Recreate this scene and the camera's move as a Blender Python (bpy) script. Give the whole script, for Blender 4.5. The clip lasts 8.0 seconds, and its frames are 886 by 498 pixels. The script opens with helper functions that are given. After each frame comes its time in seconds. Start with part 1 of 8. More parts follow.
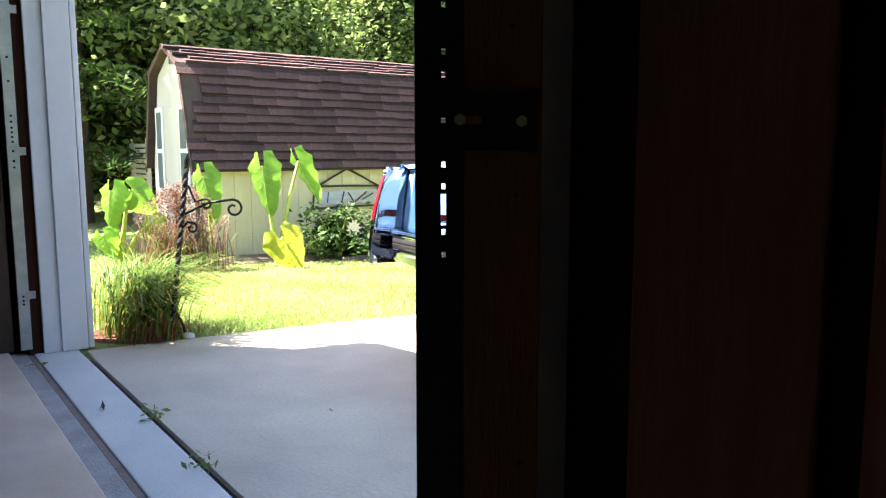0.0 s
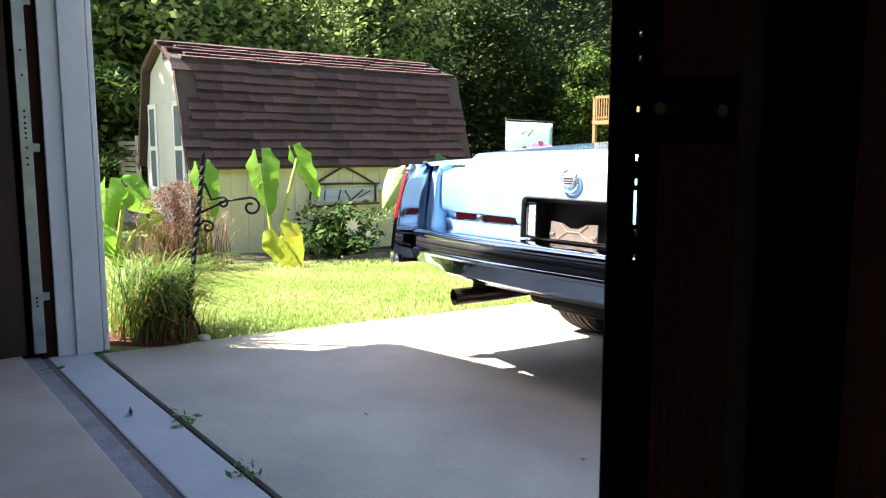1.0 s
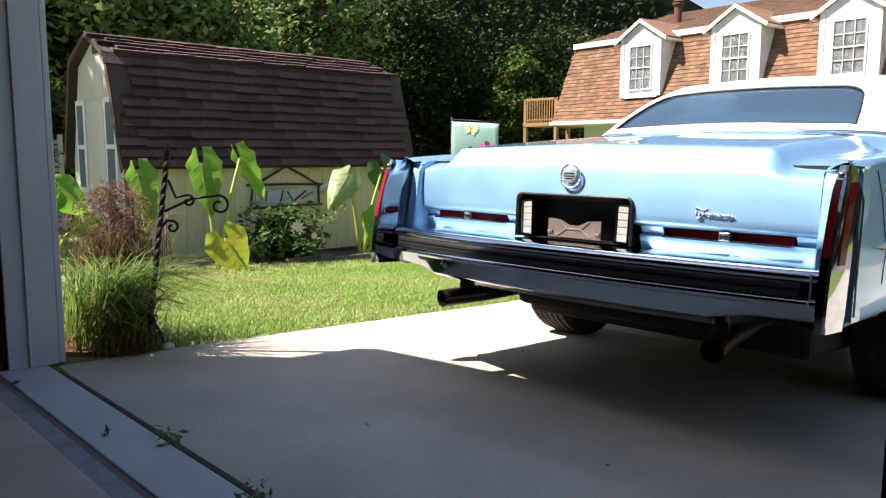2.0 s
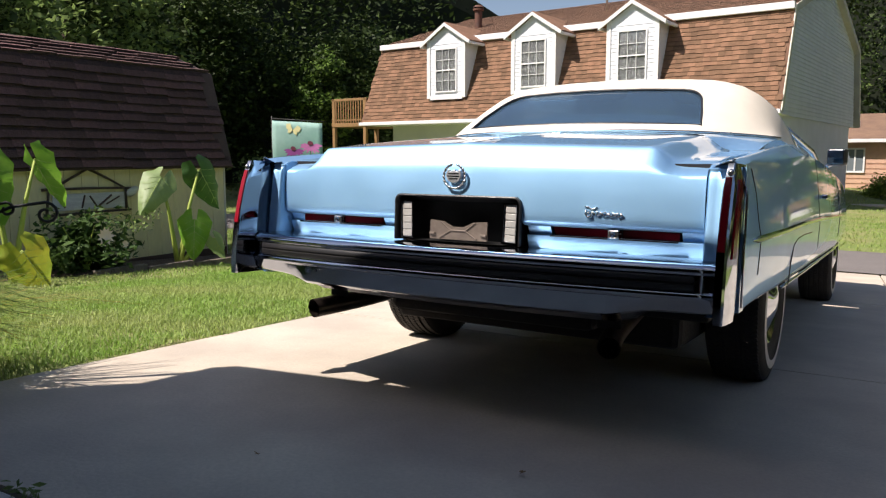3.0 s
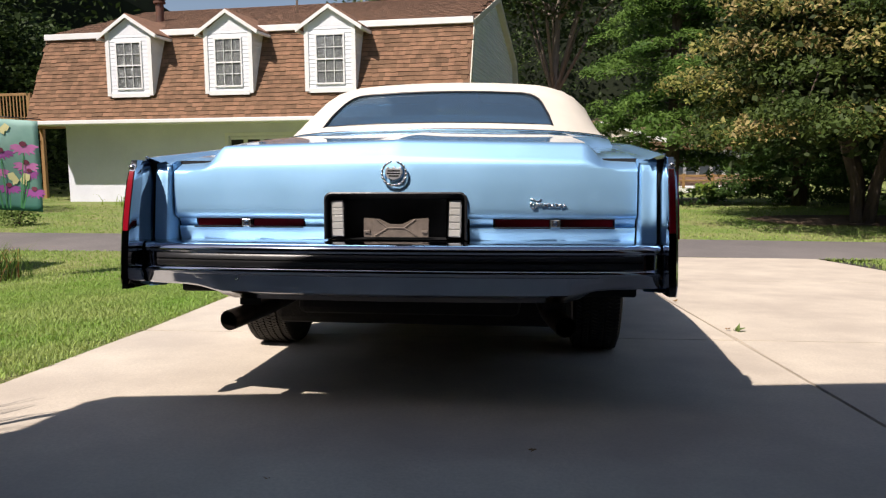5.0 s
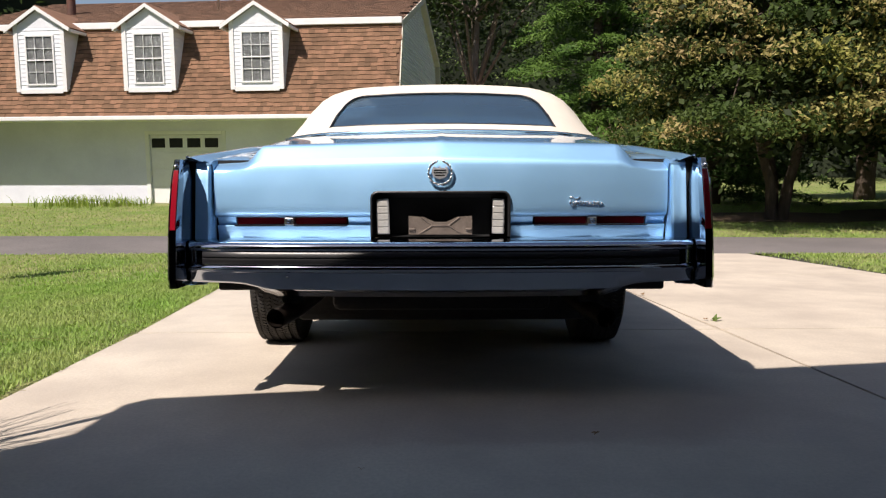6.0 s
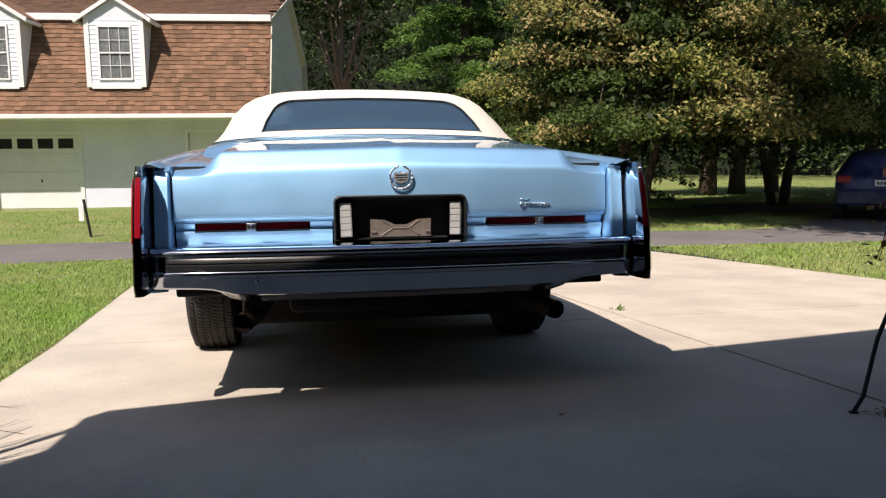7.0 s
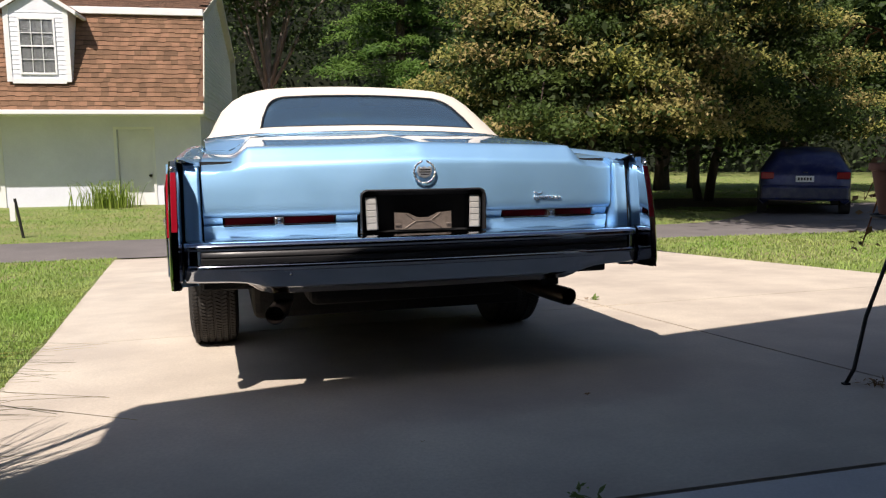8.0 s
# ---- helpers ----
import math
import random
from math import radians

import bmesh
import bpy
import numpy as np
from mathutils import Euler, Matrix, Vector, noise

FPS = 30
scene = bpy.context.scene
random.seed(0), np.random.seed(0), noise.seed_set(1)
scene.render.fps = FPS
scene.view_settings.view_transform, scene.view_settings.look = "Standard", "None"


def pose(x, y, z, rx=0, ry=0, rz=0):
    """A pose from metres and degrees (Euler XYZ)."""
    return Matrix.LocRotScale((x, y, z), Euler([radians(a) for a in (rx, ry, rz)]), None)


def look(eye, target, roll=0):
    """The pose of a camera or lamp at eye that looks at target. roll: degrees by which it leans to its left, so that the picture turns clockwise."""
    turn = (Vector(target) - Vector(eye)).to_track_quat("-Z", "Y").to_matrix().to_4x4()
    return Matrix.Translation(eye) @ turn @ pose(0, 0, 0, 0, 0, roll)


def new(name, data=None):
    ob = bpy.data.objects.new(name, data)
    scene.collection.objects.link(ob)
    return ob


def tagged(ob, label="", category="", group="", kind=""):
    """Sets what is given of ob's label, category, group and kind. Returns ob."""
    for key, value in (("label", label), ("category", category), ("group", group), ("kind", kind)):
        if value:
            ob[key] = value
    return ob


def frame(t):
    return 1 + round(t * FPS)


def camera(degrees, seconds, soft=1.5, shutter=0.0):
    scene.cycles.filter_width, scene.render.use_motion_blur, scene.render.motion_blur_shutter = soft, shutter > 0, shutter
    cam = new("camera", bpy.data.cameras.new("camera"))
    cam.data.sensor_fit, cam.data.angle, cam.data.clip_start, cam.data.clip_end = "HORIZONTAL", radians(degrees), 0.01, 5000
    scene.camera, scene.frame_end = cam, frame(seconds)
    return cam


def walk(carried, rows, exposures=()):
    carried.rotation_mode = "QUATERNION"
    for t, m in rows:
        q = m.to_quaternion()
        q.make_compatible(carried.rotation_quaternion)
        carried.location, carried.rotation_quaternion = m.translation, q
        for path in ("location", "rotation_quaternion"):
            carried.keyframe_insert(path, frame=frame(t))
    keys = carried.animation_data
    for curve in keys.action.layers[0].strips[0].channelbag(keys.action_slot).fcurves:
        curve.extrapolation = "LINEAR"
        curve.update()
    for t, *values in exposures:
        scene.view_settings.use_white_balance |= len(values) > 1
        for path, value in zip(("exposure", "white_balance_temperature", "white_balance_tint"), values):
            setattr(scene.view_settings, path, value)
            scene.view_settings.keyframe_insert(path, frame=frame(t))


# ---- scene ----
cam = camera(60.0, 8.0, soft=1.25)
PATH = [
    (0, (2.170, -1.994, 0.894), (0.572, -0.817, 0.646), -0.08),
    (0.5, (2.084, -2.041, 0.892), (0.486, -0.864, 0.643), 0.02),
    (1, (1.995, -2.106, 0.889), (0.425, -0.893, 0.636), -0.05),
    (1.2, (1.952, -2.135, 0.885), (0.406, -0.891, 0.632), 0.03),
    (2.3, (1.617, -2.232, 0.848), (0.262, -0.782, 0.604), 0.06),
    (2.5, (1.554, -2.242, 0.847), (0.287, -0.714, 0.603), 0.01),
    (3, (1.410, -2.284, 0.852), (0.354, -0.603, 0.608), -0.02),
    (3.5, (1.219, -2.422, 0.849), (0.411, -0.609, 0.607), -0.12),
    (4, (0.982, -2.495, 0.839), (0.276, -0.639, 0.597), -0.07),
    (4.5, (0.771, -2.546, 0.835), (0.286, -0.621, 0.592), -0.29),
    (5, (0.546, -2.626, 0.838), (0.270, -0.660, 0.596), -0.41),
    (5.2, (0.451, -2.662, 0.836), (0.247, -0.687, 0.594), -0.53),
    (6.3, (-0.033, -2.790, 0.851), (-0.026, -0.805, 0.606), -0.37),
    (6.5, (-0.099, -2.804, 0.861), (-0.030, -0.821, 0.613), -0.57),
    (7, (-0.295, -2.888, 0.866), (0.010, -0.927, 0.619), -0.47),
    (7.5, (-0.514, -2.942, 0.865), (-0.150, -0.991, 0.614), -0.50),
    (8, (-0.696, -2.932, 0.859), (-0.198, -1.011, 0.605), -0.47),
]
walk(cam, [(t, look(eye, target, roll)) for t, eye, target, roll in PATH], exposures=[(0, 3.0, 6700, 17), (0.5, 2.85, 6700, 17), (1, 2.4, 6700, 17), (1.2, 2.15, 6700, 17), (2.3, 0.98, 6700, 17), (2.5, 0.8, 6700, 17), (3, 0.56, 6700, 17), (4, 0.35, 6700, 17), (8, 0.35, 6700, 17)])

# ---------------------------------------------------------------- light
SUN_FROM = Vector((-0.46, -0.62, 1.0)).normalized()
world = bpy.data.worlds.new("sky")
scene.world = world
world.use_nodes = True
wn = world.node_tree.nodes
sky = wn.new("ShaderNodeTexSky")
sky.sky_type = "NISHITA"
sky.sun_disc = False
sky.sun_elevation = math.asin(SUN_FROM.z)
sky.sun_rotation = math.atan2(SUN_FROM.x, SUN_FROM.y)
world.node_tree.links.new(sky.outputs["Color"], wn["Background"].inputs["Color"])
wn["Background"].inputs["Strength"].default_value = 0.075
sun = new("sun", bpy.data.lights.new("sun", "SUN"))
sun.data.energy = 5.0
sun.data.angle = radians(0.53)
sun.data.color = (1.0, 0.95, 0.86)
sun.matrix_world = look(SUN_FROM * 50, (0, 0, 0))

# ---------------------------------------------------------------- materials


def nodes_of(name):
    m = bpy.data.materials.new(name)
    m.use_nodes = True
    return m, m.node_tree, m.node_tree.nodes["Principled BSDF"]


def mixed(tree, fac, a, b):
    """A colour between a and b (colours or sockets) by fac (socket or number)."""
    n = tree.nodes.new("ShaderNodeMix")
    n.data_type = "RGBA"
    for sock, v in ((n.inputs["Factor"], fac), (n.inputs["A"], a), (n.inputs["B"], b)):
        if isinstance(v, bpy.types.NodeSocket):
            tree.links.new(v, sock)
        elif isinstance(v, (tuple, list)):
            sock.default_value = (*v[:3], 1)
        else:
            sock.default_value = v
    return n.outputs["Result"]


def noise_out(tree, scale, detail=4.0, rough=0.6, coords="Object", stretch=(1, 1, 1), lo=0.35, hi=0.65):
    tc = tree.nodes.new("ShaderNodeTexCoord")
    mp = tree.nodes.new("ShaderNodeMapping")
    mp.inputs["Scale"].default_value = stretch
    tree.links.new(tc.outputs[coords], mp.inputs["Vector"])
    n = tree.nodes.new("ShaderNodeTexNoise")
    n.inputs["Scale"].default_value = scale
    n.inputs["Detail"].default_value = detail
    n.inputs["Roughness"].default_value = rough
    tree.links.new(mp.outputs["Vector"], n.inputs["Vector"])
    r = tree.nodes.new("ShaderNodeMapRange")
    r.inputs["From Min"].default_value = lo
    r.inputs["From Max"].default_value = hi
    tree.links.new(n.outputs["Fac"], r.inputs["Value"])
    return r.outputs["Result"]


def bumped(tree, bsdf, height, strength=0.3, distance=0.01):
    b = tree.nodes.new("ShaderNodeBump")
    b.inputs["Strength"].default_value = strength
    b.inputs["Distance"].default_value = distance
    tree.links.new(height, b.inputs["Height"])
    tree.links.new(b.outputs["Normal"], bsdf.inputs["Normal"])


def stuff_mat(name, base, second, rough=0.7, scale=6.0, fine=60.0, fine_amt=0.35, bump=0.2, bump_d=0.004, metal=0.0,
              stretch=(1, 1, 1), rand=0.0, island=0.0, coat=0.0, spec=0.5, trans=0.0):
    """A worn surface: two colours at a large scale, a fine grain over them, relief, and a change from piece to piece."""
    m, tree, bsdf = nodes_of(name)
    col = mixed(tree, noise_out(tree, scale, stretch=stretch), base, second)
    dark = tuple(c * 0.6 for c in base)
    fine_s = noise_out(tree, fine, 3.0, stretch=stretch)
    f2 = tree.nodes.new("ShaderNodeMath")
    f2.operation = "MULTIPLY"
    tree.links.new(fine_s, f2.inputs[0])
    f2.inputs[1].default_value = fine_amt
    col = mixed(tree, f2.outputs[0], col, dark)
    if rand or island:
        src = tree.nodes.new("ShaderNodeObjectInfo" if rand else "ShaderNodeNewGeometry")
        s = src.outputs["Random" if rand else "Random Per Island"]
        amt = rand or island
        hs = tree.nodes.new("ShaderNodeHueSaturation")
        r = tree.nodes.new("ShaderNodeMapRange")
        r.inputs["To Min"].default_value = 1 - amt
        r.inputs["To Max"].default_value = 1 + amt
        tree.links.new(s, r.inputs["Value"])
        tree.links.new(r.outputs["Result"], hs.inputs["Value"])
        r2 = tree.nodes.new("ShaderNodeMapRange")
        r2.inputs["To Min"].default_value = 0.5 + amt * 0.012
        r2.inputs["To Max"].default_value = 0.5 - amt * 0.012
        tree.links.new(s, r2.inputs["Value"])
        tree.links.new(r2.outputs["Result"], hs.inputs["Hue"])
        tree.links.new(col, hs.inputs["Color"])
        col = hs.outputs["Color"]
    tree.links.new(col, bsdf.inputs["Base Color"])
    bsdf.inputs["Roughness"].default_value = rough
    bsdf.inputs["Metallic"].default_value = metal
    bsdf.inputs["Coat Weight"].default_value = coat
    bsdf.inputs["Coat Roughness"].default_value = 0.05
    bsdf.inputs["Specular IOR Level"].default_value = spec
    if bump:
        bumped(tree, bsdf, fine_s, bump, bump_d)
    if trans:
        t = tree.nodes.new("ShaderNodeBsdfTranslucent")
        tree.links.new(col, t.inputs["Color"])
        mx = tree.nodes.new("ShaderNodeMixShader")
        mx.inputs["Fac"].default_value = trans
        tree.links.new(bsdf.outputs["BSDF"], mx.inputs[1])
        tree.links.new(t.outputs["BSDF"], mx.inputs[2])
        tree.links.new(mx.outputs["Shader"], tree.nodes["Material Output"].inputs["Surface"])
    return m


M = {}
M["concrete"] = stuff_mat("concrete", (0.63, 0.555, 0.455), (0.48, 0.415, 0.345), 0.85, 1.6, 70, 0.32, 0.3, 0.002)
M["apron"] = stuff_mat("apron_concrete", (0.72, 0.70, 0.68), (0.62, 0.61, 0.60), 0.8, 3, 120, 0.25, 0.2, 0.002)
M["floor"] = stuff_mat("garage_floor", (0.76, 0.62, 0.50), (0.60, 0.46, 0.36), 0.75, 2, 90, 0.25, 0.15, 0.002)
M["strip"] = stuff_mat("speckled_strip", (0.46, 0.44, 0.44), (0.34, 0.31, 0.30), 0.9, 9, 120, 0.45, 0.5, 0.003)
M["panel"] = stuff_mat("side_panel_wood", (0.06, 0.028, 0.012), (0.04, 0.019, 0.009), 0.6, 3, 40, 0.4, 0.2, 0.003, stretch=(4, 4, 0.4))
M["dirt"] = stuff_mat("dirty_joint", (0.30, 0.24, 0.21), (0.22, 0.165, 0.14), 0.95, 12, 150, 0.5, 0.6, 0.004)
M["joint"] = stuff_mat("joint_filler", (0.03, 0.028, 0.026), (0.06, 0.055, 0.05), 0.9, 20, 150, 0.4, 0.4, 0.003)
M["soil"] = stuff_mat("soil", (0.10, 0.07, 0.05), (0.16, 0.12, 0.09), 0.95, 5, 60, 0.5, 0.8, 0.02)
M["lawn"] = stuff_mat("lawn_ground", (0.17, 0.26, 0.05), (0.32, 0.30, 0.13), 0.9, 1.2, 45, 0.5, 0.6, 0.02)
M["asphalt"] = stuff_mat("asphalt", (0.15, 0.137, 0.132), (0.20, 0.18, 0.172), 0.9, 1.0, 160, 0.4, 0.4, 0.004)
M["blade"] = stuff_mat("grass_blade", (0.21, 0.37, 0.05), (0.36, 0.42, 0.13), 0.6, 0.9, 30, 0.2, 0, 0, island=0.35, trans=0.35)
M["white_paint"] = stuff_mat("white_paint", (0.80, 0.80, 0.80), (0.74, 0.74, 0.74), 0.5, 2.5, 40, 0.08, 0.05, 0.002)
M["siding"] = stuff_mat("white_siding", (0.77, 0.79, 0.84), (0.70, 0.72, 0.77), 0.55, 3, 30, 0.1, 0.06, 0.002)
M["cream"] = stuff_mat("cream_siding", (0.80, 0.72, 0.42), (0.71, 0.63, 0.36), 0.7, 2.0, 50, 0.2, 0.15, 0.003, stretch=(1, 1, 0.25))
M["cream_gable"] = stuff_mat("pale_gable", (0.62, 0.61, 0.56), (0.52, 0.51, 0.46), 0.7, 2.0, 50, 0.2, 0.15, 0.003, stretch=(1, 1, 0.25))
M["shed_shingle"] = stuff_mat("shed_shingle", (0.10, 0.054, 0.049), (0.205, 0.108, 0.097), 0.95, 2.6, 50, 0.6, 0.9, 0.01, rand=0.32)
M["house_shingle"] = stuff_mat("house_shingle", (0.25, 0.138, 0.08), (0.17, 0.092, 0.053), 0.92, 3.0, 60, 0.5, 0.6, 0.006, rand=0.30)
M["house_shingle_far"] = stuff_mat("house_shingle_far", (0.25, 0.138, 0.08), (0.17, 0.092, 0.053), 0.92, 3.0, 60, 0.5, 0.6, 0.006, island=0.30)
M["stud"] = stuff_mat("stud_wood", (0.39, 0.165, 0.085), (0.30, 0.12, 0.065), 0.85, 5, 40, 0.4, 0.3, 0.003, stretch=(6, 6, 0.6), spec=0.1)
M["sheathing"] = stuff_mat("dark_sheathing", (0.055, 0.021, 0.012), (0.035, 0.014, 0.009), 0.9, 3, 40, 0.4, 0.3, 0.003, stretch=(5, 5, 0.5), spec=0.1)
M["galv"] = stuff_mat("galvanised_steel", (0.50, 0.52, 0.52), (0.38, 0.40, 0.41), 0.38, 12, 90, 0.2, 0.1, 0.001, metal=0.9)
M["iron"] = stuff_mat("black_iron", (0.012, 0.012, 0.012), (0.02, 0.018, 0.016), 0.55, 20, 120, 0.3, 0.3, 0.002)
M["bark"] = stuff_mat("bark", (0.14, 0.10, 0.075), (0.075, 0.055, 0.04), 0.95, 6, 30, 0.5, 0.8, 0.03, stretch=(2, 2, 0.5))
M["bark_pale"] = stuff_mat("pale_bark", (0.28, 0.23, 0.19), (0.18, 0.15, 0.12), 0.95, 6, 30, 0.4, 0.7, 0.03, stretch=(2, 2, 0.5))

# ---------------------------------------------------------------- building helpers
SLOPE = radians(3.0)
TILT = Matrix.Translation((0, -1.3, 0)) @ Matrix.Rotation(-SLOPE, 4, "X") @ Matrix.Translation((0, 1.3, 0))


def link_mesh(name, bm, mat, parent=None, label="", smooth=False, recalc=True):
    if recalc:
        bmesh.ops.recalc_face_normals(bm, faces=bm.faces)
    me = bpy.data.meshes.new(name)
    bm.to_mesh(me)
    bm.free()
    for m in (mat if isinstance(mat, (list, tuple)) else [mat]):
        me.materials.append(m)
    if smooth:
        me.polygons.foreach_set("use_smooth", [True] * len(me.polygons))
        if smooth != True:
            me.set_sharp_from_angle(angle=radians(smooth))
    ob = new(name, me)
    if parent is not None:
        ob.parent = parent
    if label:
        ob["label"] = label
    return ob


def part(name, bm, mat, parent, label="", smooth=False):
    return link_mesh(name, bm, mat, parent, label, smooth)


def thing(name, label, category, m=None, group="", kind=""):
    ob = new(name)
    ob.empty_display_size = 0.1
    if m is not None:
        ob.matrix_world = m
    return tagged(ob, label, category, group, kind)


def box(bm, x0, x1, y0, y1, z0, z1, bevel=0.0, m=None):
    """Adds a box; bevel in metres rounds its edges."""
    r = bmesh.ops.create_cube(bm, size=1.0)
    vs = r["verts"]
    for v in vs:
        v.co = Vector(((x0 + x1) / 2 + v.co.x * (x1 - x0), (y0 + y1) / 2 + v.co.y * (y1 - y0), (z0 + z1) / 2 + v.co.z * (z1 - z0)))
    es = list({e for v in vs for e in v.link_edges})
    if bevel:
        res = bmesh.ops.bevel(bm, geom=es, offset=bevel, segments=2, affect="EDGES", profile=0.5)
        vs = list({v for f in res["faces"] for v in f.verts} | {v for v in vs if v.is_valid})
    if m is not None:
        bmesh.ops.transform(bm, matrix=m, verts=vs)
    return vs


def boxed(*a, **k):
    bm = bmesh.new()
    box(bm, *a, **k)
    return bm


def tube(bm, pts, radii, n=8, cap=True):
    """A round tube along pts; radii one number or one a point."""
    pts = [Vector(p) for p in pts]
    rings = []
    side = None
    for i, p in enumerate(pts):
        d = (pts[min(i + 1, len(pts) - 1)] - pts[max(i - 1, 0)]).normalized()
        if side is None:
            side = d.orthogonal().normalized()
        side = (side - d * side.dot(d)).normalized()
        up = d.cross(side)
        r = radii[i] if isinstance(radii, (list, tuple)) else radii
        rings.append([bm.verts.new(p + r * (math.cos(a) * side + math.sin(a) * up)) for a in [2 * math.pi * k / n for k in range(n)]])
    for a, b in zip(rings, rings[1:]):
        for k in range(n):
            bm.faces.new((a[k], a[(k + 1) % n], b[(k + 1) % n], b[k]))
    if cap:
        bm.faces.new(rings[0][::-1])
        bm.faces.new(rings[-1])
    return rings


def prism(bm, outline, axis, a, b):
    """A slab: outline of pairs in the plane across axis ('x', 'y' or 'z'), from a to b along it."""
    def at(p, w):
        return {"x": (w, p[0], p[1]), "y": (p[0], w, p[1]), "z": (p[0], p[1], w)}[axis]
    lo = [bm.verts.new(at(p, a)) for p in outline]
    hi = [bm.verts.new(at(p, b)) for p in outline]
    bm.faces.new(lo[::-1])
    bm.faces.new(hi)
    n = len(outline)
    for k in range(n):
        bm.faces.new((lo[k], lo[(k + 1) % n], hi[(k + 1) % n], hi[k]))
    return lo + hi


def prismed(outline, axis, a, b, bevel=0.0):
    bm = bmesh.new()
    prism(bm, outline, axis, a, b)
    if bevel:
        bmesh.ops.bevel(bm, geom=list(bm.edges), offset=bevel, segments=2, affect="EDGES")
    return bm


def interp(x, xs, ys):
    return float(np.interp(x, xs, ys))


def smooth01(a):
    a = min(max(a, 0.0), 1.0)
    return a * a * (3 - 2 * a)


def ground_z(x, y):
    """Height of the land: it falls from the garage to the road and a little to the shed."""
    d = min(max(y + 1.3, 0.0), 9.2)
    z = -math.tan(SLOPE) * d
    z -= 0.36 * smooth01((y - 14) / 18) * smooth01((x + 1.5) / 2.5)
    z -= 0.17 * smooth01((-1.8 - x) / 4.5) * smooth01((8.5 - y) / 4.0)
    return z


# ---------------------------------------------------------------- ground, driveway, road
def left_edge(y):
    return interp(y, [-1.3, -0.75, 0, 1.6, 3.2, 7.2], [-1.56, -1.62, -1.66, -1.76, -1.91, -2.27])


def right_edge(y):
    return interp(y, [-1.3, 2.2, 5.0, 7.2], [4.95, 4.40, 4.0, 3.75])


def road_mid(x):
    return 8.5 - 0.05 * x - 0.003 * x * x if x > 0 else 8.5 - 0.012 * x


def build_ground():
    xs = sorted(set([-400, -200, -120, -80, -60, -45, -35, -28, -22, -18, 18, 24, 32, 45, 60, 80, 120, 200, 400] + [round(-15 + 0.5 * i, 2) for i in range(61)]))
    ys = sorted(set([-300, -120, -60, -30, -15, -8, -4, -2.0, 26, 30, 36, 45, 60, 90, 150, 300, 900] + [round(-1.3 + 0.5 * i, 2) for i in range(52)]))
    bm = bmesh.new()
    grid = []
    for y in ys:
        row = []
        for x in xs:
            z = ground_z(x, y)
            if left_edge(min(max(y, -1.3), 7.2)) + 0.12 < x < right_edge(min(max(y, -1.3), 7.2)) - 0.12 and y < 7.3:
                z -= 0.14
            elif y < 7.3 and x > -1.4 and x < 4.5:
                z -= 0.10
            elif not -15 < x < 6 or y > 7:
                z += 0.02 * noise.noise((x * 0.3, y * 0.3, 0))
            if y < -1.35:
                z -= 0.3
            row.append(bm.verts.new((x, y, z)))
        grid.append(row)
    for a, b in zip(grid, grid[1:]):
        for k in range(len(xs) - 1):
            bm.faces.new((a[k], a[k + 1], b[k + 1], b[k]))
    ob = link_mesh("ground", bm, M["lawn"], smooth=True)
    tagged(ob, "mown lawn with dry patches sloping to the road", "lawn", kind="structure")


build_ground()


def build_driveway():
    ob = thing("driveway", "pale concrete driveway slabs with dark joints", "driveway", TILT, kind="structure")
    # joints run a little askew; slabs are cut from the outline
    long_x = lambda y: 1.66 - 0.085 * y
    cross = [(-1.285, 0.0), (1.40, 0.045), (4.3, 0.05), (7.2, 0.0)]
    g = 0.006
    for i in range(3):
        (y0, s0), (y1, s1) = cross[i], cross[i + 1]
        for side in (0, 1):
            n = 8
            lo, hi = [], []
            for k in range(n + 1):
                u = k / n
                def xy(yb, s, u):
                    a = left_edge(yb) if side == 0 else long_x(yb) + g
                    b = long_x(yb) - g if side == 0 else right_edge(yb)
                    x = a + (b - a) * u
                    return x, yb + s * (x + 1.7)
                x, y = xy(y0, s0, u)
                lo.append((x, y + g))
                x, y = xy(y1, s1, u)
                hi.append((x, y - g))
            # the outer edges follow the lawn
            left = [((left_edge(lo[0][1] + (hi[0][1] - lo[0][1]) * t) if side == 0 else lo[0][0] + (hi[0][0] - lo[0][0]) * t), lo[0][1] + (hi[0][1] - lo[0][1]) * t) for t in (0.25, 0.5, 0.75)]
            out = lo + hi[::-1] + left[::-1]
            bm = bmesh.new()
            prism(bm, out, "z", -0.11, 0.0)
            top = [e for e in bm.edges if all(abs(v.co.z) < 1e-6 for v in e.verts)]
            bmesh.ops.bevel(bm, geom=top, offset=0.006, segments=2, affect="EDGES")
            part("slab", bm, M["concrete"], ob)
    bm = boxed(-1.55, 4.3, -1.3, 7.18, -0.12, -0.03)
    part("joint_filler", bm, M["joint"], ob, "dark gritty joint filler")


build_driveway()


def build_road():
    bm = bmesh.new()
    rows = []
    for x in [-300, -120, -60, -30] + [-20 + i for i in range(41)] + [30, 50, 90, 200]:
        c = road_mid(max(min(x, 24), -60))
        rows.append([bm.verts.new((x, c + d, ground_z(x, c + d) + h)) for d, h in ((-1.12, 0.0), (-1.0, 0.03), (0, 0.045), (1.0, 0.03), (1.12, 0.0))])
    for a, b in zip(rows, rows[1:]):
        for k in range(4):
            bm.faces.new((a[k], b[k], b[k + 1], a[k + 1]))
    tagged(link_mesh("road", bm, M["asphalt"], smooth=True), "narrow grey asphalt lane between lawns", "road", kind="structure")


build_road()


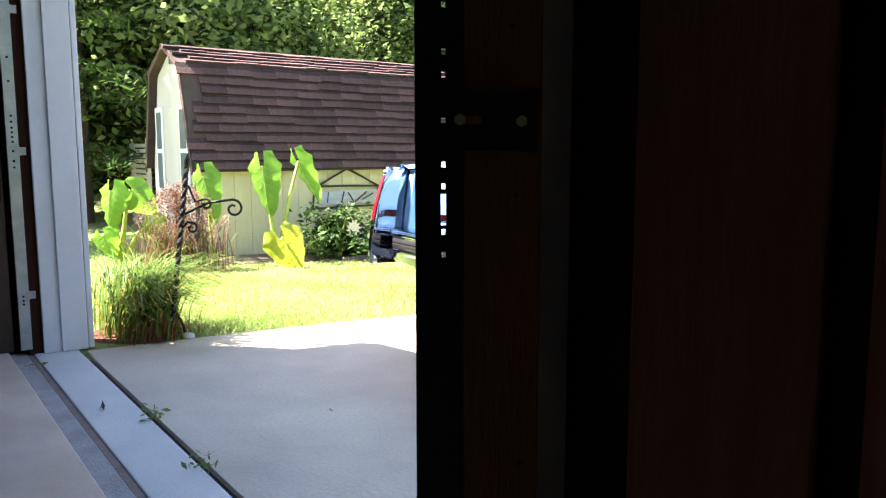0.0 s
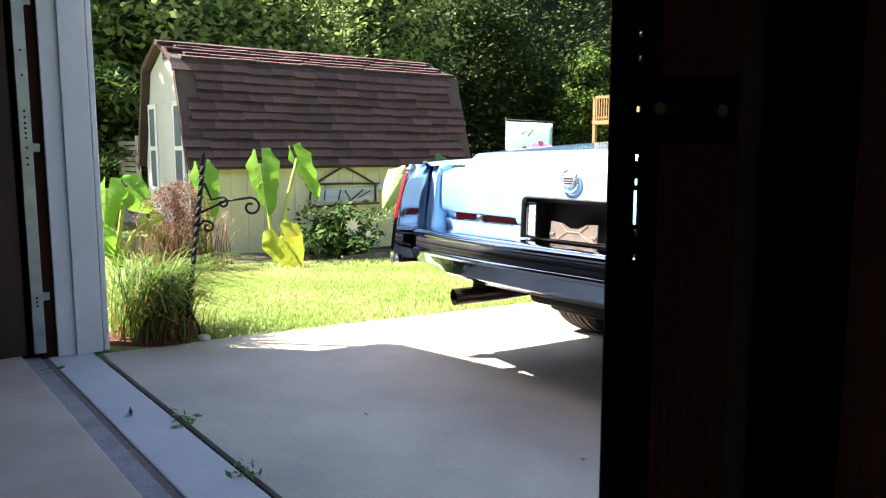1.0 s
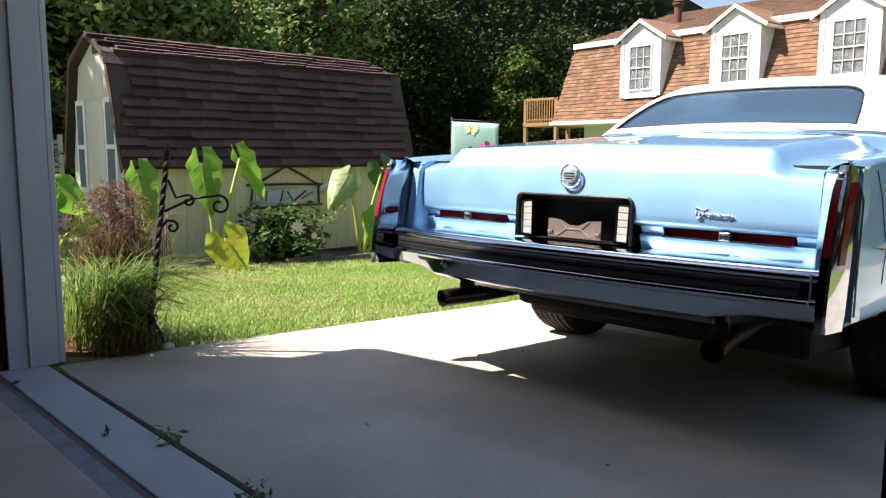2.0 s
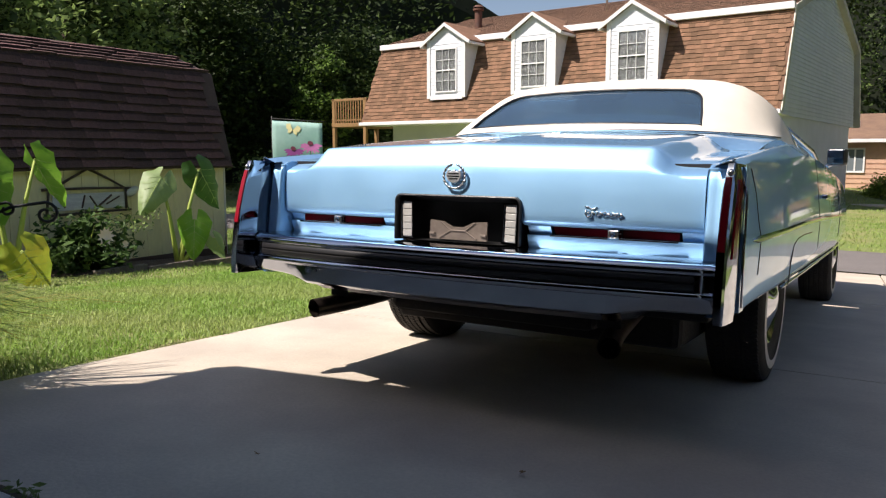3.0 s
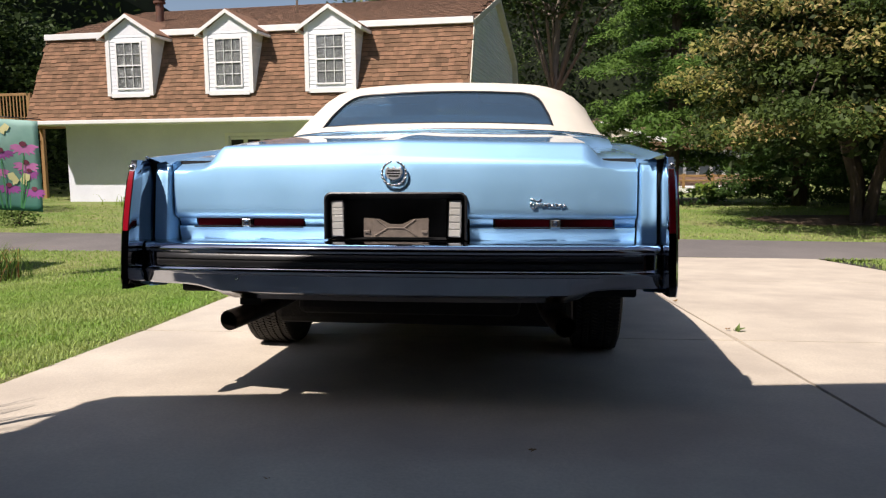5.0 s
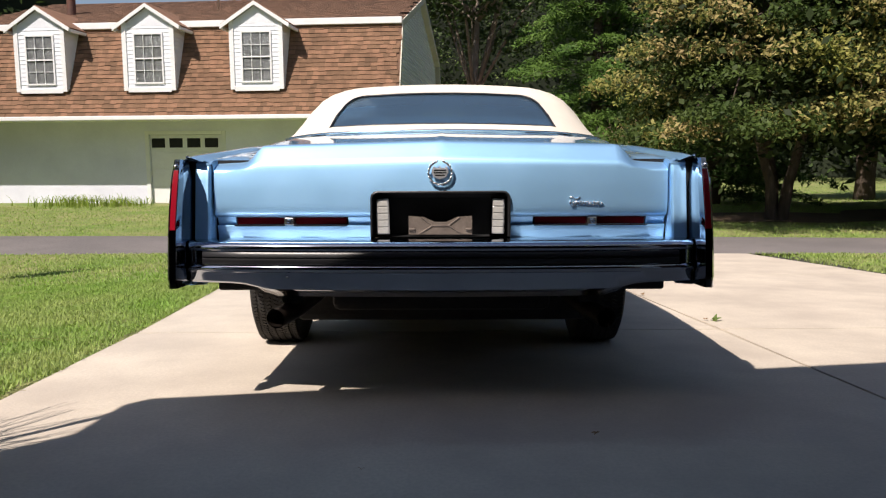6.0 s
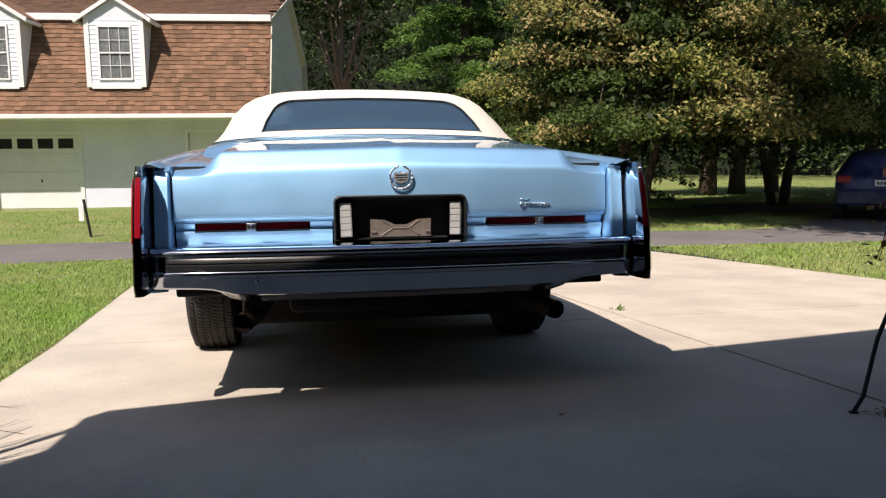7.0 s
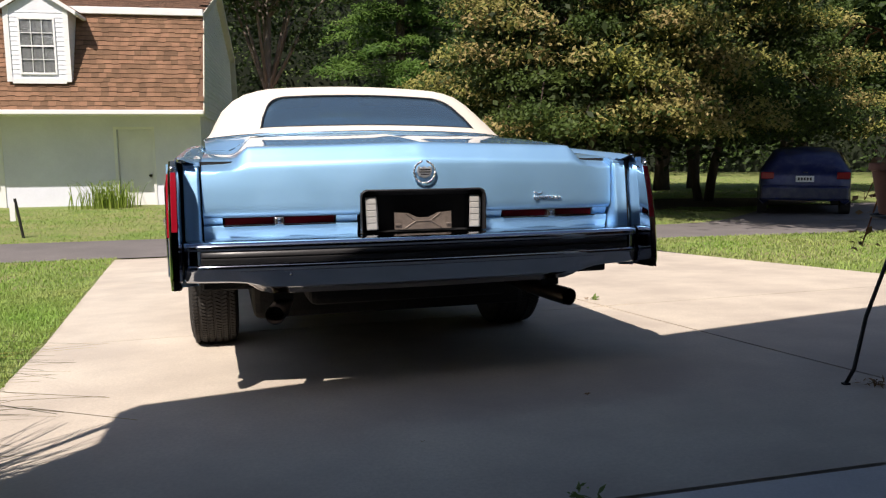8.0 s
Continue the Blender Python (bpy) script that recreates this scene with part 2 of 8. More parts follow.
# ---------------------------------------------------------------- garage
GX0, GX1 = -1.58, 1.56      # the opening
GLEFT, GRIGHT, GBACK = -1.83, 5.2, -8.0


def build_garage():
    # floor: inner slab, drained strip and the apron outside the door line
    bm = boxed(GLEFT + 0.12, GRIGHT - 0.12, GBACK, -1.578, -0.15, 0.022, 0.004)
    tagged(link_mesh("floor", bm, M["floor"]), "tan worn garage floor slab", "floor", kind="structure")
    bm = boxed(GX0 - 0.08, GX1 + 0.1, -1.576, -1.508, -0.15, 0.006, 0.003)
    tagged(link_mesh("trim_strip_1", bm, M["strip"]), "grey speckled strip before the garage floor", "strip", kind="structure")
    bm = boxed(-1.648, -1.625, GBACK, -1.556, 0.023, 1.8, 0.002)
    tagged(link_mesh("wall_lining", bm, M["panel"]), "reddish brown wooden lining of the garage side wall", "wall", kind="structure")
    bm = boxed(GX0 - 0.08, GX1 + 0.1, -1.506, -1.486, -0.15, 0.002)
    tagged(link_mesh("trim_strip_2", bm, M["dirt"]), "brown dirt-stained groove along the threshold", "strip", kind="structure")
    bm = boxed(GX0 - 0.2, GX1 + 0.2, -1.484, -1.306, -0.15, 0.006, 0.006)
    tagged(link_mesh("threshold", bm, M["apron"]), "smooth grey concrete threshold at the garage opening", "threshold", kind="structure")
    bm = boxed(GX0 - 0.3, GX1 + 0.3, -1.304, -1.28, -0.16, -0.018)
    tagged(link_mesh("trim_joint", bm, M["joint"]), "black dirt-filled expansion joint", "joint", kind="structure")
    # front wall: two piers and the gable over the opening
    yo, yi = -1.30, -1.50
    rise = 0.395
    peak_x = 2.6
    line = lambda x: 2.72 + rise * x      # underside of the rake
    eave = line(GLEFT)
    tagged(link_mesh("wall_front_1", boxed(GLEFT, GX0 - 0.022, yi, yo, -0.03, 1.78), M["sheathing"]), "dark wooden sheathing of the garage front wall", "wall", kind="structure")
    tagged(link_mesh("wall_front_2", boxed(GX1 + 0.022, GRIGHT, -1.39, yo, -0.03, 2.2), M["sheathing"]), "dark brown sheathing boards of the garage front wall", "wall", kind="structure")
    top = [(GLEFT + 0.02, 1.785), (GX0 - 0.022, 1.785), (GX0 - 0.022, 1.88), (GX1 + 0.022, 1.88), (GX1 + 0.022, 2.205), (GRIGHT, 2.205), (GRIGHT, 2.69), (peak_x, line(peak_x) - 0.005), (GLEFT + 0.02, eave - 0.005)]
    tagged(link_mesh("wall_gable", prismed(top, "y", yi, yo), M["siding"]), "white gable wall over the garage opening", "wall", kind="structure")
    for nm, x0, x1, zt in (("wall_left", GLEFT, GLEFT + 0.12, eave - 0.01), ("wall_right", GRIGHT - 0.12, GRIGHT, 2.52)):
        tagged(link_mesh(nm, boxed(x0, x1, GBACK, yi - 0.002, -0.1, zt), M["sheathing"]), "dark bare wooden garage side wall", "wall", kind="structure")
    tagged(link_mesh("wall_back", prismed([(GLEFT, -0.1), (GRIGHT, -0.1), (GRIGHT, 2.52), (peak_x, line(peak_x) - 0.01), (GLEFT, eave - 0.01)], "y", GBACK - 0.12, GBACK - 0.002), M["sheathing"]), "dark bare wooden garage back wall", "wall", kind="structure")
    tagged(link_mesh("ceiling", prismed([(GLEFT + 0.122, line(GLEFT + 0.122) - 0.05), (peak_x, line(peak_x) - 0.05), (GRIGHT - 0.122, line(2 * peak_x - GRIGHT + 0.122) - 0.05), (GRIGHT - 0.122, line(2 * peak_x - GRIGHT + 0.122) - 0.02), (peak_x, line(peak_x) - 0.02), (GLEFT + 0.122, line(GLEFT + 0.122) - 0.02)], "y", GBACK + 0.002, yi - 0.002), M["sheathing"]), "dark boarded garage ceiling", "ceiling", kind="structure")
    # white jamb boards with a stop moulding, and the outer casing
    for nm, s, x in (("door_jamb_1", 1, GX0), ("door_jamb_2", -1, GX1)):
        ob = thing(nm, "white painted garage door jamb with a stop moulding", "jamb", kind="structure")
        def jb(name, a, b, y0, y1, z1, bev=0.004):
            part(name, boxed(min(x + s * a, x + s * b), max(x + s * a, x + s * b), y0, y1, 0.006, z1, bev), M["white_paint"], ob)
        jb("jamb_board", -0.02, 0.0, -1.445, -1.262, 1.86)
        jb("stop_moulding", 0.002, 0.014, -1.372, -1.264, 1.86, 0.003)
        jb("casing", -0.13, 0.004, -1.258, -1.235, 1.87)
    # roof slabs
    ov = 0.24
    za = eave - rise * ov
    zp = line(peak_x)
    roof = [(GLEFT - ov, za), (peak_x, zp), (peak_x + 4.2, zp - rise * 4.2), (peak_x + 4.2, zp - rise * 4.2 + 0.14), (peak_x, zp + 0.14), (GLEFT - ov, za + 0.14)]
    tagged(link_mesh("garage_roof", prismed(roof, "y", GBACK - 0.3, -1.29), M["shed_shingle"]), "shingled garage roof with a short overhang", "roof", kind="structure")


build_garage()


def build_track(x, s, z_clips, label):
    """A vertical door track of folded steel with punched holes, held by angle clips."""
    ob = thing("door_track", label, "door track")
    ya, yb, w = -1.487, -1.532, 0.045
    # the web: strips between the punched holes
    hole_z = [0.235, 0.252, 0.270, 0.835, 0.862, 0.905, 0.945, 0.965, 0.985, 1.005, 1.03, 1.055, 1.2, 1.3]
    edges = [0.03]
    for h in hole_z:
        edges += [h - 0.004, h + 0.004]
    edges.append(1.82)
    bm = bmesh.new()
    for a, b in zip(edges[::2], edges[1::2]):
        box(bm, x - 0.0012, x + 0.0012, yb, ya, a, b)
    for h in hole_z:
        for y0, y1 in ((yb, (ya + yb) / 2 - 0.004), ((ya + yb) / 2 + 0.004, ya)):
            box(bm, x - 0.0012, x + 0.0012, y0, y1, h - 0.004, h + 0.004)
    bmesh.ops.remove_doubles(bm, verts=bm.verts, dist=1e-5)
    part("web", bm, M["galv"], ob)
    part("back_flange", boxed(min(x, x - s * w), max(x, x - s * w), ya - 0.0035, ya - 0.001, 0.03, 1.82, 0.0005), M["galv"], ob)
    part("front_flange", boxed(min(x, x - s * 0.025), max(x, x - s * 0.025), yb, yb + 0.0025, 0.03, 1.82, 0.0005), M["galv"], ob)
    for z in z_clips:
        bm = bmesh.new()
        box(bm, min(x, x - s * 0.05) - 0.001, max(x, x - s * 0.05), ya, ya + 0.003, z - 0.022, z + 0.022, 0.001)
        box(bm, x - s * 0.05 - 0.0015, x - s * 0.05 + 0.0015, ya, ya + 0.05, z - 0.022, z + 0.022, 0.001)
        box(bm, x + 0.0015, x + 0.0045, ya - 0.012, ya + 0.026, z - 0.017, z + 0.017, 0.001)
        box(bm, x - 0.012, x + 0.0012, ya + 0.0235, ya + 0.0260, z - 0.017, z + 0.017, 0.0008)
        cl = part("clip", bm, M["galv"], ob, "bolted angle clip")
        bm = bmesh.new()
        bmesh.ops.create_uvsphere(bm, u_segments=8, v_segments=5, radius=0.007, matrix=Matrix.Translation((x - s * 0.03, ya - 0.004, z)))
        part("bolt", bm, M["galv"], cl, smooth=True)


build_track(-1.60, 1, (0.275, 0.905, 1.5), "galvanised steel door track with punched holes")


def build_right_side():
    """Near side of the opening: the track, a slotted bracket and the stud's flank run away into the wall."""
    along = Vector((0.392, 0.920, 0)).normalized()
    out = Vector((along.y, -along.x, 0))
    m = Matrix((along, out, (0, 0, 1))).transposed().to_4x4()
    m.translation = (1.533, -1.559, 0)
    ob = thing("door_track", "black-looking steel door track with punched holes", "door track", m)
    bm = bmesh.new()
    z, cx = 0.02, 0.029
    for hz_, hw, hh in ((0.791, 0.0045, 0.006), (0.8142, 0.0045, 0.006), (0.837, 0.006, 0.032), (0.8607, 0.0045, 0.006), (0.8829, 0.0045, 0.006), (0.9267, 0.005, 0.005), (0.9716, 0.0045, 0.006), (0.994, 0.0045, 0.006), (1.039, 0.0045, 0.006)):
        box(bm, 0, 0.050, -0.0025, 0, z, hz_ - hh / 2)
        box(bm, 0, cx - hw / 2, -0.0025, 0, hz_ - hh / 2, hz_ + hh / 2)
        box(bm, cx + hw / 2, 0.050, -0.0025, 0, hz_ - hh / 2, hz_ + hh / 2)
        z = hz_ + hh / 2
    box(bm, 0, 0.050, -0.0025, 0, z, 1.8)
    bmesh.ops.remove_doubles(bm, verts=bm.verts, dist=1e-5)
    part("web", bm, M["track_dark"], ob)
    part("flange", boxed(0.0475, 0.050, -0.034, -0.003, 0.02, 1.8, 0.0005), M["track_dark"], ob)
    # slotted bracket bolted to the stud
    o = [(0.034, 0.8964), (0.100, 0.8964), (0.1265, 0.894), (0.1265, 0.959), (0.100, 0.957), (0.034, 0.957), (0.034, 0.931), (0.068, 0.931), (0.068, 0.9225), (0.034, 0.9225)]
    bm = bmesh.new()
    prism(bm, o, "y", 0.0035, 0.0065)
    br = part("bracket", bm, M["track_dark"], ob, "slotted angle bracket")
    for bx, bz in ((0.1075, 0.926), (0.043, 0.927)):
        bm = bmesh.new()
        bmesh.ops.create_cone(bm, cap_ends=True, segments=6, radius1=0.006, radius2=0.005, depth=0.006, matrix=Matrix.Translation((bx, 0.0095, bz)) @ Matrix.Rotation(radians(90), 4, "X"))
        part("bolt", bm, M["galv"], br)
    st = thing("wall_stud", "reddish brown wooden stud beside the opening", "stud", m, kind="structure")
    part("stud_board", boxed(0.0505, 0.1335, -0.035, 0.002, 0.022, 1.85, 0.003), M["stud"], st)
    for kx, kz in ((0.105, 0.851), (0.112, 0.5616), (0.10, 1.02)):
        bm = bmesh.new()
        bmesh.ops.create_uvsphere(bm, u_segments=8, v_segments=5, radius=0.003, matrix=Matrix.Translation((kx, 0.002, kz)))
        part("nail_head", bm, M["iron"], st)
    for x0, x1, yy in ((1.679, 1.869, -1.402), (1.905, 2.06, -1.402), (2.4, 2.5, -1.43)):
        st = thing("wall_stud", "dark brown wooden board inside the garage wall", "board", kind="structure")
        part("stud_board", boxed(x0, x1, yy, -1.3925, 0.022, 1.9, 0.003), M["stud"], st)


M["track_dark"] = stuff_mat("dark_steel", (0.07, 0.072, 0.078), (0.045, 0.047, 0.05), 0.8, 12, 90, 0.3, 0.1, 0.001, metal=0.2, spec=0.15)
build_right_side()

# ---------------------------------------------------------------- the convertible
def paint_mat(name, base, rough=0.32, metal=0.75, coat=1.0):
    m, tree, bsdf = nodes_of(name)
    fl = noise_out(tree, 900, 2.0, lo=0.4, hi=0.7)
    col = mixed(tree, fl, base, tuple(min(1, c * 1.18) for c in base))
    dust = noise_out(tree, 5.0, 5.0, lo=0.45, hi=0.75)
    f2 = tree.nodes.new("ShaderNodeMath")
    f2.operation = "MULTIPLY"
    tree.links.new(dust, f2.inputs[0])
    f2.inputs[1].default_value = 0.10
    col = mixed(tree, f2.outputs[0], col, (0.45, 0.47, 0.48))
    tree.links.new(col, bsdf.inputs["Base Color"])
    bsdf.inputs["Metallic"].default_value = metal
    rr = tree.nodes.new("ShaderNodeMapRange")
    rr.inputs["To Min"].default_value = rough
    rr.inputs["To Max"].default_value = rough + 0.08
    tree.links.new(dust, rr.inputs["Value"])
    tree.links.new(rr.outputs["Result"], bsdf.inputs["Roughness"])
    bsdf.inputs["Coat Weight"].default_value = coat
    bsdf.inputs["Coat Roughness"].default_value = 0.03
    return m


def plain_mat(name, base, rough=0.5, metal=0.0, trans=0.0, ior=1.45, alpha=1.0):
    m, tree, bsdf = nodes_of(name)
    bsdf.inputs["Base Color"].default_value = (*base, 1)
    sm = noise_out(tree, 14.0, 5.0, lo=0.3, hi=0.8)
    rr = tree.nodes.new("ShaderNodeMapRange")
    rr.inputs["To Min"].default_value = rough
    rr.inputs["To Max"].default_value = min(1, rough * 1.3 + 0.02)
    tree.links.new(sm, rr.inputs["Value"])
    tree.links.new(rr.outputs["Result"], bsdf.inputs["Roughness"])
    bsdf.inputs["Metallic"].default_value = metal
    bsdf.inputs["Transmission Weight"].default_value = trans
    bsdf.inputs["IOR"].default_value = ior
    return m


M["paint"] = paint_mat("blue_metallic_paint", (0.36, 0.655, 1.0), 0.54, 0.88)
M["chrome"] = plain_mat("chrome", (0.46, 0.50, 0.57), 0.05, 1.0)
M["chrome_satin"] = plain_mat("bright_trim", (0.78, 0.79, 0.82), 0.34, 0.85)
M["steel"] = plain_mat("dark_steel", (0.34, 0.34, 0.36), 0.16, 1.0)
M["chrome_dull"] = plain_mat("dull_chrome", (0.62, 0.62, 0.63), 0.22, 1.0)
M["black_gap"] = plain_mat("black_recess", (0.008, 0.008, 0.009), 0.6)
M["rubber"] = stuff_mat("black_rubber", (0.016, 0.016, 0.018), (0.024, 0.023, 0.024), 0.34, 9, 120, 0.3, 0.2, 0.001)
M["tyre"] = stuff_mat("tyre_rubber", (0.022, 0.021, 0.020), (0.04, 0.036, 0.032), 0.85, 12, 90, 0.3, 0.4, 0.002)
M["whitewall"] = stuff_mat("white_wall_rubber", (0.72, 0.70, 0.66), (0.60, 0.57, 0.52), 0.6, 9, 60, 0.2, 0.1, 0.001)
M["red_lens"] = plain_mat("red_lens", (0.26, 0.006, 0.016), 0.12)
M["dark_red_lens"] = plain_mat("deep_red_lens", (0.10, 0.005, 0.010), 0.12)
M["clear_lens"] = stuff_mat("clear_ribbed_lens", (0.44, 0.43, 0.40), (0.36, 0.355, 0.34), 0.15, 10, 60, 0.15, 0.3, 0.002)
M["canvas"] = stuff_mat("cream_canvas", (0.76, 0.70, 0.60), (0.70, 0.64, 0.54), 0.8, 4, 300, 0.12, 0.3, 0.001)
M["glass"] = plain_mat("tinted_glass", (0.05, 0.09, 0.14), 0.02, 0.0, 0.35)
M["bare_metal"] = stuff_mat("weathered_bracket", (0.20, 0.16, 0.13), (0.13, 0.105, 0.09), 0.6, 15, 80, 0.4, 0.3, 0.001, metal=0.4)
M["exhaust"] = stuff_mat("burnt_exhaust_steel", (0.16, 0.12, 0.10), (0.07, 0.06, 0.055), 0.35, 12, 60, 0.4, 0.1, 0.001, metal=0.9)
M["under"] = stuff_mat("sooty_underbody", (0.02, 0.018, 0.017), (0.035, 0.03, 0.028), 0.85, 6, 50, 0.4, 0.4, 0.004)


def lattice(bm, rows, closed=False, skip=None):
    """Faces between rows of points of equal length; skip(i, j) leaves a face out."""
    vs = [[bm.verts.new(p) for p in r] for r in rows]
    for i in range(len(vs) - 1):
        n = len(vs[i])
        for j in range(n if closed else n - 1):
            if skip and skip(i, j):
                continue
            bm.faces.new((vs[i][j], vs[i][(j + 1) % n], vs[i + 1][(j + 1) % n], vs[i + 1][j]))
    return vs


def flange(bm, v):
    """A short return along every open edge, so that the sheet shows a thickness."""
    r = bmesh.ops.extrude_edge_only(bm, edges=[e for e in bm.edges if e.is_boundary])
    bmesh.ops.translate(bm, vec=v, verts=[g for g in r["geom"] if isinstance(g, bmesh.types.BMVert)])


def mirrored(pts):
    return [(-x, y, z) for x, y, z in pts if x > 1e-6] + pts[::-1]


def crest_z(y):
    return interp(y, [0.0, 0.1, 0.4, 0.9, 1.5, 2.2, 3.4, 4.6, 5.5], [0.902, 0.917, 0.947, 0.999, 1.05, 1.045, 1.0, 0.96, 0.92])


def fin_foot(y):
    """Height of the fender top's inner edge."""
    return crest_z(y) - 0.006 - 0.010 * (1 - smooth01((y - 0.5) / 0.6))


def crest_x(y):
    return interp(y, [0.0, 0.2, 0.8, 1.5, 3.4, 5.5], [0.925, 0.93, 0.925, 0.90, 0.88, 0.84])


def side_x(y):
    return interp(y, [0.0, 0.15, 0.6, 1.5, 3.5, 4.8, 5.55], [0.965, 0.985, 1.005, 1.01, 1.0, 0.96, 0.90])


def sill_z(y):
    return interp(y, [0.0, 0.15, 0.4, 0.8, 1.8, 5.55], [0.43, 0.45, 0.465, 0.468, 0.475, 0.48])


def body_half(y):
    """One half of the body's section at y, from the sill up over the crest to the inner deck."""
    xs, xc, zc, zb = side_x(y), crest_x(y), crest_z(y), sill_z(y)
    pts = [(xs - 0.10, y, zb + 0.004), (xs - 0.035, y, zb), (xs - 0.014, y, zb + 0.025)]
    for k, (fx, fz) in enumerate(((0.0, 0.56), (0.004, 0.655), (0.002, 0.68), (-0.006, 0.72), (-0.018, 0.80), (-0.036, 0.87))):
        z = max(fz, zb + 0.03 + 0.004 * k)
        z = z + (zc - 0.905) * max(0, (fz - 0.6) / 0.3)
        pts.append((xs + fx, y, z))
    pts += [(xc + 0.022, y, zc - 0.018), (xc + 0.010, y, zc - 0.004), (xc, y, zc), (xc - 0.012, y, zc - 0.001)]
    pts += [(xc - 0.03, y, (zc + fin_foot(y)) / 2), (xc - 0.05, y, fin_foot(y))]
    return pts


def bow(x):
    """How far the rear of the lid falls away from the middle."""
    return 0.024 * abs(x) / 0.846 + 0.031 * (x / 0.846) ** 2


def build_car():
    car = thing("convertible_car", "light blue metallic convertible with a closed cream soft top", "car", TILT @ Matrix.Rotation(radians(1.1), 4, "Z"))
    P, C = M["paint"], M["chrome"]

    # ---- body: flanks and fender tops, one shell each side, joined over hood and inner deck
    bm = bmesh.new()
    ys = [0.02, 0.06, 0.12, 0.2, 0.35, 0.55, 0.75, 0.83, 0.84, 0.9, 1.0, 1.1, 1.27, 1.4, 1.55, 1.65, 1.70, 1.71, 1.9, 2.3, 2.8, 3.3, 3.7, 4.02, 4.04, 4.1, 4.2, 4.33, 4.47, 4.6, 4.73, 4.83, 4.89, 4.91, 5.1, 5.3, 5.45, 5.55]
    for s in (1, -1):
        lattice(bm, [[(s * x, y, z) for x, y, z in body_half(y)] for y in ys])
    # hood, cowl and nose
    hood = []
    for y in [3.45, 3.7, 4.2, 4.8, 5.3, 5.45, 5.56]:
        xc, zc = crest_x(y) - 0.05, crest_z(y) - 0.006
        drop = 0.0 if y < 5.4 else (y - 5.4) * 0.8
        hood.append([(x * xc, y, zc - drop + h) for x, h in ((-1, 0), (-0.93, -0.025), (-0.6, 0.015), (-0.12, 0.03), (0, 0.045), (0.12, 0.03), (0.6, 0.015), (0.93, -0.025), (1, 0))])
    lattice(bm, hood)
    part("body", bm, P, car, "light blue metallic paint", smooth=35)

    # inner deck: from the fin crest down to the lid's edge, then under it
    bm = bmesh.new()
    rows = []
    for y in [0.06, 0.10, 0.2, 0.35, 0.5, 0.75, 1.0, 1.2, 1.6, 2.0, 3.0, 3.5]:
        xc, zc = crest_x(y) - 0.05, fin_foot(y)
        edge = min(zc - 0.003, interp(y, [0.06, 0.15, 0.33, 0.63, 0.93, 1.1], [0.880, 0.908, 0.930, 0.957, 0.984, 1.0])) if y < 1.1 else zc - 0.012
        low = 0.10 if y < 1.1 else 0.05 if y < 1.7 else 0.25
        half = [(xc, zc), (xc - 0.006, zc - 0.3 * (zc - edge)), (0.856, edge + 0.2 * (zc - edge)), (0.850, edge), (0.847, edge - 0.02), (0.846, zc - low)]
        half = [(x, max(z, zc - low) if k < 5 else z) for k, (x, z) in enumerate(half)]
        rows.append([(-x, y, z) for x, z in half] + [(x, y, z) for x, z in half[::-1]])
    lattice(bm, rows)
    part("inner_deck", bm, M["paint"], car, smooth=50)

    # ---- trunk lid: flat rear face, crisp crease, second facet, then the rising deck; a faint ridge down the middle
    cols = (0.846, 0.838, 0.80, 0.76, 0.735, 0.715, 0.695, 0.672, 0.655, 0.64, 0.55, 0.4, 0.256, 0.1, 0.02, 0.0)

    def lid_row(y, zc, ze, ridge=0.006):
        out = []
        for x in cols:
            f = smooth01((0.745 - x) / (0.075 + 0.06 * y))
            z = ze + (zc - ze) * f + 0.014 * max(0, 1 - x / 0.65) + 0.3 * ridge * max(0, 1 - x / 0.02)
            out.append((x, y, z))
        return mirrored(out)
    rows = []
    for z, y in ((0.688, 0.024), (0.691, 0.016), (0.697, 0.010), (0.706, 0.0065), (0.722, 0.0045), (0.74, 0.004), (0.780, 0.003), (0.82, 0.004), (0.855, 0.006), (0.868, 0.007), (0.876, 0.008)):
        rows.append(mirrored([(x, y + bow(x), z - 0.020 * smooth01((x - 0.62) / 0.2) * smooth01((z - 0.80) / 0.07)) for x in cols]))
    for y, zc, ze in ((0.010, 0.8815, 0.859), (0.014, 0.888, 0.862), (0.022, 0.8965, 0.866), (0.042, 0.918, 0.875), (0.062, 0.940, 0.882), (0.069, 0.947, 0.8845), (0.076, 0.9515, 0.887), (0.090, 0.9555, 0.894), (0.13, 0.960, 0.906), (0.3, 0.982, 0.928), (0.6, 1.018, 0.956), (0.8, 1.041, 0.975), (0.93, 1.056, 0.988)):
        k = 1.0 if y < 0.2 else 0.55
        rows.append([(x, yy + k * bow(x), z) for x, yy, z in lid_row(y, zc, ze, 0.006 * smooth01((zc - 0.88) / 0.05))])
    bm = bmesh.new()
    lattice(bm, rows)
    # the opening for the number plate, with rounded upper corners
    dead = [f for f in bm.faces if abs(f.calc_center_median().x) < 0.256 and f.calc_center_median().z < 0.78 and f.calc_center_median().y < 0.1]
    bmesh.ops.delete(bm, geom=dead, context="FACES")
    for s in (-1, 1):
        arc = [bm.verts.new((s * (0.256 - 0.026 + 0.026 * math.sin(a)), 0.003 + bow(0.25), 0.754 + 0.026 * math.cos(a))) for a in (0, 0.4, 0.8, 1.2, math.pi / 2)]
        c = bm.verts.new((s * 0.2565, 0.003 + bow(0.256), 0.7805))
        for a, b in zip(arc, arc[1:]):
            bm.faces.new((c, a, b) if s > 0 else (c, b, a))
    bmesh.ops.recalc_face_normals(bm, faces=bm.faces)
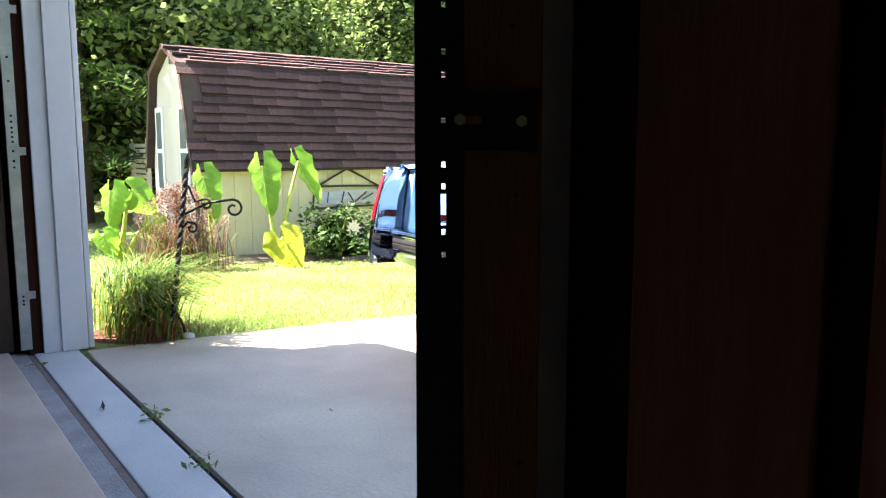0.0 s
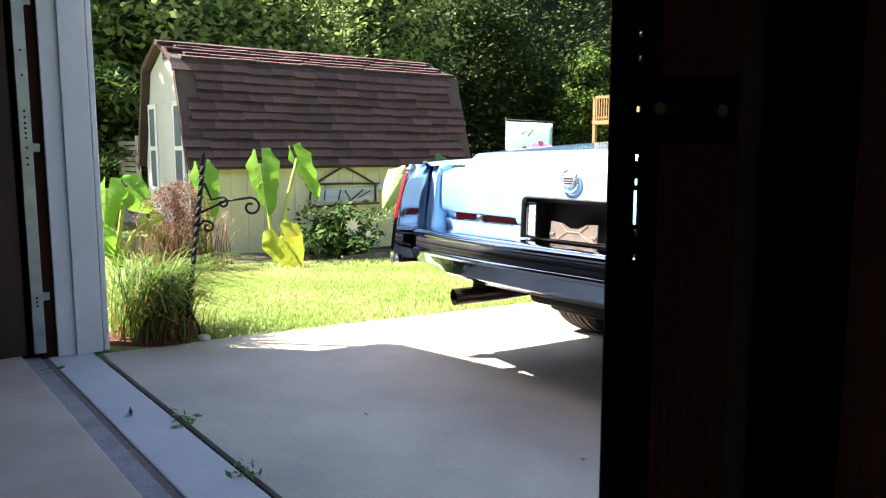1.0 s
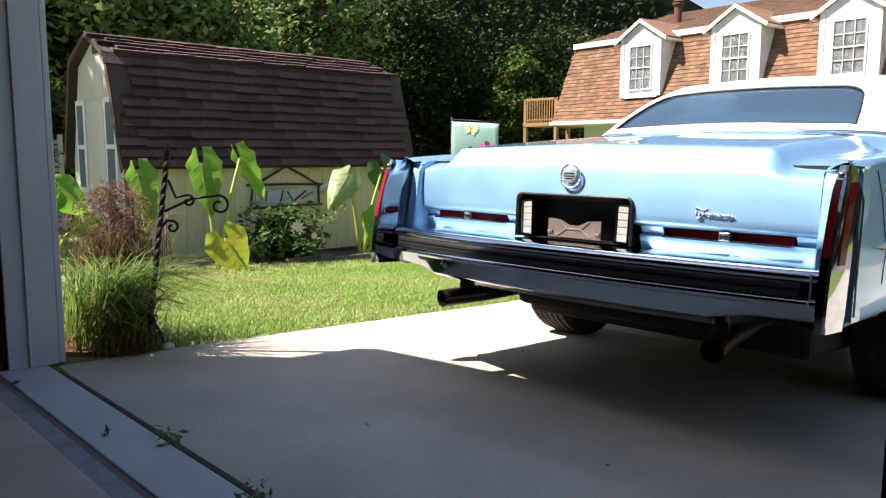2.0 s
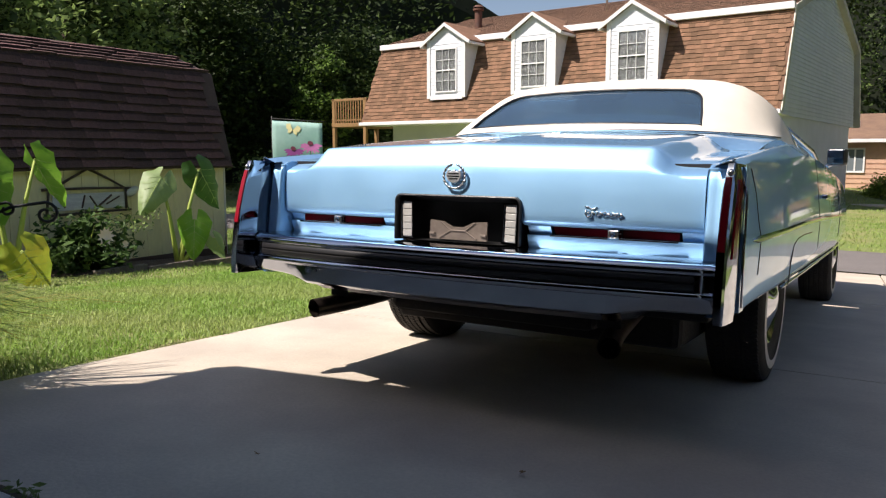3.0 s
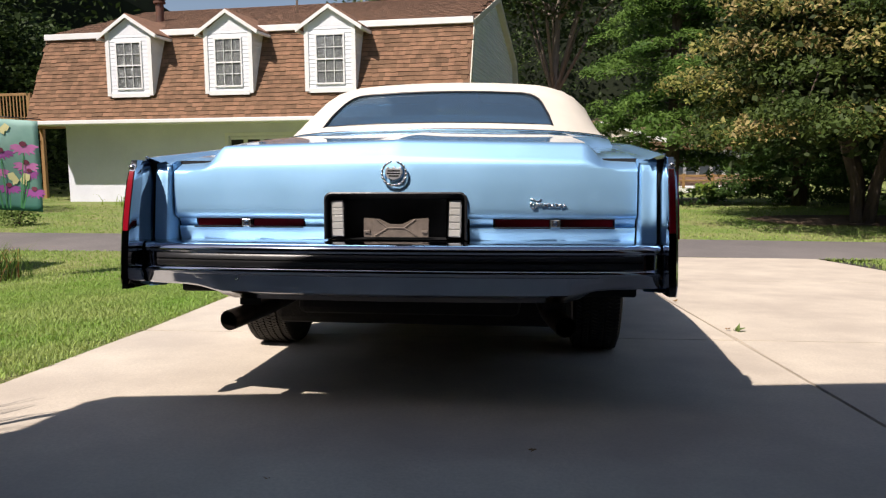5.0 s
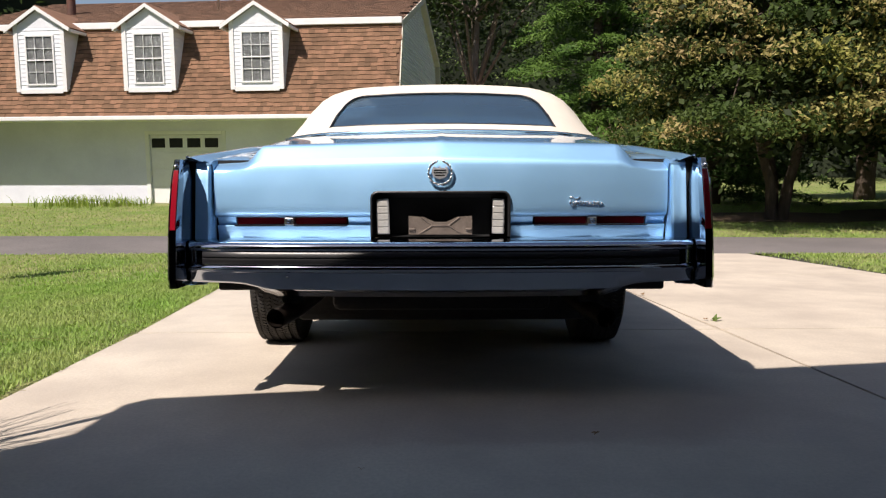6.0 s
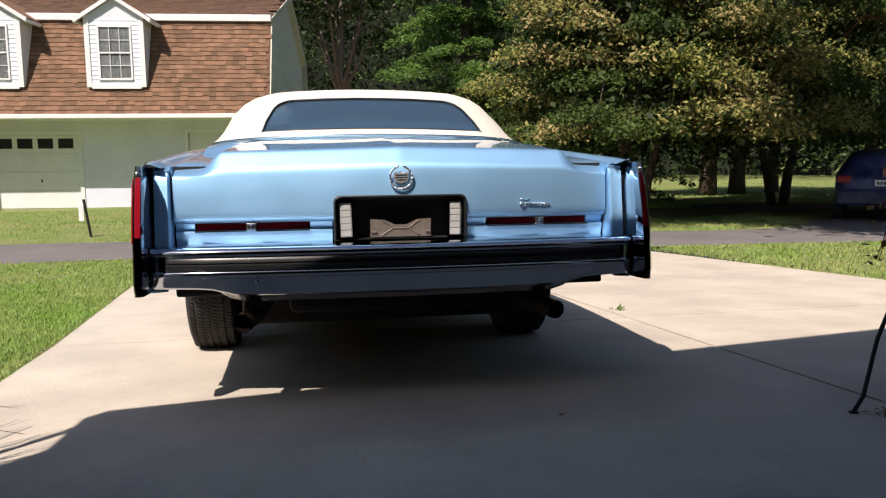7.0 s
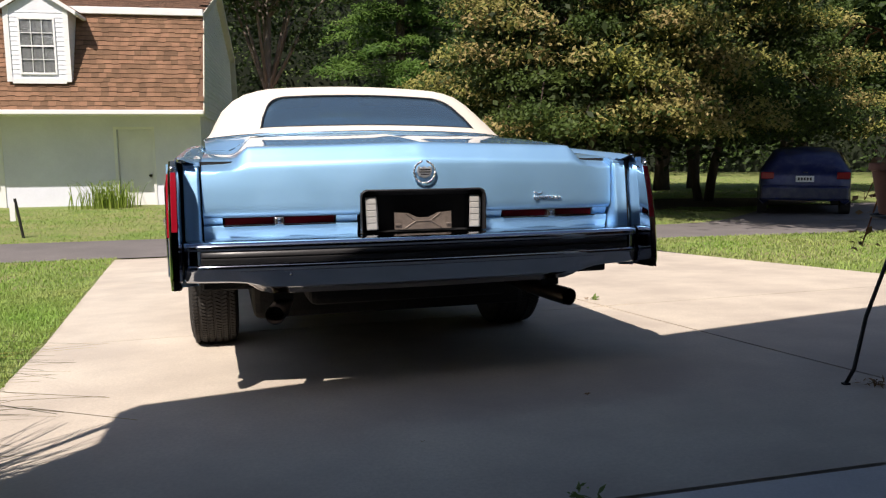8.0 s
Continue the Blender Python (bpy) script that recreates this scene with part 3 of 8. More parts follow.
    flange(bm, (0, 0.010, -0.004))
    lid = part("trunk_lid", bm, P, car, "light blue metallic trunk lid", smooth=50)

    # panel between lid bottom and bumper with the light slots
    for s in (-1, 1):
        bm = bmesh.new()
        for x0, x1, z0, z1 in ((0.262, 0.345, 0.6545, 0.688), (0.775, 0.845, 0.6545, 0.688), (0.262, 0.845, 0.606, 0.6545)):
            n = 6
            rows = []
            for z, yy in ((z0, 0.016), (z0 + 0.5 * (z1 - z0), 0.007), (z1 - 0.005, 0.0), (z1 - 0.001, 0.001), (z1, 0.005)):
                rows.append([(s * (x0 + (x1 - x0) * k / n), 0.050 + yy + 0.045 * ((x0 + (x1 - x0) * k / n) / 0.846) ** 2 - 0.002 * (z1 < 0.66), z) for k in range(n + 1)])
            lattice(bm, rows)
        flange(bm, (0, 0.02, 0))
        part("tail_panel", bm, P, car, "blue panel under the trunk lid", smooth=35)
    part("tail_backing", boxed(-0.86, 0.86, 0.13, 0.16, 0.45, 0.90), M["black_gap"], car)

    # marker lights in the slots
    for s in (-1, 1):
        for x0, x1 in ((0.352, 0.545), (0.585, 0.768)):
            yb = 0.036 + 0.045 * ((x0 + x1) / 2 / 0.846) ** 2
            bm = boxed(min(s * x0, s * x1), max(s * x0, s * x1), yb + 0.022, yb + 0.06, 0.656, 0.683, 0.003)
            li = part("marker_light", bm, M["dark_red_lens"], car, "red slot light")
            bm = bmesh.new()
            box(bm, min(s * x0, s * x1) - 0.004, max(s * x0, s * x1) + 0.004, yb - 0.004, yb + 0.03, 0.650, 0.656, 0.0015)
            part("bezel", bm, C, li, "thin chrome bezel")
        bm = boxed(s * 0.565 - 0.019, s * 0.565 + 0.019, 0.050, 0.09, 0.654, 0.684, 0.005)
        part("lock_plate", bm, M["chrome_dull"], car, "small chrome plate with a bolt")
        bm = bmesh.new()
        bmesh.ops.create_uvsphere(bm, u_segments=10, v_segments=6, radius=0.009, matrix=Matrix.Translation((s * 0.565, 0.048, 0.669)))
        part("bolt", bm, C, car, smooth=True)

    # ---- plate opening: black tub with a painted rounded rim, two reversing lamps, a bent bracket
    bm = bmesh.new()
    def frame_pts(w, z0, z1, y, r):
        pts = [(-w, y, z0), (-w, y, z1 - r)]
        pts += [(-w + r - r * math.cos(a), y, z1 - r + r * math.sin(a)) for a in (0.5, 1.05)]
        pts += [(-w + r, y, z1), (w - r, y, z1)]
        pts += [(w - r + r * math.sin(a), y, z1 - r + r * math.cos(a)) for a in (0.5, 1.05)]
        pts += [(w, y, z1 - r), (w, y, z0)]
        return pts
    rows = [frame_pts(0.2575, 0.612, 0.7805, 0.012, 0.026), frame_pts(0.2565, 0.612, 0.7795, 0.001, 0.025), frame_pts(0.252, 0.612, 0.775, -0.001, 0.024), frame_pts(0.247, 0.612, 0.769, 0.02, 0.022)]
    lattice(bm, rows)
    part("plate_surround", bm, M["rubber"], car, "dark rim round the number plate recess", smooth=40)
    bm = bmesh.new()
    vs = [[(x, 0.02, z) for x, z in ((-0.248, 0.612), (-0.248, 0.770), (0.248, 0.770), (0.248, 0.612))], [(x, 0.115, z) for x, z in ((-0.235, 0.615), (-0.235, 0.755), (0.235, 0.755), (0.235, 0.615))]]
    v2 = lattice(bm, vs, closed=True)
    bm.faces.new(v2[1])
    part("plate_recess", bm, M["black_gap"], car)
    for s in (-1, 1):
        bm = bmesh.new()
        m = Matrix.Translation((s * 0.212, 0.0, 0.686)) @ Matrix.Rotation(radians(s * 1.5), 4, "Y")
        box(bm, -0.024, 0.024, 0.022, 0.06, -0.066, 0.066, 0.006, m)
        lamp = part("reversing_lamp", bm, M["clear_lens"], car, "white ribbed reversing lamp")
        bm = bmesh.new()
        for k in range(5):
            box(bm, -0.020, 0.020, 0.0195, 0.024, -0.062 + k * 0.025, -0.040 + k * 0.025, 0.002, m)
        part("lens_rib", bm, M["clear_lens"], lamp)
        bm = bmesh.new()
        for a, b, c, d in ((-0.029, -0.0245, -0.071, 0.071), (0.0245, 0.029, -0.071, 0.071), (-0.0245, 0.0245, 0.0665, 0.071), (-0.0245, 0.0245, -0.071, -0.0665)):
            box(bm, a, b, 0.014, 0.06, c, d, 0, m)
        part("lamp_frame", bm, M["chrome"], lamp, "chrome lamp frame")
    bm = prismed([(-0.118, 0.618), (0.118, 0.618), (0.118, 0.688), (0.06, 0.684), (0.022, 0.664), (-0.022, 0.664), (-0.06, 0.684), (-0.118, 0.688)], "y", 0.03, 0.036, 0.0015)
    br = part("plate_bracket", bm, M["bare_metal"], car, "bare tan plate bracket with a pressed cross")
    bm = bmesh.new()
    for (x0, z0), (x1, z1) in (((-0.075, 0.624), (-0.03, 0.652)), ((0.075, 0.624), (0.03, 0.652)), ((-0.07, 0.682), (-0.03, 0.652)), ((0.07, 0.682), (0.03, 0.652)), ((-0.03, 0.652), (0.03, 0.652))):
        tube(bm, [(x0, 0.029, z0), (x1, 0.029, z1)], 0.0032, 6)
    part("pressed_rib", bm, M["bare_metal"], br)
    for s in (-1, 1):
        part("bracket_tab", boxed(s * 0.105 - 0.012, s * 0.105 + 0.012, 0.022, 0.03, 0.634, 0.644, 0.003), M["bare_metal"], br)
    part("rear_sill", boxed(-0.25, 0.25, 0.022, 0.12, 0.596, 0.606, 0.003), M["bare_metal"], car, "worn sill under the plate recess")

    # ---- emblem: a wreath of small leaves round a shield; script as a plain chrome bar
    em = bmesh.new()
    for s in (-1, 1):
        for k in range(9):
            a = radians(-82 + k * 19)
            m = Matrix.Translation((s * 0.042 * math.cos(a), -0.008, 0.845 + 0.042 * math.sin(a))) @ Matrix.Rotation(-s * (a - 0.35), 4, "Y")
            r = bmesh.ops.create_uvsphere(em, u_segments=6, v_segments=4, radius=1.0)
            bmesh.ops.transform(em, matrix=m @ Matrix.Diagonal((0.005, 0.004, 0.010, 1)), verts=r["verts"])
    wreath = part("emblem", em, M["chrome_dull"], car, "chrome wreath emblem", smooth=True)
    bm = prismed([(-0.029, 0.862), (0.029, 0.862), (0.031, 0.846), (0.023, 0.829), (0, 0.820), (-0.023, 0.829), (-0.031, 0.846)], "y", -0.014, 0.002, 0.002)
    shield = part("shield", bm, M["chrome_satin"], wreath)
    for z, w in ((0.855, 0.022), (0.846, 0.024), (0.837, 0.018)):
        part("crest_bar", boxed(-w, w, -0.0155, -0.0135, z - 0.0018, z + 0.0018), M["steel"], shield)
    bm = bmesh.new()
    for k in range(5):
        box(bm, -0.026 + k * 0.011, -0.018 + k * 0.011, -0.012, 0.0, 0.859, 0.868 if k in (0, 2, 4) else 0.864, 0.001)
    part("crown", bm, M["chrome_satin"], wreath)
    bm = bmesh.new()
    n = 40
    pts = [(0.485 + 0.115 * k / n + 0.005 * math.sin(k * 1.9), 0.012 - 0.01 * k / n * 0, 0.735 + 0.007 * math.sin(k * 1.35) - 0.003 * k / n) for k in range(n + 1)]
    tube(bm, [(x, 0.000 + bow(x), z) for x, y, z in pts], 0.0024, 5)
    tube(bm, [(x, 0.002 + bow(x), 0.752 + 0.005 * math.sin(x * 160)) for x in (0.476, 0.486, 0.496, 0.506, 0.516)], 0.0028, 5)
    tube(bm, [(0.480, 0.024, 0.745), (0.477, 0.024, 0.732), (0.487, 0.024, 0.722), (0.500, 0.024, 0.726)], 0.0028, 5)
    part("badge", bm, M["chrome_dull"], car, "thin wavy chrome badge bar", smooth=True)

    # ---- bumper: chrome beam with a black rubbing strip
    def bar_y(x):
        return 0.075 * (abs(x) / 0.89) ** 2.2
    def low_z(x):
        return interp(abs(x), [0, 0.60, 0.68, 0.72, 0.9], [0.420, 0.422, 0.443, 0.450, 0.453])
    prof = [(0.06, 0.606), (0.0, 0.608), (-0.10, 0.604), (-0.126, 0.600), (-0.138, 0.593), (-0.144, 0.582), (-0.144, 0.575), (-0.141, 0.570), (-0.134, 0.568), (-0.134, 0.518), (-0.145, 0.515), (-0.149, 0.509), (-0.149, 0.502), (-0.144, 0.495), (-0.137, 0.491), (-0.126, None), (-0.113, None), (-0.06, None), (0.02, 0.47)]
    xs = [-0.913, -0.90, -0.86, -0.75, -0.70, -0.65, -0.60, -0.5, -0.3, 0, 0.3, 0.5, 0.60, 0.65, 0.70, 0.75, 0.86, 0.90, 0.913]
    rows = []
    for x in xs:
        sq = 1.0 if abs(x) < 0.88 else 0.95 if abs(x) < 0.91 else 0.85
        rows.append([(x, -0.02 + (py + 0.02) * sq + bar_y(x), pz if pz is not None else low_z(x) + {-0.126: 0.010, -0.113: 0.0}.get(py, -0.004)) for py, pz in prof])
    bm = bmesh.new()
    lattice(bm, rows)
    bumper = part("rear_bumper", bm, C, car, "chrome rear bumper reflecting the drive", smooth=40)
    bm = bmesh.new()
    rows = []
    for x in [-0.855, -0.845, -0.7, -0.5, -0.25, 0, 0.25, 0.5, 0.7, 0.845, 0.855]:
        k = 1 if abs(x) < 0.85 else 0.6
        rows.append([(x, -0.13 - d * k + bar_y(x), z) for d, z in ((0.0, 0.567), (0.012, 0.564), (0.016, 0.5575), (0.017, 0.548), (0.012, 0.545), (0.012, 0.542), (0.017, 0.539), (0.016, 0.527), (0.012, 0.521), (0.0, 0.5175))])
    lattice(bm, rows)
    part("rubbing_strip", bm, M["rubber"], bumper, "black rubber rubbing strip", smooth=40)
    bm = bmesh.new()
    bmesh.ops.create_uvsphere(bm, u_segments=10, v_segments=6, radius=0.006, matrix=Matrix.Translation((-0.54, -0.110, 0.476)))
    part("bumper_bolt", bm, C, bumper, smooth=True)
    bm = bmesh.new()
    rows = []
    for x in xs[2:-2]:
        rows.append([(x, -0.06 + bar_y(x), low_z(x) + 0.012), (x, -0.02 + bar_y(x), low_z(x) - 0.028 if abs(x) < 0.7 else low_z(x) - 0.008), (x, 0.10, low_z(x) - 0.034 if abs(x) < 0.7 else low_z(x)), (x, 0.14, low_z(x) + 0.03)])
    lattice(bm, rows)
    part("rear_valance", bm, M["steel"], car, "dull metal valance under the bumper", smooth=40)

    # ---- upright tail caps with the wrapped lamps
    def cap_slice(z, s):
        u = (z - 0.44) / 0.46
        lean = 0.085 * u - 0.02 * math.sin(u * math.pi)
        narrow = 1 - 0.30 * smooth01((u - 0.82) / 0.18) - 0.15 * smooth01((0.12 - u) / 0.12)
        inner = 0.918
        pts = [(inner, 0.05), (inner, -0.05), (inner + 0.003, -0.092), (0.9245, -0.104), (0.9475, -0.106), (0.954, -0.100), (0.959, -0.080), (0.963, -0.03), (0.964, 0.015)]
        return [(s * (0.941 + (x - 0.941) * narrow), y * (0.75 + 0.25 * narrow) - 0.045 + lean, z) for x, y in pts]
    zs = [0.440, 0.450, 0.48, 0.55, 0.62, 0.64, 0.70, 0.76, 0.82, 0.852, 0.872, 0.886, 0.895]
    for s in (-1, 1):
        bm = bmesh.new()
        rows = [cap_slice(z, s) for z in zs]
        vs = lattice(bm, rows)
        bm.faces.new(vs[0])
        bm.faces.new(vs[-1])
        cap = part("tail_cap", bm, C, car, "upright chrome tail lamp cap", smooth=32)
        for nm, j0, j1, zr in (("rear_lens", 3, 4, (0.645, 0.70, 0.76, 0.82, 0.855)), ("side_lens", 6, 7, (0.625, 0.70, 0.76, 0.82, 0.85))):
            bm = bmesh.new()
            rows = []
            for z in zr:
                c = cap_slice(z, s)
                a, b = Vector(c[j0]), Vector(c[j1])
                nrm = Vector((0, -1, 0)) if nm == "rear_lens" else Vector((s, -0.2, 0)).normalized()
                rows.append([a + (b - a) * t + nrm * h for t, h in ((0.04, 0.0), (0.12, 0.004), (0.88, 0.004), (0.96, 0.0))])
            lattice(bm, rows)
            part(nm, bm, M["red_lens"], cap, "deep red lens", smooth=40)
        bm = bmesh.new()
        c = cap_slice(0.868, s)
        bmesh.ops.create_uvsphere(bm, u_segments=8, v_segments=6, radius=0.011, matrix=Matrix.Translation(Vector(c[4]) + Vector((-s * 0.006, 0.002, 0))))
        part("lens_screw", bm, M["chrome_dull"], cap, smooth=True)
        # blue column between lid and cap, and the black gap beside it
        bm = bmesh.new()
        rows = []
        for z, back in ((0.60, 0.004), (0.612, 0.0), (0.66, 0.0), (0.74, 0.0), (0.82, 0.0), (0.850, 0.0), (0.864, 0.003), (0.873, 0.010), (0.882, 0.025), (0.892, 0.050), (0.899, 0.075)):
            u = (min(z, 0.864) - 0.6) / 0.3
            rows.append([(s * (0.853 + dx), max(dy, back) * (back > 0.02) + (dy + back) * (back <= 0.02) + 0.03 * u, z) for dx, dy in ((-0.002, 0.10), (0.0, 0.030), (0.002, 0.020), (0.007, 0.015), (0.014, 0.015), (0.024, 0.018), (0.034, 0.020), (0.044, 0.020), (0.053, 0.019), (0.056, 0.021), (0.058, 0.030), (0.058, 0.10))])
        vs = lattice(bm, rows)
        bm.faces.new(vs[0])
        bm.faces.new(vs[-1])
        part("fin_column", bm, P, car, smooth=35)
        part("gap_filler", boxed(min(s * 0.932, s * 0.966), max(s * 0.932, s * 0.966), 0.022, 0.09, 0.458, 0.888), P, car)
        part("dark_joint", boxed(min(s * 0.9115, s * 0.931), max(s * 0.9115, s * 0.931), 0.055, 0.11, 0.458, 0.893), M["black_gap"], car, "dark joint beside the tail cap")
        # bright edge along the fin crest
        bm = bmesh.new()
        tube(bm, [(s * (crest_x(y) + 0.004), y, crest_z(y) + 0.003) for y in (0.012, 0.03)], 0.004, 6)
        tube(bm, [(s * 0.972, 0.018, z) for z in (0.475, 0.6, 0.8)] + [(s * 0.955, 0.018, 0.875), (s * 0.93, 0.020, 0.901)], 0.0035, 6)
        part("fin_edge_trim", bm, C, car, "thin chrome edge", smooth=True)

        # ---- side mouldings and shut lines
        bm = bmesh.new()
        ym = [0.10, 0.16, 0.6, 1.2, 2.0, 3.0, 4.0, 4.03]
        rows = []
        for y in ym:
            w = 0.3 if y < 0.12 else 1
            rows.append([(s * (side_x(y) + 0.003 + d * w), y, 0.667 + (crest_z(y) - 0.905) * 0.25 + h * w) for d, h in ((0, 0.011), (0.008, 0.005), (0.008, -0.005), (0, -0.011))])
        lattice(bm, rows)
        part("side_moulding", bm, C, car, "narrow chrome side moulding", smooth=40)
        bm = bmesh.new()
        tube(bm, [(s * (side_x(y) + 0.0015), y, z) for y, z in ((0.78, 0.475), (0.83, 0.56), (0.89, 0.62), (1.00, 0.642), (1.19, 0.650), (1.50, 0.650))], 0.003, 4)
        part("skirt_line", bm, M["black_gap"], car)
        for yl in (0.19, 1.86, 3.35):
            bm = bmesh.new()
            tube(bm, [(s * (px + 0.0006), py, pz) for px, py, pz in body_half(yl)[3:9]], 0.0014, 4)
            part("shut_line", bm, M["black_gap"], car)
        bm = boxed(min(s * 1.0, s * 1.03), max(s * 1.0, s * 1.03), 1.98, 2.16, 0.80, 0.825, 0.006)
        part("door_handle", bm, C, car, "chrome door handle")
        # bright lip along the wheel opening and sill
        bm = bmesh.new()
        tube(bm, [(s * (body_half(y)[1][0] + 0.018), y, body_half(y)[1][2]) for y in (0.75, 0.84, 0.9, 1.0, 1.1, 1.27, 1.4, 1.55, 1.69, 1.72, 2.3, 3.0, 3.9)], 0.007, 6)
        part("sill_moulding", bm, C, car, "chrome sill moulding", smooth=True)
        # door mirror
        bm = bmesh.new()
        m = Matrix.Translation((s * 0.985, 3.02, 1.065)) @ Matrix.Rotation(radians(-s * 12), 4, "Z")
        box(bm, -0.055, 0.055, -0.02, 0.05, -0.052, 0.052, 0.018, m)
        mir = part("door_mirror", bm, M["rubber"], car, "dark framed door mirror")
        bm = bmesh.new()
        box(bm, -0.045, 0.045, -0.023, -0.018, -0.042, 0.042, 0.001, m)
        part("mirror_glass", bm, M["chrome"], mir)
        bm = bmesh.new()
        tube(bm, [(s * 0.89, 3.08, 0.985), (s * 0.92, 3.06, 1.0), (s * 0.965, 3.04, 1.03)], [0.02, 0.015, 0.013], 8)
        part("mirror_stalk", bm, C, mir, smooth=True)

    # ---- underbody, exhausts, wheels
    # Deep underbody and unseen floor pan, added to keep light off the ground.
    part("underbody", boxed(-0.66, 0.66, 0.62, 5.4, 0.20, 0.48, 0.03), M["under"], car)
    part("trunk_floor", boxed(-0.86, 0.86, 0.13, 0.66, 0.40, 0.46, 0.01), M["under"], car)
    part("fuel_tank", boxed(-0.44, 0.44, 0.25, 0.61, 0.30, 0.50, 0.03), M["under"], car)
    bm = bmesh.new()
    tube(bm, [(-0.62, 1.27, 0.33), (0.62, 1.27, 0.33)], 0.05, 12)
    part("rear_axle", bm, M["under"], car, smooth=True)
    for s in (-1, 1):
        bm = bmesh.new()
        r1 = 0.037
        path = [(s * 0.60, -0.045, 0.318), (s * 0.575, 0.05, 0.326), (s * 0.55, 0.2, 0.336), (s * 0.52, 0.5, 0.35), (s * 0.48, 0.9, 0.36)]
        tube(bm, path, [r1, r1, r1, 0.028, 0.026], 18, cap=False)
        tube(bm, [path[0], path[1], path[2]], r1 - 0.004, 18, cap=False)
        ex = part("exhaust_pipe", bm, M["exhaust"], car, "burnt steel exhaust tip", smooth=True)
        bm = bmesh.new()
        tube(bm, [(s * 0.575, 0.045, 0.326), (s * 0.55, 0.2, 0.336)], r1 - 0.006, 14)
        part("pipe_bore", bm, M["black_gap"], ex)
        bm = boxed(min(s * 0.52, s * 0.60), max(s * 0.52, s * 0.60), 0.06, 0.07, 0.36, 0.45, 0.003)
        part("pipe_hanger", bm, M["under"], ex)
    for yw, nm in ((1.27, "rear"), (4.47, "front")):
        for s in (-1, 1):
            build_wheel(car, s, yw)
        part("wheel_well", boxed(-0.90, 0.90, yw - 0.40, yw + 0.40, 0.50, 0.70, 0.05), M["black_gap"], car)

    build_top(car)


def build_wheel(car, s, yw):
    R0, half, xc = 0.352, 0.118, (0.79 if s > 0 else 0.84) if yw < 2 else 0.80
    prof = [(-0.085, 0.20), (-0.112, 0.235), (-half, 0.285), (-0.112, 0.325), (-0.098, 0.345), (-0.05, R0), (0, R0 + 0.001), (0.05, R0), (0.098, 0.345), (0.112, 0.325), (half, 0.285), (0.112, 0.235), (0.085, 0.20)]
    n = 56
    def turned(prof, n=n):
        bm = bmesh.new()
        rows = []
        for k in range(n):
            a = 2 * math.pi * k / n
            rows.append([(s * (xc + x), yw + r * math.cos(a), 0.352 + r * math.sin(a)) for x, r in prof])
        rows.append(rows[0])
        lattice(bm, rows)
        bmesh.ops.remove_doubles(bm, verts=bm.verts, dist=1e-5)
        return bm
    tyre = part("wheel", turned(prof), M["tyre"], car, "black tyre with a thin white band", smooth=50)
    bm = bmesh.new()
    for k in range(n * 2):
        a = 2 * math.pi * (k + 0.5) / (n * 2)
        for j, x in enumerate((-0.088, -0.052, -0.017, 0.017, 0.052, 0.088)):
            aa = a + (0.018 if j % 2 else 0)
            m = Matrix.Translation((s * (xc + x), yw, 0.352)) @ Matrix.Rotation(aa, 4, "X") @ Matrix.Translation((0, R0 - (0.006 if abs(x) > 0.08 else 0.0) + 0.003, 0)) @ Matrix.Rotation(radians(25 if j % 2 else -25), 4, "Y")
            box(bm, -0.012, 0.012, -0.004, 0.004, -0.007, 0.007, 0, m)
    part("tread", bm, M["tyre"], tyre)
    part("white_band", turned([(half + 0.002, 0.262), (half + 0.0035, 0.272), (half + 0.003, 0.288), (half + 0.0005, 0.298)]), M["whitewall"], tyre, "dirty white sidewall band", smooth=50)
    part("rim", turned([(0.075, 0.205), (0.095, 0.200), (0.100, 0.190), (0.085, 0.165), (0.095, 0.13), (0.115, 0.07), (0.125, 0.04), (0.128, 0.0)]), M["chrome"], tyre, "polished wheel cover", smooth=40)


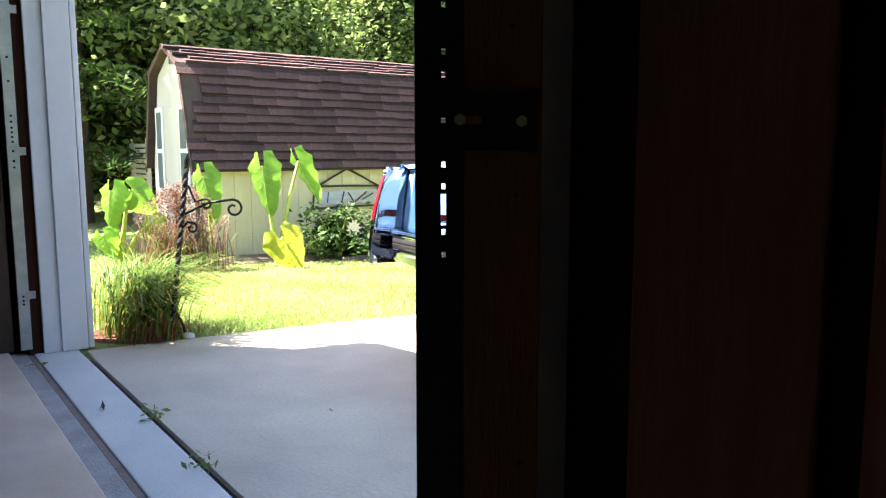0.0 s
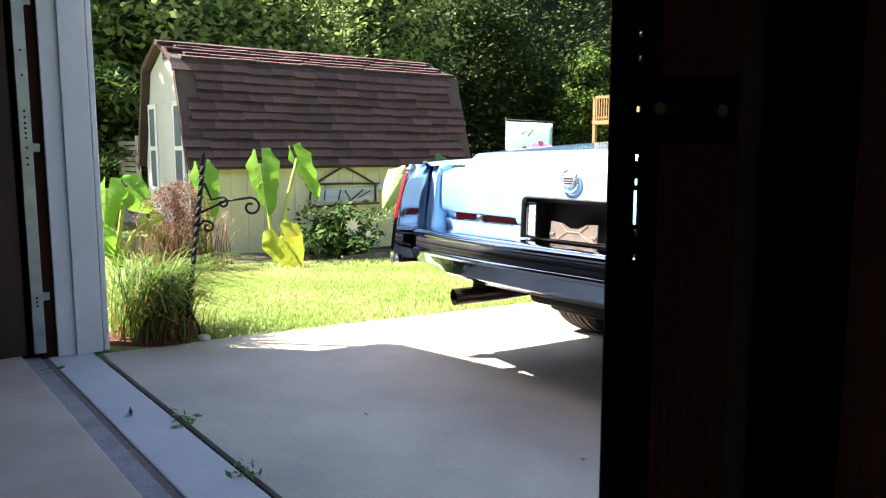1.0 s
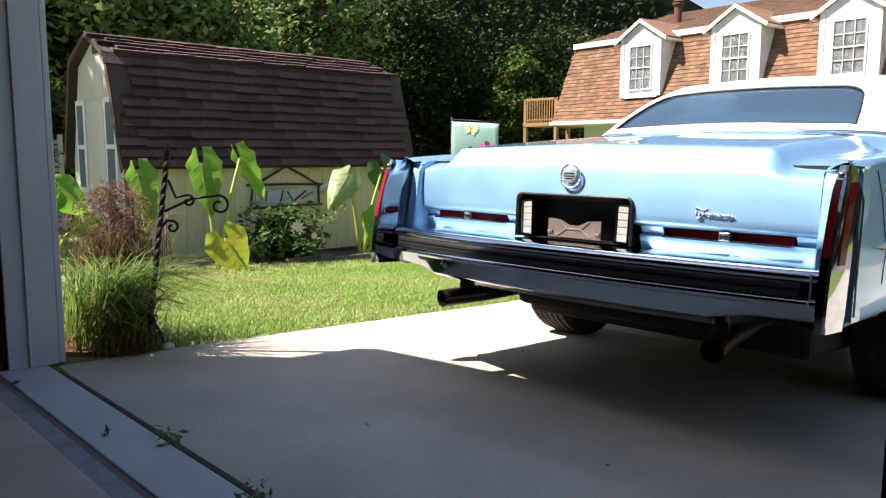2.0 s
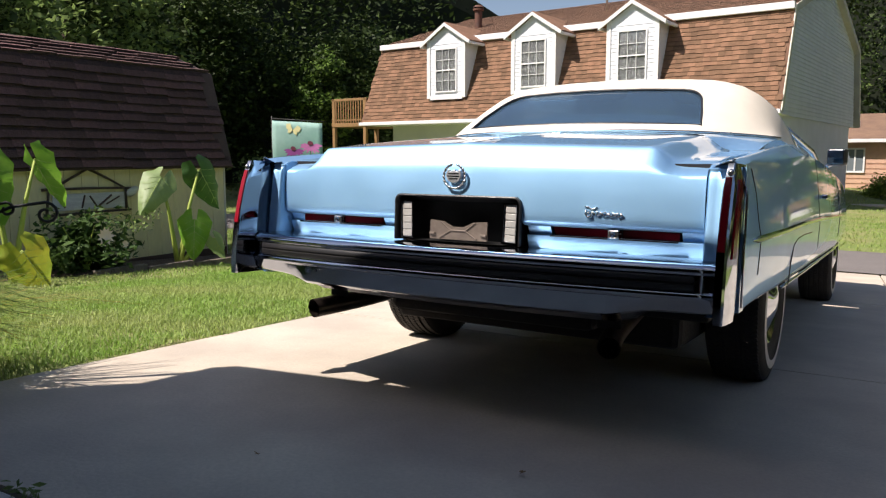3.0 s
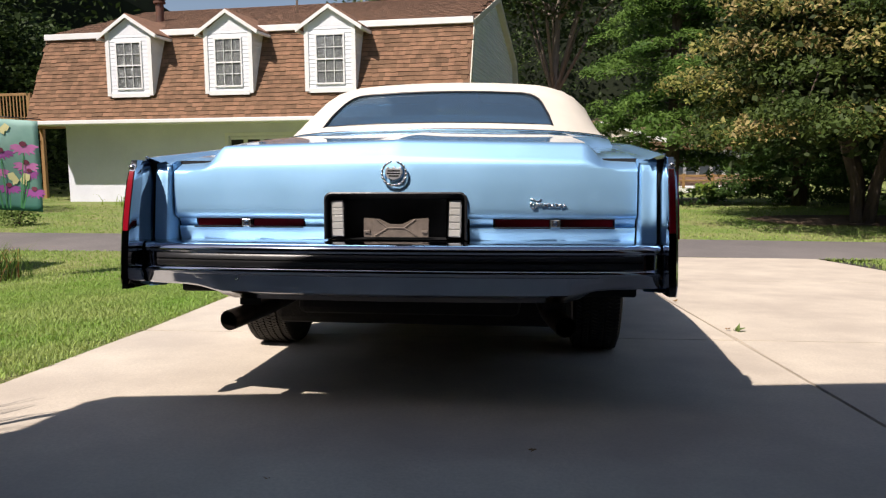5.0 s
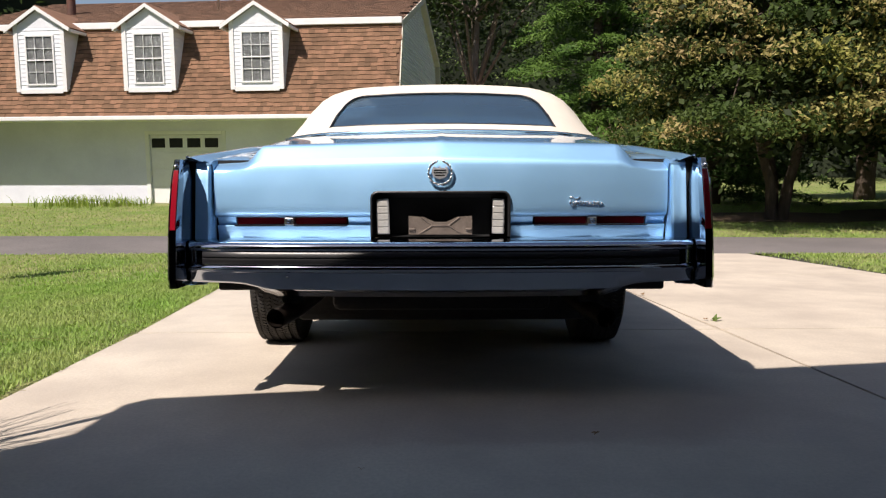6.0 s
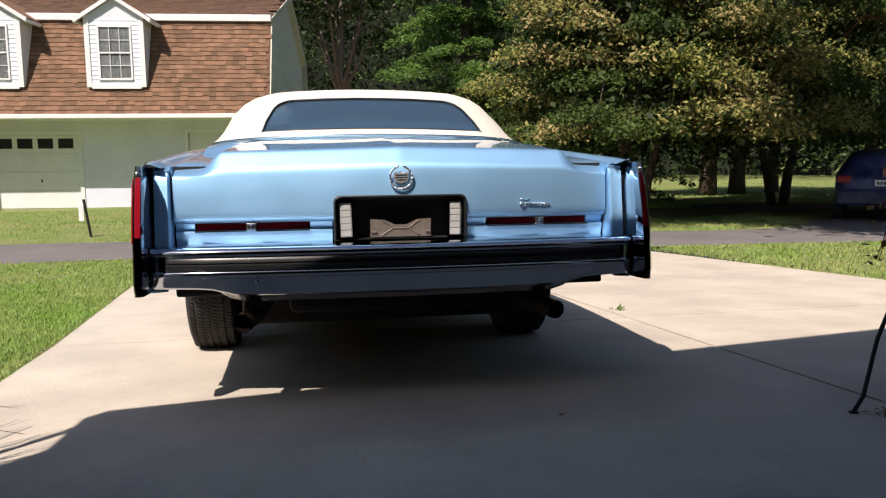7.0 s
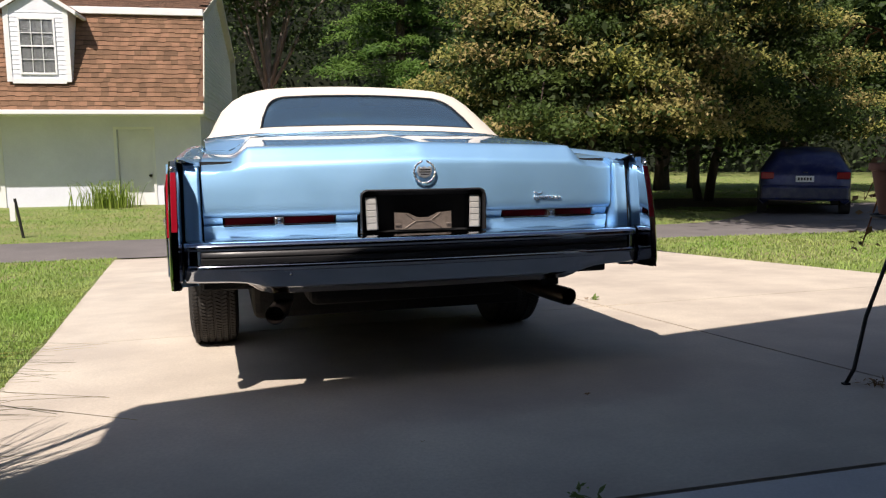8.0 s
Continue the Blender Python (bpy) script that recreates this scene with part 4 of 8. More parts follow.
def build_top(car):
    """The closed soft top: rear panel with a wide window, sides and roof."""
    def roof_pt(s, y):
        a = abs(s)
        ks = [0, 0.35, 0.55, 0.68, 0.78, 0.88, 0.95, 1.0]
        x = interp(a, ks, [0, 0.33, 0.50, 0.61, 0.69, 0.775, 0.82, 0.86])
        z = interp(a, ks, [1.400, 1.393, 1.382, 1.362, 1.325, 1.247, 1.158, 1.075])
        k = interp(y, [1.6, 2.0, 2.9, 3.15], [1.0, 1.0, 0.955, 0.92])
        zz = 1.075 + (z - 1.075) * interp(y, [1.6, 2.0, 2.6, 3.15], [1.0, 1.02, 0.98, 0.84])
        return Vector((math.copysign(x * k, s), y, zz))

    def base_pt(s):
        return Vector((0.865 * s, 1.0 + 0.45 * abs(s) ** 4, 1.087 - 0.012 * abs(s)))

    ss = [-1, -0.95, -0.9, -0.84, -0.78, -0.71, -0.66, -0.64, -0.5, -0.3, -0.1, 0.1, 0.3, 0.5, 0.64, 0.66, 0.71, 0.78, 0.84, 0.9, 0.95, 1]
    vsq = [0, 0.04, 0.10, 0.13, 0.3, 0.5, 0.68, 0.71, 0.80, 0.90, 1.0]

    def slide(q, v):
        """The window's sides lean in towards its top; the canvas follows them."""
        e = 0.66 * (1 - 0.15 * smooth01((v - 0.05) / 0.75))
        return q * e / 0.66 if abs(q) <= 0.66 else math.copysign(e + (1 - e) * (abs(q) - 0.66) / 0.34, q)

    def rear_pt(q, v):
        s = slide(q, v)
        a, b = base_pt(s), roof_pt(s, 1.66 + 0.12 * abs(s) ** 2)
        p = a + (b - a) * v
        bulge = math.sin(v * math.pi)
        p.z += 0.028 * bulge * (1 - abs(s) ** 4) * (v if v > 0.6 else 0.6)
        p.y -= 0.02 * bulge
        return p
    jw0, jw1 = ss.index(-0.66), ss.index(0.66)
    iw0, iw1 = vsq.index(0.10), vsq.index(0.71)
    bm = bmesh.new()
    lattice(bm, [[rear_pt(s, v) for s in ss] for v in vsq], skip=lambda i, j: iw0 <= i < iw1 and jw0 <= j < jw1)
    # rounded upper corners of the window
    for sg in (-1, 1):
        c = bm.verts.new(rear_pt(sg * 0.66, 0.71))
        arc = [bm.verts.new(rear_pt(sg * (0.54 + 0.12 * math.sin(a)), 0.53 + 0.18 * math.cos(a))) for a in (0, 0.3, 0.6, 0.9, 1.2, math.pi / 2)]
        for a, b in zip(arc, arc[1:]):
            bm.faces.new((c, a, b))
    # roof on to the header, sides down to the sail panel only
    def roof_y(s, k):
        return 1.66 + 0.12 * abs(s) ** 2 + (3.15 - 1.66) * k
    rows = [[roof_pt(slide(s, 1), roof_y(slide(s, 1), k)) for s in ss] for k in (0, 0.06, 0.14, 0.24, 0.45, 0.7, 0.9, 1.0)]
    lattice(bm, rows, skip=lambda i, j: i >= 2 and (j < 4 or j > len(ss) - 6))
    bmesh.ops.remove_doubles(bm, verts=bm.verts, dist=1e-4)
    flange(bm, (0, 0.008, -0.012))
    part("soft_top", bm, M["canvas"], car, "cream canvas soft top", smooth=45)
    # rear glass set slightly in, with a thin dark seal
    bm = bmesh.new()
    sw = [-0.665, -0.5, -0.3, -0.1, 0.1, 0.3, 0.5, 0.665]
    lattice(bm, [[rear_pt(s, v) + Vector((0, 0.004, -0.008)) for s in sw] for v in (0.09, 0.3, 0.5, 0.72)])
    gl = part("rear_window", bm, M["glass"], car, "dark tinted rear window", smooth=True)
    gl.visible_shadow = False
    bm = bmesh.new()
    corner = [(0.54 + 0.12 * math.sin(a), 0.53 + 0.18 * math.cos(a)) for a in (0, 0.3, 0.6, 0.9, 1.2, math.pi / 2)]
    loop = [rear_pt(s, 0.10) for s in sw] + [rear_pt(0.66, 0.3)] + [rear_pt(q, v) for q, v in corner[::-1]] + [rear_pt(s, 0.71) for s in (0.3, 0.1, -0.1, -0.3)] + [rear_pt(-q, v) for q, v in corner] + [rear_pt(-0.66, v) for v in (0.3, 0.10)]
    tube(bm, [p + Vector((0, 0.0, -0.003)) for p in loop], 0.006, 5, cap=False)
    part("window_seal", bm, M["rubber"], car, smooth=True)
    # chrome bead under the top
    bm = bmesh.new()
    tube(bm, [base_pt(s) + Vector((0, -0.012, -0.002)) for s in (-1, -0.95, -0.9, -0.8, -0.65, -0.4, 0, 0.4, 0.65, 0.8, 0.9, 0.95, 1)], 0.0045, 6)
    part("top_bead", bm, M["chrome_dull"], car, "chrome bead along the soft top", smooth=True)
    # deck behind the window up to the bead
    bm = bmesh.new()
    rows = []
    for k in (0, 0.15, 0.35, 0.6, 0.8, 1):
        row = []
        for q in range(-24, 25):
            u = q / 24
            x = 0.846 * u
            dome = 1 - smooth01((abs(x) - 0.614) / 0.131)
            a = Vector((x, 0.928 + 0.55 * bow(abs(x)), 0.988 + 0.068 * dome + 0.014 * max(0, 1 - abs(x) / 0.65)))
            b = base_pt(u) + Vector((0, 0.03, -0.004))
            p = a + (b - a) * k
            p.z += 0.012 * math.sin(k * math.pi) * (1 - dome)
            row.append(p)
        rows.append(row)
    lattice(bm, rows)
    part("tulip_panel", bm, M["paint"], car, smooth=70)
    for s in (-1, 1):
        # side glass and pillar
        bm = bmesh.new()
        lattice(bm, [[roof_pt(s * a, y) + Vector((-s * 0.01, 0, 0)) for y in (1.95, 2.3, 2.7, 3.1)] for a in (0.70, 0.85, 1.0)])
        g = part("side_window", bm, M["glass"], car, "dark side window", smooth=True)
        g.visible_shadow = False
        bm = bmesh.new()
        tube(bm, [roof_pt(s * 0.75, 3.1), Vector((s * 0.80, 3.45, 1.12)), Vector((s * 0.84, 3.75, 1.0))], 0.02, 6)
        part("pillar", bm, M["chrome_dull"], car, smooth=True)
    bm = bmesh.new()
    lattice(bm, [[roof_pt(s, 3.14) for s in (-0.75, -0.4, 0, 0.4, 0.75)], [Vector((x, 3.75 - 0.1 * abs(x), 1.0)) for x in (-0.84, -0.45, 0, 0.45, 0.84)]])
    ws = part("windscreen", bm, M["glass"], car)
    ws.visible_shadow = False
    # front seats seen dimly through the glass
    for sx in (-0.38, 0.38):
        part("seat_back", boxed(sx - 0.27, sx + 0.27, 2.35, 2.5, 0.75, 1.16, 0.06), M["canvas"], car, "pale seat back")


build_car()

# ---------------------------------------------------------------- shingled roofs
M["course_shade"] = stuff_mat("course_shade_band", (0.040, 0.023, 0.022), (0.085, 0.047, 0.044), 0.95, 5, 50, 0.6, 0.9, 0.01, rand=0.3)
# Near-black lower edges, coloured to deepen the shadow beneath each course.
M["butt"] = stuff_mat("shaded_shingle_butt", (0.035, 0.022, 0.02), (0.05, 0.03, 0.026), 0.95, 8, 60, 0.4, 0.3, 0.003)


def shingle_field(owner, origin, along, up, normal, length, height, tab, rise, mat, loose=300, thick=0.012, seed=1, mat_far=None, slant=0.0, end_slant=0.0, band=None):
    """Courses of single tabs on a slope: the lowest-lying ones as pieces, the rest joined."""
    rnd = random.Random(seed)
    along, up, normal = (Vector(v).normalized() for v in (along, up, normal))
    origin = Vector(origin)
    base = None
    verts, faces = [], []
    n_piece = 0
    shape = [(-0.5, -0.02, 1.0), (0.5, -0.02, 1.0), (0.5, 1.25, 0.1), (-0.5, 1.25, 0.1), (-0.5, -0.02, 0.05), (0.5, -0.02, 0.05)]
    fcs = [(0, 1, 2, 3), (0, 4, 5, 1), (0, 3, 4), (1, 5, 2)]
    if band:        # darker band across the upper third paints in each course's shadow line
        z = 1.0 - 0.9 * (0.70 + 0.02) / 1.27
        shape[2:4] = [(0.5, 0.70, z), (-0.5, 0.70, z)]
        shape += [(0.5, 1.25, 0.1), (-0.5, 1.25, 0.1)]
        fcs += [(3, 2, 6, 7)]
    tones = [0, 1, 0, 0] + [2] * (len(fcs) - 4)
    me = bpy.data.meshes.new("shingle")
    me.from_pydata([(x * (tab - 0.003), y * rise, z * thick) for x, y, z in shape], [], fcs)
    me.materials.append(mat)
    me.materials.append(M["butt"])
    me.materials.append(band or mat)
    me.polygons.foreach_set("material_index", tones)
    turn = Matrix((along, up, normal)).transposed().to_4x4()
    rows = int(height / rise)
    for j in range(rows):
        off = rnd.uniform(0, 1) * tab
        n = int(length / tab) + 2
        for i in range(n):
            a = (i - 0.5) * tab + off
            if a - tab * 0.3 < slant * j * rise or a + tab * 0.3 > length - end_slant * j * rise:
                continue
            p = origin + along * a + up * (j * rise + rnd.uniform(-0.010, 0.010) * (rise / 0.1)) + normal * (rnd.uniform(0, 0.25) * thick)
            m = Matrix.Translation(p) @ turn @ Matrix.Rotation(rnd.uniform(-0.008, 0.008), 4, "Z")
            if n_piece < loose:
                ob = new("shingle", me)
                ob.parent = owner
                ob.matrix_local = m
                n_piece += 1
            else:
                k = len(verts)
                verts += [m @ v.co for v in me.vertices]
                faces += [tuple(k + q for q in f) for f in fcs]
    if verts:
        mm = bpy.data.meshes.new("shingle_courses")
        mm.from_pydata(verts, [], faces)
        mm.materials.append(mat_far or mat)
        mm.materials.append(M["butt"])
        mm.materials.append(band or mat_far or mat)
        mm.polygons.foreach_set("material_index", tones * (len(faces) // len(fcs)))
        ob = new("shingle_rest", mm)
        ob.parent = owner
        ob["kind"] = "stuff"


# ---------------------------------------------------------------- shed
def build_shed():
    x0, x1, y0, y1 = -8.12, -6.47, 0.95, 4.80
    zb = -0.52
    ob = thing("garden_shed", "cream board shed with a brown shingled gambrel roof", "shed")
    # boards of the long side
    w = 0.203
    n = int((y1 - y0) / w)
    for k in range(n + 1):
        a, b = y0 + k * w, min(y0 + (k + 1) * w, y1)
        if b - a < 0.02:
            continue
        part("board", boxed(x1 - 0.02, x1, a + 0.002, b - 0.002, zb, 0.78, 0.0025), M["cream"], ob)
    part("wall", boxed(x0, x1 - 0.022, y0 + 0.03, y1, zb, 0.80), M["cream"], ob)
    gable = [(x0, zb), (x1, zb), (x1, 0.75), (-6.78, 1.84), (-7.30, 2.11), (-7.82, 1.84), (x0, 0.75)]
    part("gable_front", prismed(gable, "y", y0 - 0.012, y0 + 0.028), M["cream_gable"], ob, "pale cream front gable")
    part("gable_back", prismed(gable, "y", y1 + 0.002, y1 + 0.03), M["cream_gable"], ob)
    part("corner_post", boxed(x1 - 0.07, x1 + 0.022, y0 - 0.035, y0 - 0.014, zb, 0.74, 0.004), M["brown_trim"], ob, "dark brown corner board")
    part("skirting_board", boxed(x1 + 0.002, x1 + 0.02, y0, y1, zb, -0.36, 0.004), M["brown_trim"], ob)
    # gambrel roof decks
    E0, E1, E2 = Vector((-6.375, 0.70)), Vector((-6.72, 1.91)), Vector((-7.30, 2.18))
    t = 0.035
    left = [(-7.30, 2.18), (-7.88, 1.91), (-8.225, 0.70), (-8.19, 0.70), (-7.85, 1.87), (-7.30, 2.13)]
    right = [(-6.375, 0.70), (-6.72, 1.91), (-7.30, 2.18), (-7.30, 2.13), (-6.75, 1.87), (-6.41, 0.70)]
    ya, yb = 0.86, 4.88
    for nm, o in (("roof_deck", right), ("roof_deck", left)):
        bm = prismed(o, "y", ya, yb)
        for v in bm.verts:      # the ridge stops a little short at the far end
            if v.co.y > yb - 0.01 and v.co.x < -7.29 and v.co.x > -7.31:
                v.co.y -= 0.17
        part(nm, bm, M["shed_deck"], ob)
    for o in (right, left):
        out = [(x, z + 0.006) for x, z in o[:3]] + [(x * 1.0 + (0.05 if x < -7.3 else -0.05 if x > -7.3 else 0), z - 0.05) for x, z in o[:3]][::-1]
        part("barge_board", prismed(out, "y", ya - 0.018, ya - 0.003), M["brown_trim"], ob, "dark brown barge board")
    rf = part("roof_edge", boxed(-6.40, -6.368, ya, yb, 0.685, 0.70), M["brown_trim"], ob)
    for a, b, h, sd in ((E0, E1, None, 3), (E1, E2, None, 4)):
        d = (b - a)
        up = Vector((d.x, 0, d.y)).normalized()
        nrm = Vector((up.z, 0, -up.x))
        shingle_field(rf, (a.x, ya, a.y + 0.004), (0, 1, 0), up, nrm, yb - ya, d.length, 0.30, 0.112, M["shed_shingle"], 300 if sd == 3 else 0, 0.036, sd, M["shed_shingle_far"], 0.0, 0.0 if sd == 3 else 0.26, M["course_shade"] if sd == 3 else None)
    # front: double windows and a vent
    for xa, xb in ((-7.90, -7.60), (-7.00, -6.67)):
        win = part("window", boxed(xa, xb, y0 - 0.045, y0 - 0.014, 0.40, 1.46, 0.004), M["white_paint"], ob, "tall white framed window")
        for k, (za, zz) in enumerate(((0.46, 0.90), (0.95, 1.40))):
            part("pane", boxed(xa + 0.06, xb - 0.06, y0 - 0.05, y0 - 0.043, za, zz), M["window_glass"], win)
    part("door_panel", boxed(-7.57, -7.03, y0 - 0.04, y0 - 0.014, -0.40, 1.44, 0.006), M["cream_gable"], ob, "pale door between the windows")
    vent = part("vent", boxed(-7.30, -7.16, y0 - 0.03, y0 - 0.014, 1.95, 2.03, 0.003), M["black_gap"], ob, "small dark vent")


M["brown_trim"] = stuff_mat("dark_brown_trim", (0.07, 0.04, 0.03), (0.10, 0.06, 0.045), 0.8, 5, 60, 0.4, 0.3, 0.003)
M["shed_deck"] = stuff_mat("shed_deck", (0.08, 0.055, 0.05), (0.10, 0.07, 0.06), 0.95, 5, 60, 0.4, 0.3, 0.003)
M["shed_shingle_far"] = stuff_mat("shed_shingle_upper", (0.105, 0.057, 0.052), (0.215, 0.114, 0.103), 0.95, 2.6, 50, 0.6, 0.9, 0.01, island=0.32)
M["window_glass"] = plain_mat("window_glass", (0.16, 0.19, 0.21), 0.04)
M["curtain"] = stuff_mat("net_curtain", (0.14, 0.145, 0.15), (0.08, 0.085, 0.09), 0.9, 3, 30, 0.3, 0.2, 0.004, stretch=(6, 1, 0.6))
build_shed()


def build_wall_sign():
    ob = thing("wall_sign", "grey plank wall sign with dark twig shapes, hung on sticks", "sign")
    x = -6.466
    part("plank", boxed(x + 0.002, x + 0.018, 2.42, 3.30, 0.25, 0.43, 0.006), M["grey_wood"], ob)
    for a, b in (((2.34, 0.22), (2.38, 0.50)), ((2.30, 0.485), (3.40, 0.47)), ((2.32, 0.205), (3.36, 0.22)), ((3.30, 0.24), (3.30, 0.48)), ((2.42, 0.49), (2.84, 0.70)), ((2.84, 0.70), (3.28, 0.48))):
        bm = bmesh.new()
        tube(bm, [(x + 0.03, a[0], a[1]), (x + 0.03, (a[0] + b[0]) / 2, (a[1] + b[1]) / 2 + 0.006), (x + 0.03, b[0], b[1])], [0.016, 0.014, 0.012], 7)
        part("stick", bm, M["bark"], ob, smooth=True)
    for a, b, w in (((2.75, 0.27), (2.79, 0.41), 0.010), ((2.85, 0.40), (2.93, 0.28), 0.010), ((2.95, 0.28), (3.12, 0.40), 0.011), ((2.55, 0.28), (2.57, 0.41), 0.008), ((3.05, 0.30), (3.22, 0.38), 0.008)):
        bm = bmesh.new()
        tube(bm, [(x + 0.022, *a), (x + 0.022, *b)], w, 6)
        part("twig", bm, M["brown_trim"], ob)
    bm = bmesh.new()
    bmesh.ops.create_uvsphere(bm, u_segments=10, v_segments=6, radius=1, matrix=Matrix.Translation((x + 0.04, 3.38, 0.43)) @ Matrix.Rotation(0.5, 4, "X") @ Matrix.Diagonal((0.02, 0.09, 0.05, 1)))
    part("ornament", bm, M["grey_wood"], ob, "pale worn ornament", smooth=True)


M["grey_wood"] = stuff_mat("grey_weathered_wood", (0.66, 0.66, 0.64), (0.50, 0.50, 0.49), 0.8, 6, 60, 0.4, 0.3, 0.003, stretch=(1, 0.4, 3))
build_wall_sign()


# ---------------------------------------------------------------- house across the lane
def siding_boards(owner, x0, x1, y, z0, z1, step=0.11, holes=()):
    """Lapped boards on a wall that faces -y."""
    bm = bmesh.new()
    z = z0
    while z < z1 - 0.01:
        zt = min(z + step, z1)
        vs = [bm.verts.new(p) for p in ((x0, y - 0.014, z), (x1, y - 0.014, z), (x1, y - 0.002, zt), (x0, y - 0.002, zt), (x0, y, z), (x1, y, z))]
        bm.faces.new((vs[0], vs[1], vs[2], vs[3]))
        bm.faces.new((vs[0], vs[4], vs[5], vs[1]))
        z = zt
    part("siding", bm, M["siding"], owner)


HOUSE_AT = Matrix.Translation((-1.555, 17.681, -0.022)) @ Matrix.Rotation(radians(-3.8), 4, "Z") @ Matrix.Translation((1.62, -17.5, 0))


def build_house():
    ob = thing("house", "white gambrel house with brown shingles and dormers", "house", HOUSE_AT)
    yw, xl, xr = 18.15, -14.20, -1.82
    zg, ze = -0.75, 1.86
    # front wall in blocks round the two doors
    gx0, gx1, gz = -8.85, -6.73, 1.46
    dx0, dx1, dz = -3.91, -3.05, 1.49
    part("wall", boxed(xl, gx0, yw, yw + 0.2, zg, ze), M["block"], ob, "white painted block wall")
    part("wall", boxed(gx1, dx0, yw, yw + 0.2, zg, ze), M["block"], ob)
    part("wall", boxed(dx1, xr, yw, yw + 0.2, zg, ze), M["block"], ob)
    part("wall", boxed(gx0, gx1, yw, yw + 0.2, gz, ze), M["block"], ob)
    part("wall", boxed(dx0, dx1, yw, yw + 0.2, dz, ze), M["block"], ob)
    part("wall", boxed(xl, xl + 0.2, yw + 0.2, yw + 10.0, zg, ze), M["block"], ob)
    part("wall", boxed(xr - 0.2, xr, yw + 0.2, yw + 10.0, zg, ze), M["block"], ob)
    part("wall", boxed(xl, xr, yw + 10.0, yw + 10.2, zg, ze), M["block"], ob)
    # garage door: four panels with a row of lights
    gd = part("garage_door", boxed(gx0 + 0.01, gx1 - 0.01, yw + 0.08, yw + 0.12, -0.48, gz, 0.004), M["white_paint"], ob, "white sectional door with four lights")
    for k in range(4):
        z0 = -0.47 + k * (gz + 0.47) / 4
        part("door_panel", boxed(gx0 + 0.02, gx1 - 0.02, yw + 0.065, yw + 0.079, z0 + 0.008, z0 + (gz + 0.47) / 4 - 0.008, 0.006), M["white_paint"], gd)
    for k in range(4):
        xa = gx0 + 0.05 + k * 0.515
        part("pane", boxed(xa, xa + 0.385, yw + 0.055, yw + 0.064, 1.10, 1.36, 0.004), M["black_gap"], gd, "dark door light")
    part("door_knob", boxed(-7.74, -7.70, yw + 0.045, yw + 0.06, 0.22, 0.29, 0.006), M["iron"], gd)
    for a, b, c, d in ((gx0 - 0.11, gx0, zg, gz + 0.10), (gx1, gx1 + 0.11, zg, gz + 0.10), (gx0, gx1, gz, gz + 0.10)):
        part("door_casing", boxed(a, b, yw - 0.025, yw - 0.002, c, d, 0.004), M["white_paint"], ob)
    dr = part("side_door", boxed(dx0 + 0.01, dx1 - 0.01, yw + 0.12, yw + 0.16, -0.50, dz, 0.005), M["white_paint"], ob, "plain white side door")
    bm = bmesh.new()
    bmesh.ops.create_uvsphere(bm, u_segments=10, v_segments=6, radius=0.04, matrix=Matrix.Translation((dx1 - 0.09, yw + 0.09, 0.30)))
    part("door_knob", bm, M["iron"], dr, smooth=True)
    for a, b, c, d in ((dx0 - 0.07, dx0, zg, dz + 0.07), (dx1, dx1 + 0.07, zg, dz + 0.07), (dx0, dx1, dz, dz + 0.07)):
        part("door_casing", boxed(a, b, yw - 0.02, yw - 0.002, c, d, 0.003), M["white_paint"], ob)
    # gambrel roof: lower slope from the eave to the break, upper slope to the ridge
    ya, za, yb, zb, yc, zc = 17.08, 1.90, 18.10, 4.47, 23.20, 6.02
    rx0, rx1 = -14.70, -1.62
    yB = 2 * yc
    deck = [(ya, za), (yb, zb), (yc, zc), (yB - yb, zb), (yB - ya, za), (yB - ya, za - 0.06), (yB - yb - 0.06, zb - 0.1), (yc, zc - 0.12), (yb + 0.06, zb - 0.1), (ya + 0.05, za - 0.06)]
    bm = bmesh.new()
    inset = [0.0, 0.13, 0.2, 0.13, 0.0, 0.0, 0.13, 0.2, 0.13, 0.0]
    far_end = [bm.verts.new((rx0 + i, y, z)) for (y, z), i in zip(deck, inset)]
    near_end = [bm.verts.new((rx1, y, z)) for y, z in deck]
    bm.faces.new(far_end[::-1])
    bm.faces.new(near_end)
    for k in range(10):
        bm.faces.new((far_end[k], far_end[(k + 1) % 10], near_end[(k + 1) % 10], near_end[k]))
    part("roof_deck", bm, M["house_deck"], ob)
    part("soffit", boxed(rx0 + 0.02, rx1 - 0.02, ya + 0.03, yw + 0.05, za - 0.075, za - 0.062), M["white_paint"], ob)
    part("gutter", boxed(rx0 - 0.02, rx1 + 0.02, ya - 0.09, ya - 0.004, za - 0.08, za + 0.03, 0.015), M["white_paint"], ob, "white gutter along the eave")
    part("break_board", boxed(rx0 + 0.13, rx1 + 0.01, yb - 0.17, yb - 0.06, zb - 0.13, zb + 0.04, 0.01), M["white_paint"], ob, "white board at the roof break")
    # gable end walls
    g = [(ya + 0.35, za - 0.06), (yb + 0.08, zb - 0.10), (yc, zc - 0.13), (yB - yb - 0.08, zb - 0.10), (yB - ya - 0.35, za - 0.06)]
    for xa, xb in ((rx0 + 0.35, rx0 + 0.45), (rx1 - 0.28, rx1 - 0.18)):
        part("gable_wall", prismed(g, "x", xa, xb), M["siding"], ob)
    # lapped siding on the near gable end
    bm = bmesh.new()
    xg = rx1 - 0.176
    z = 1.84
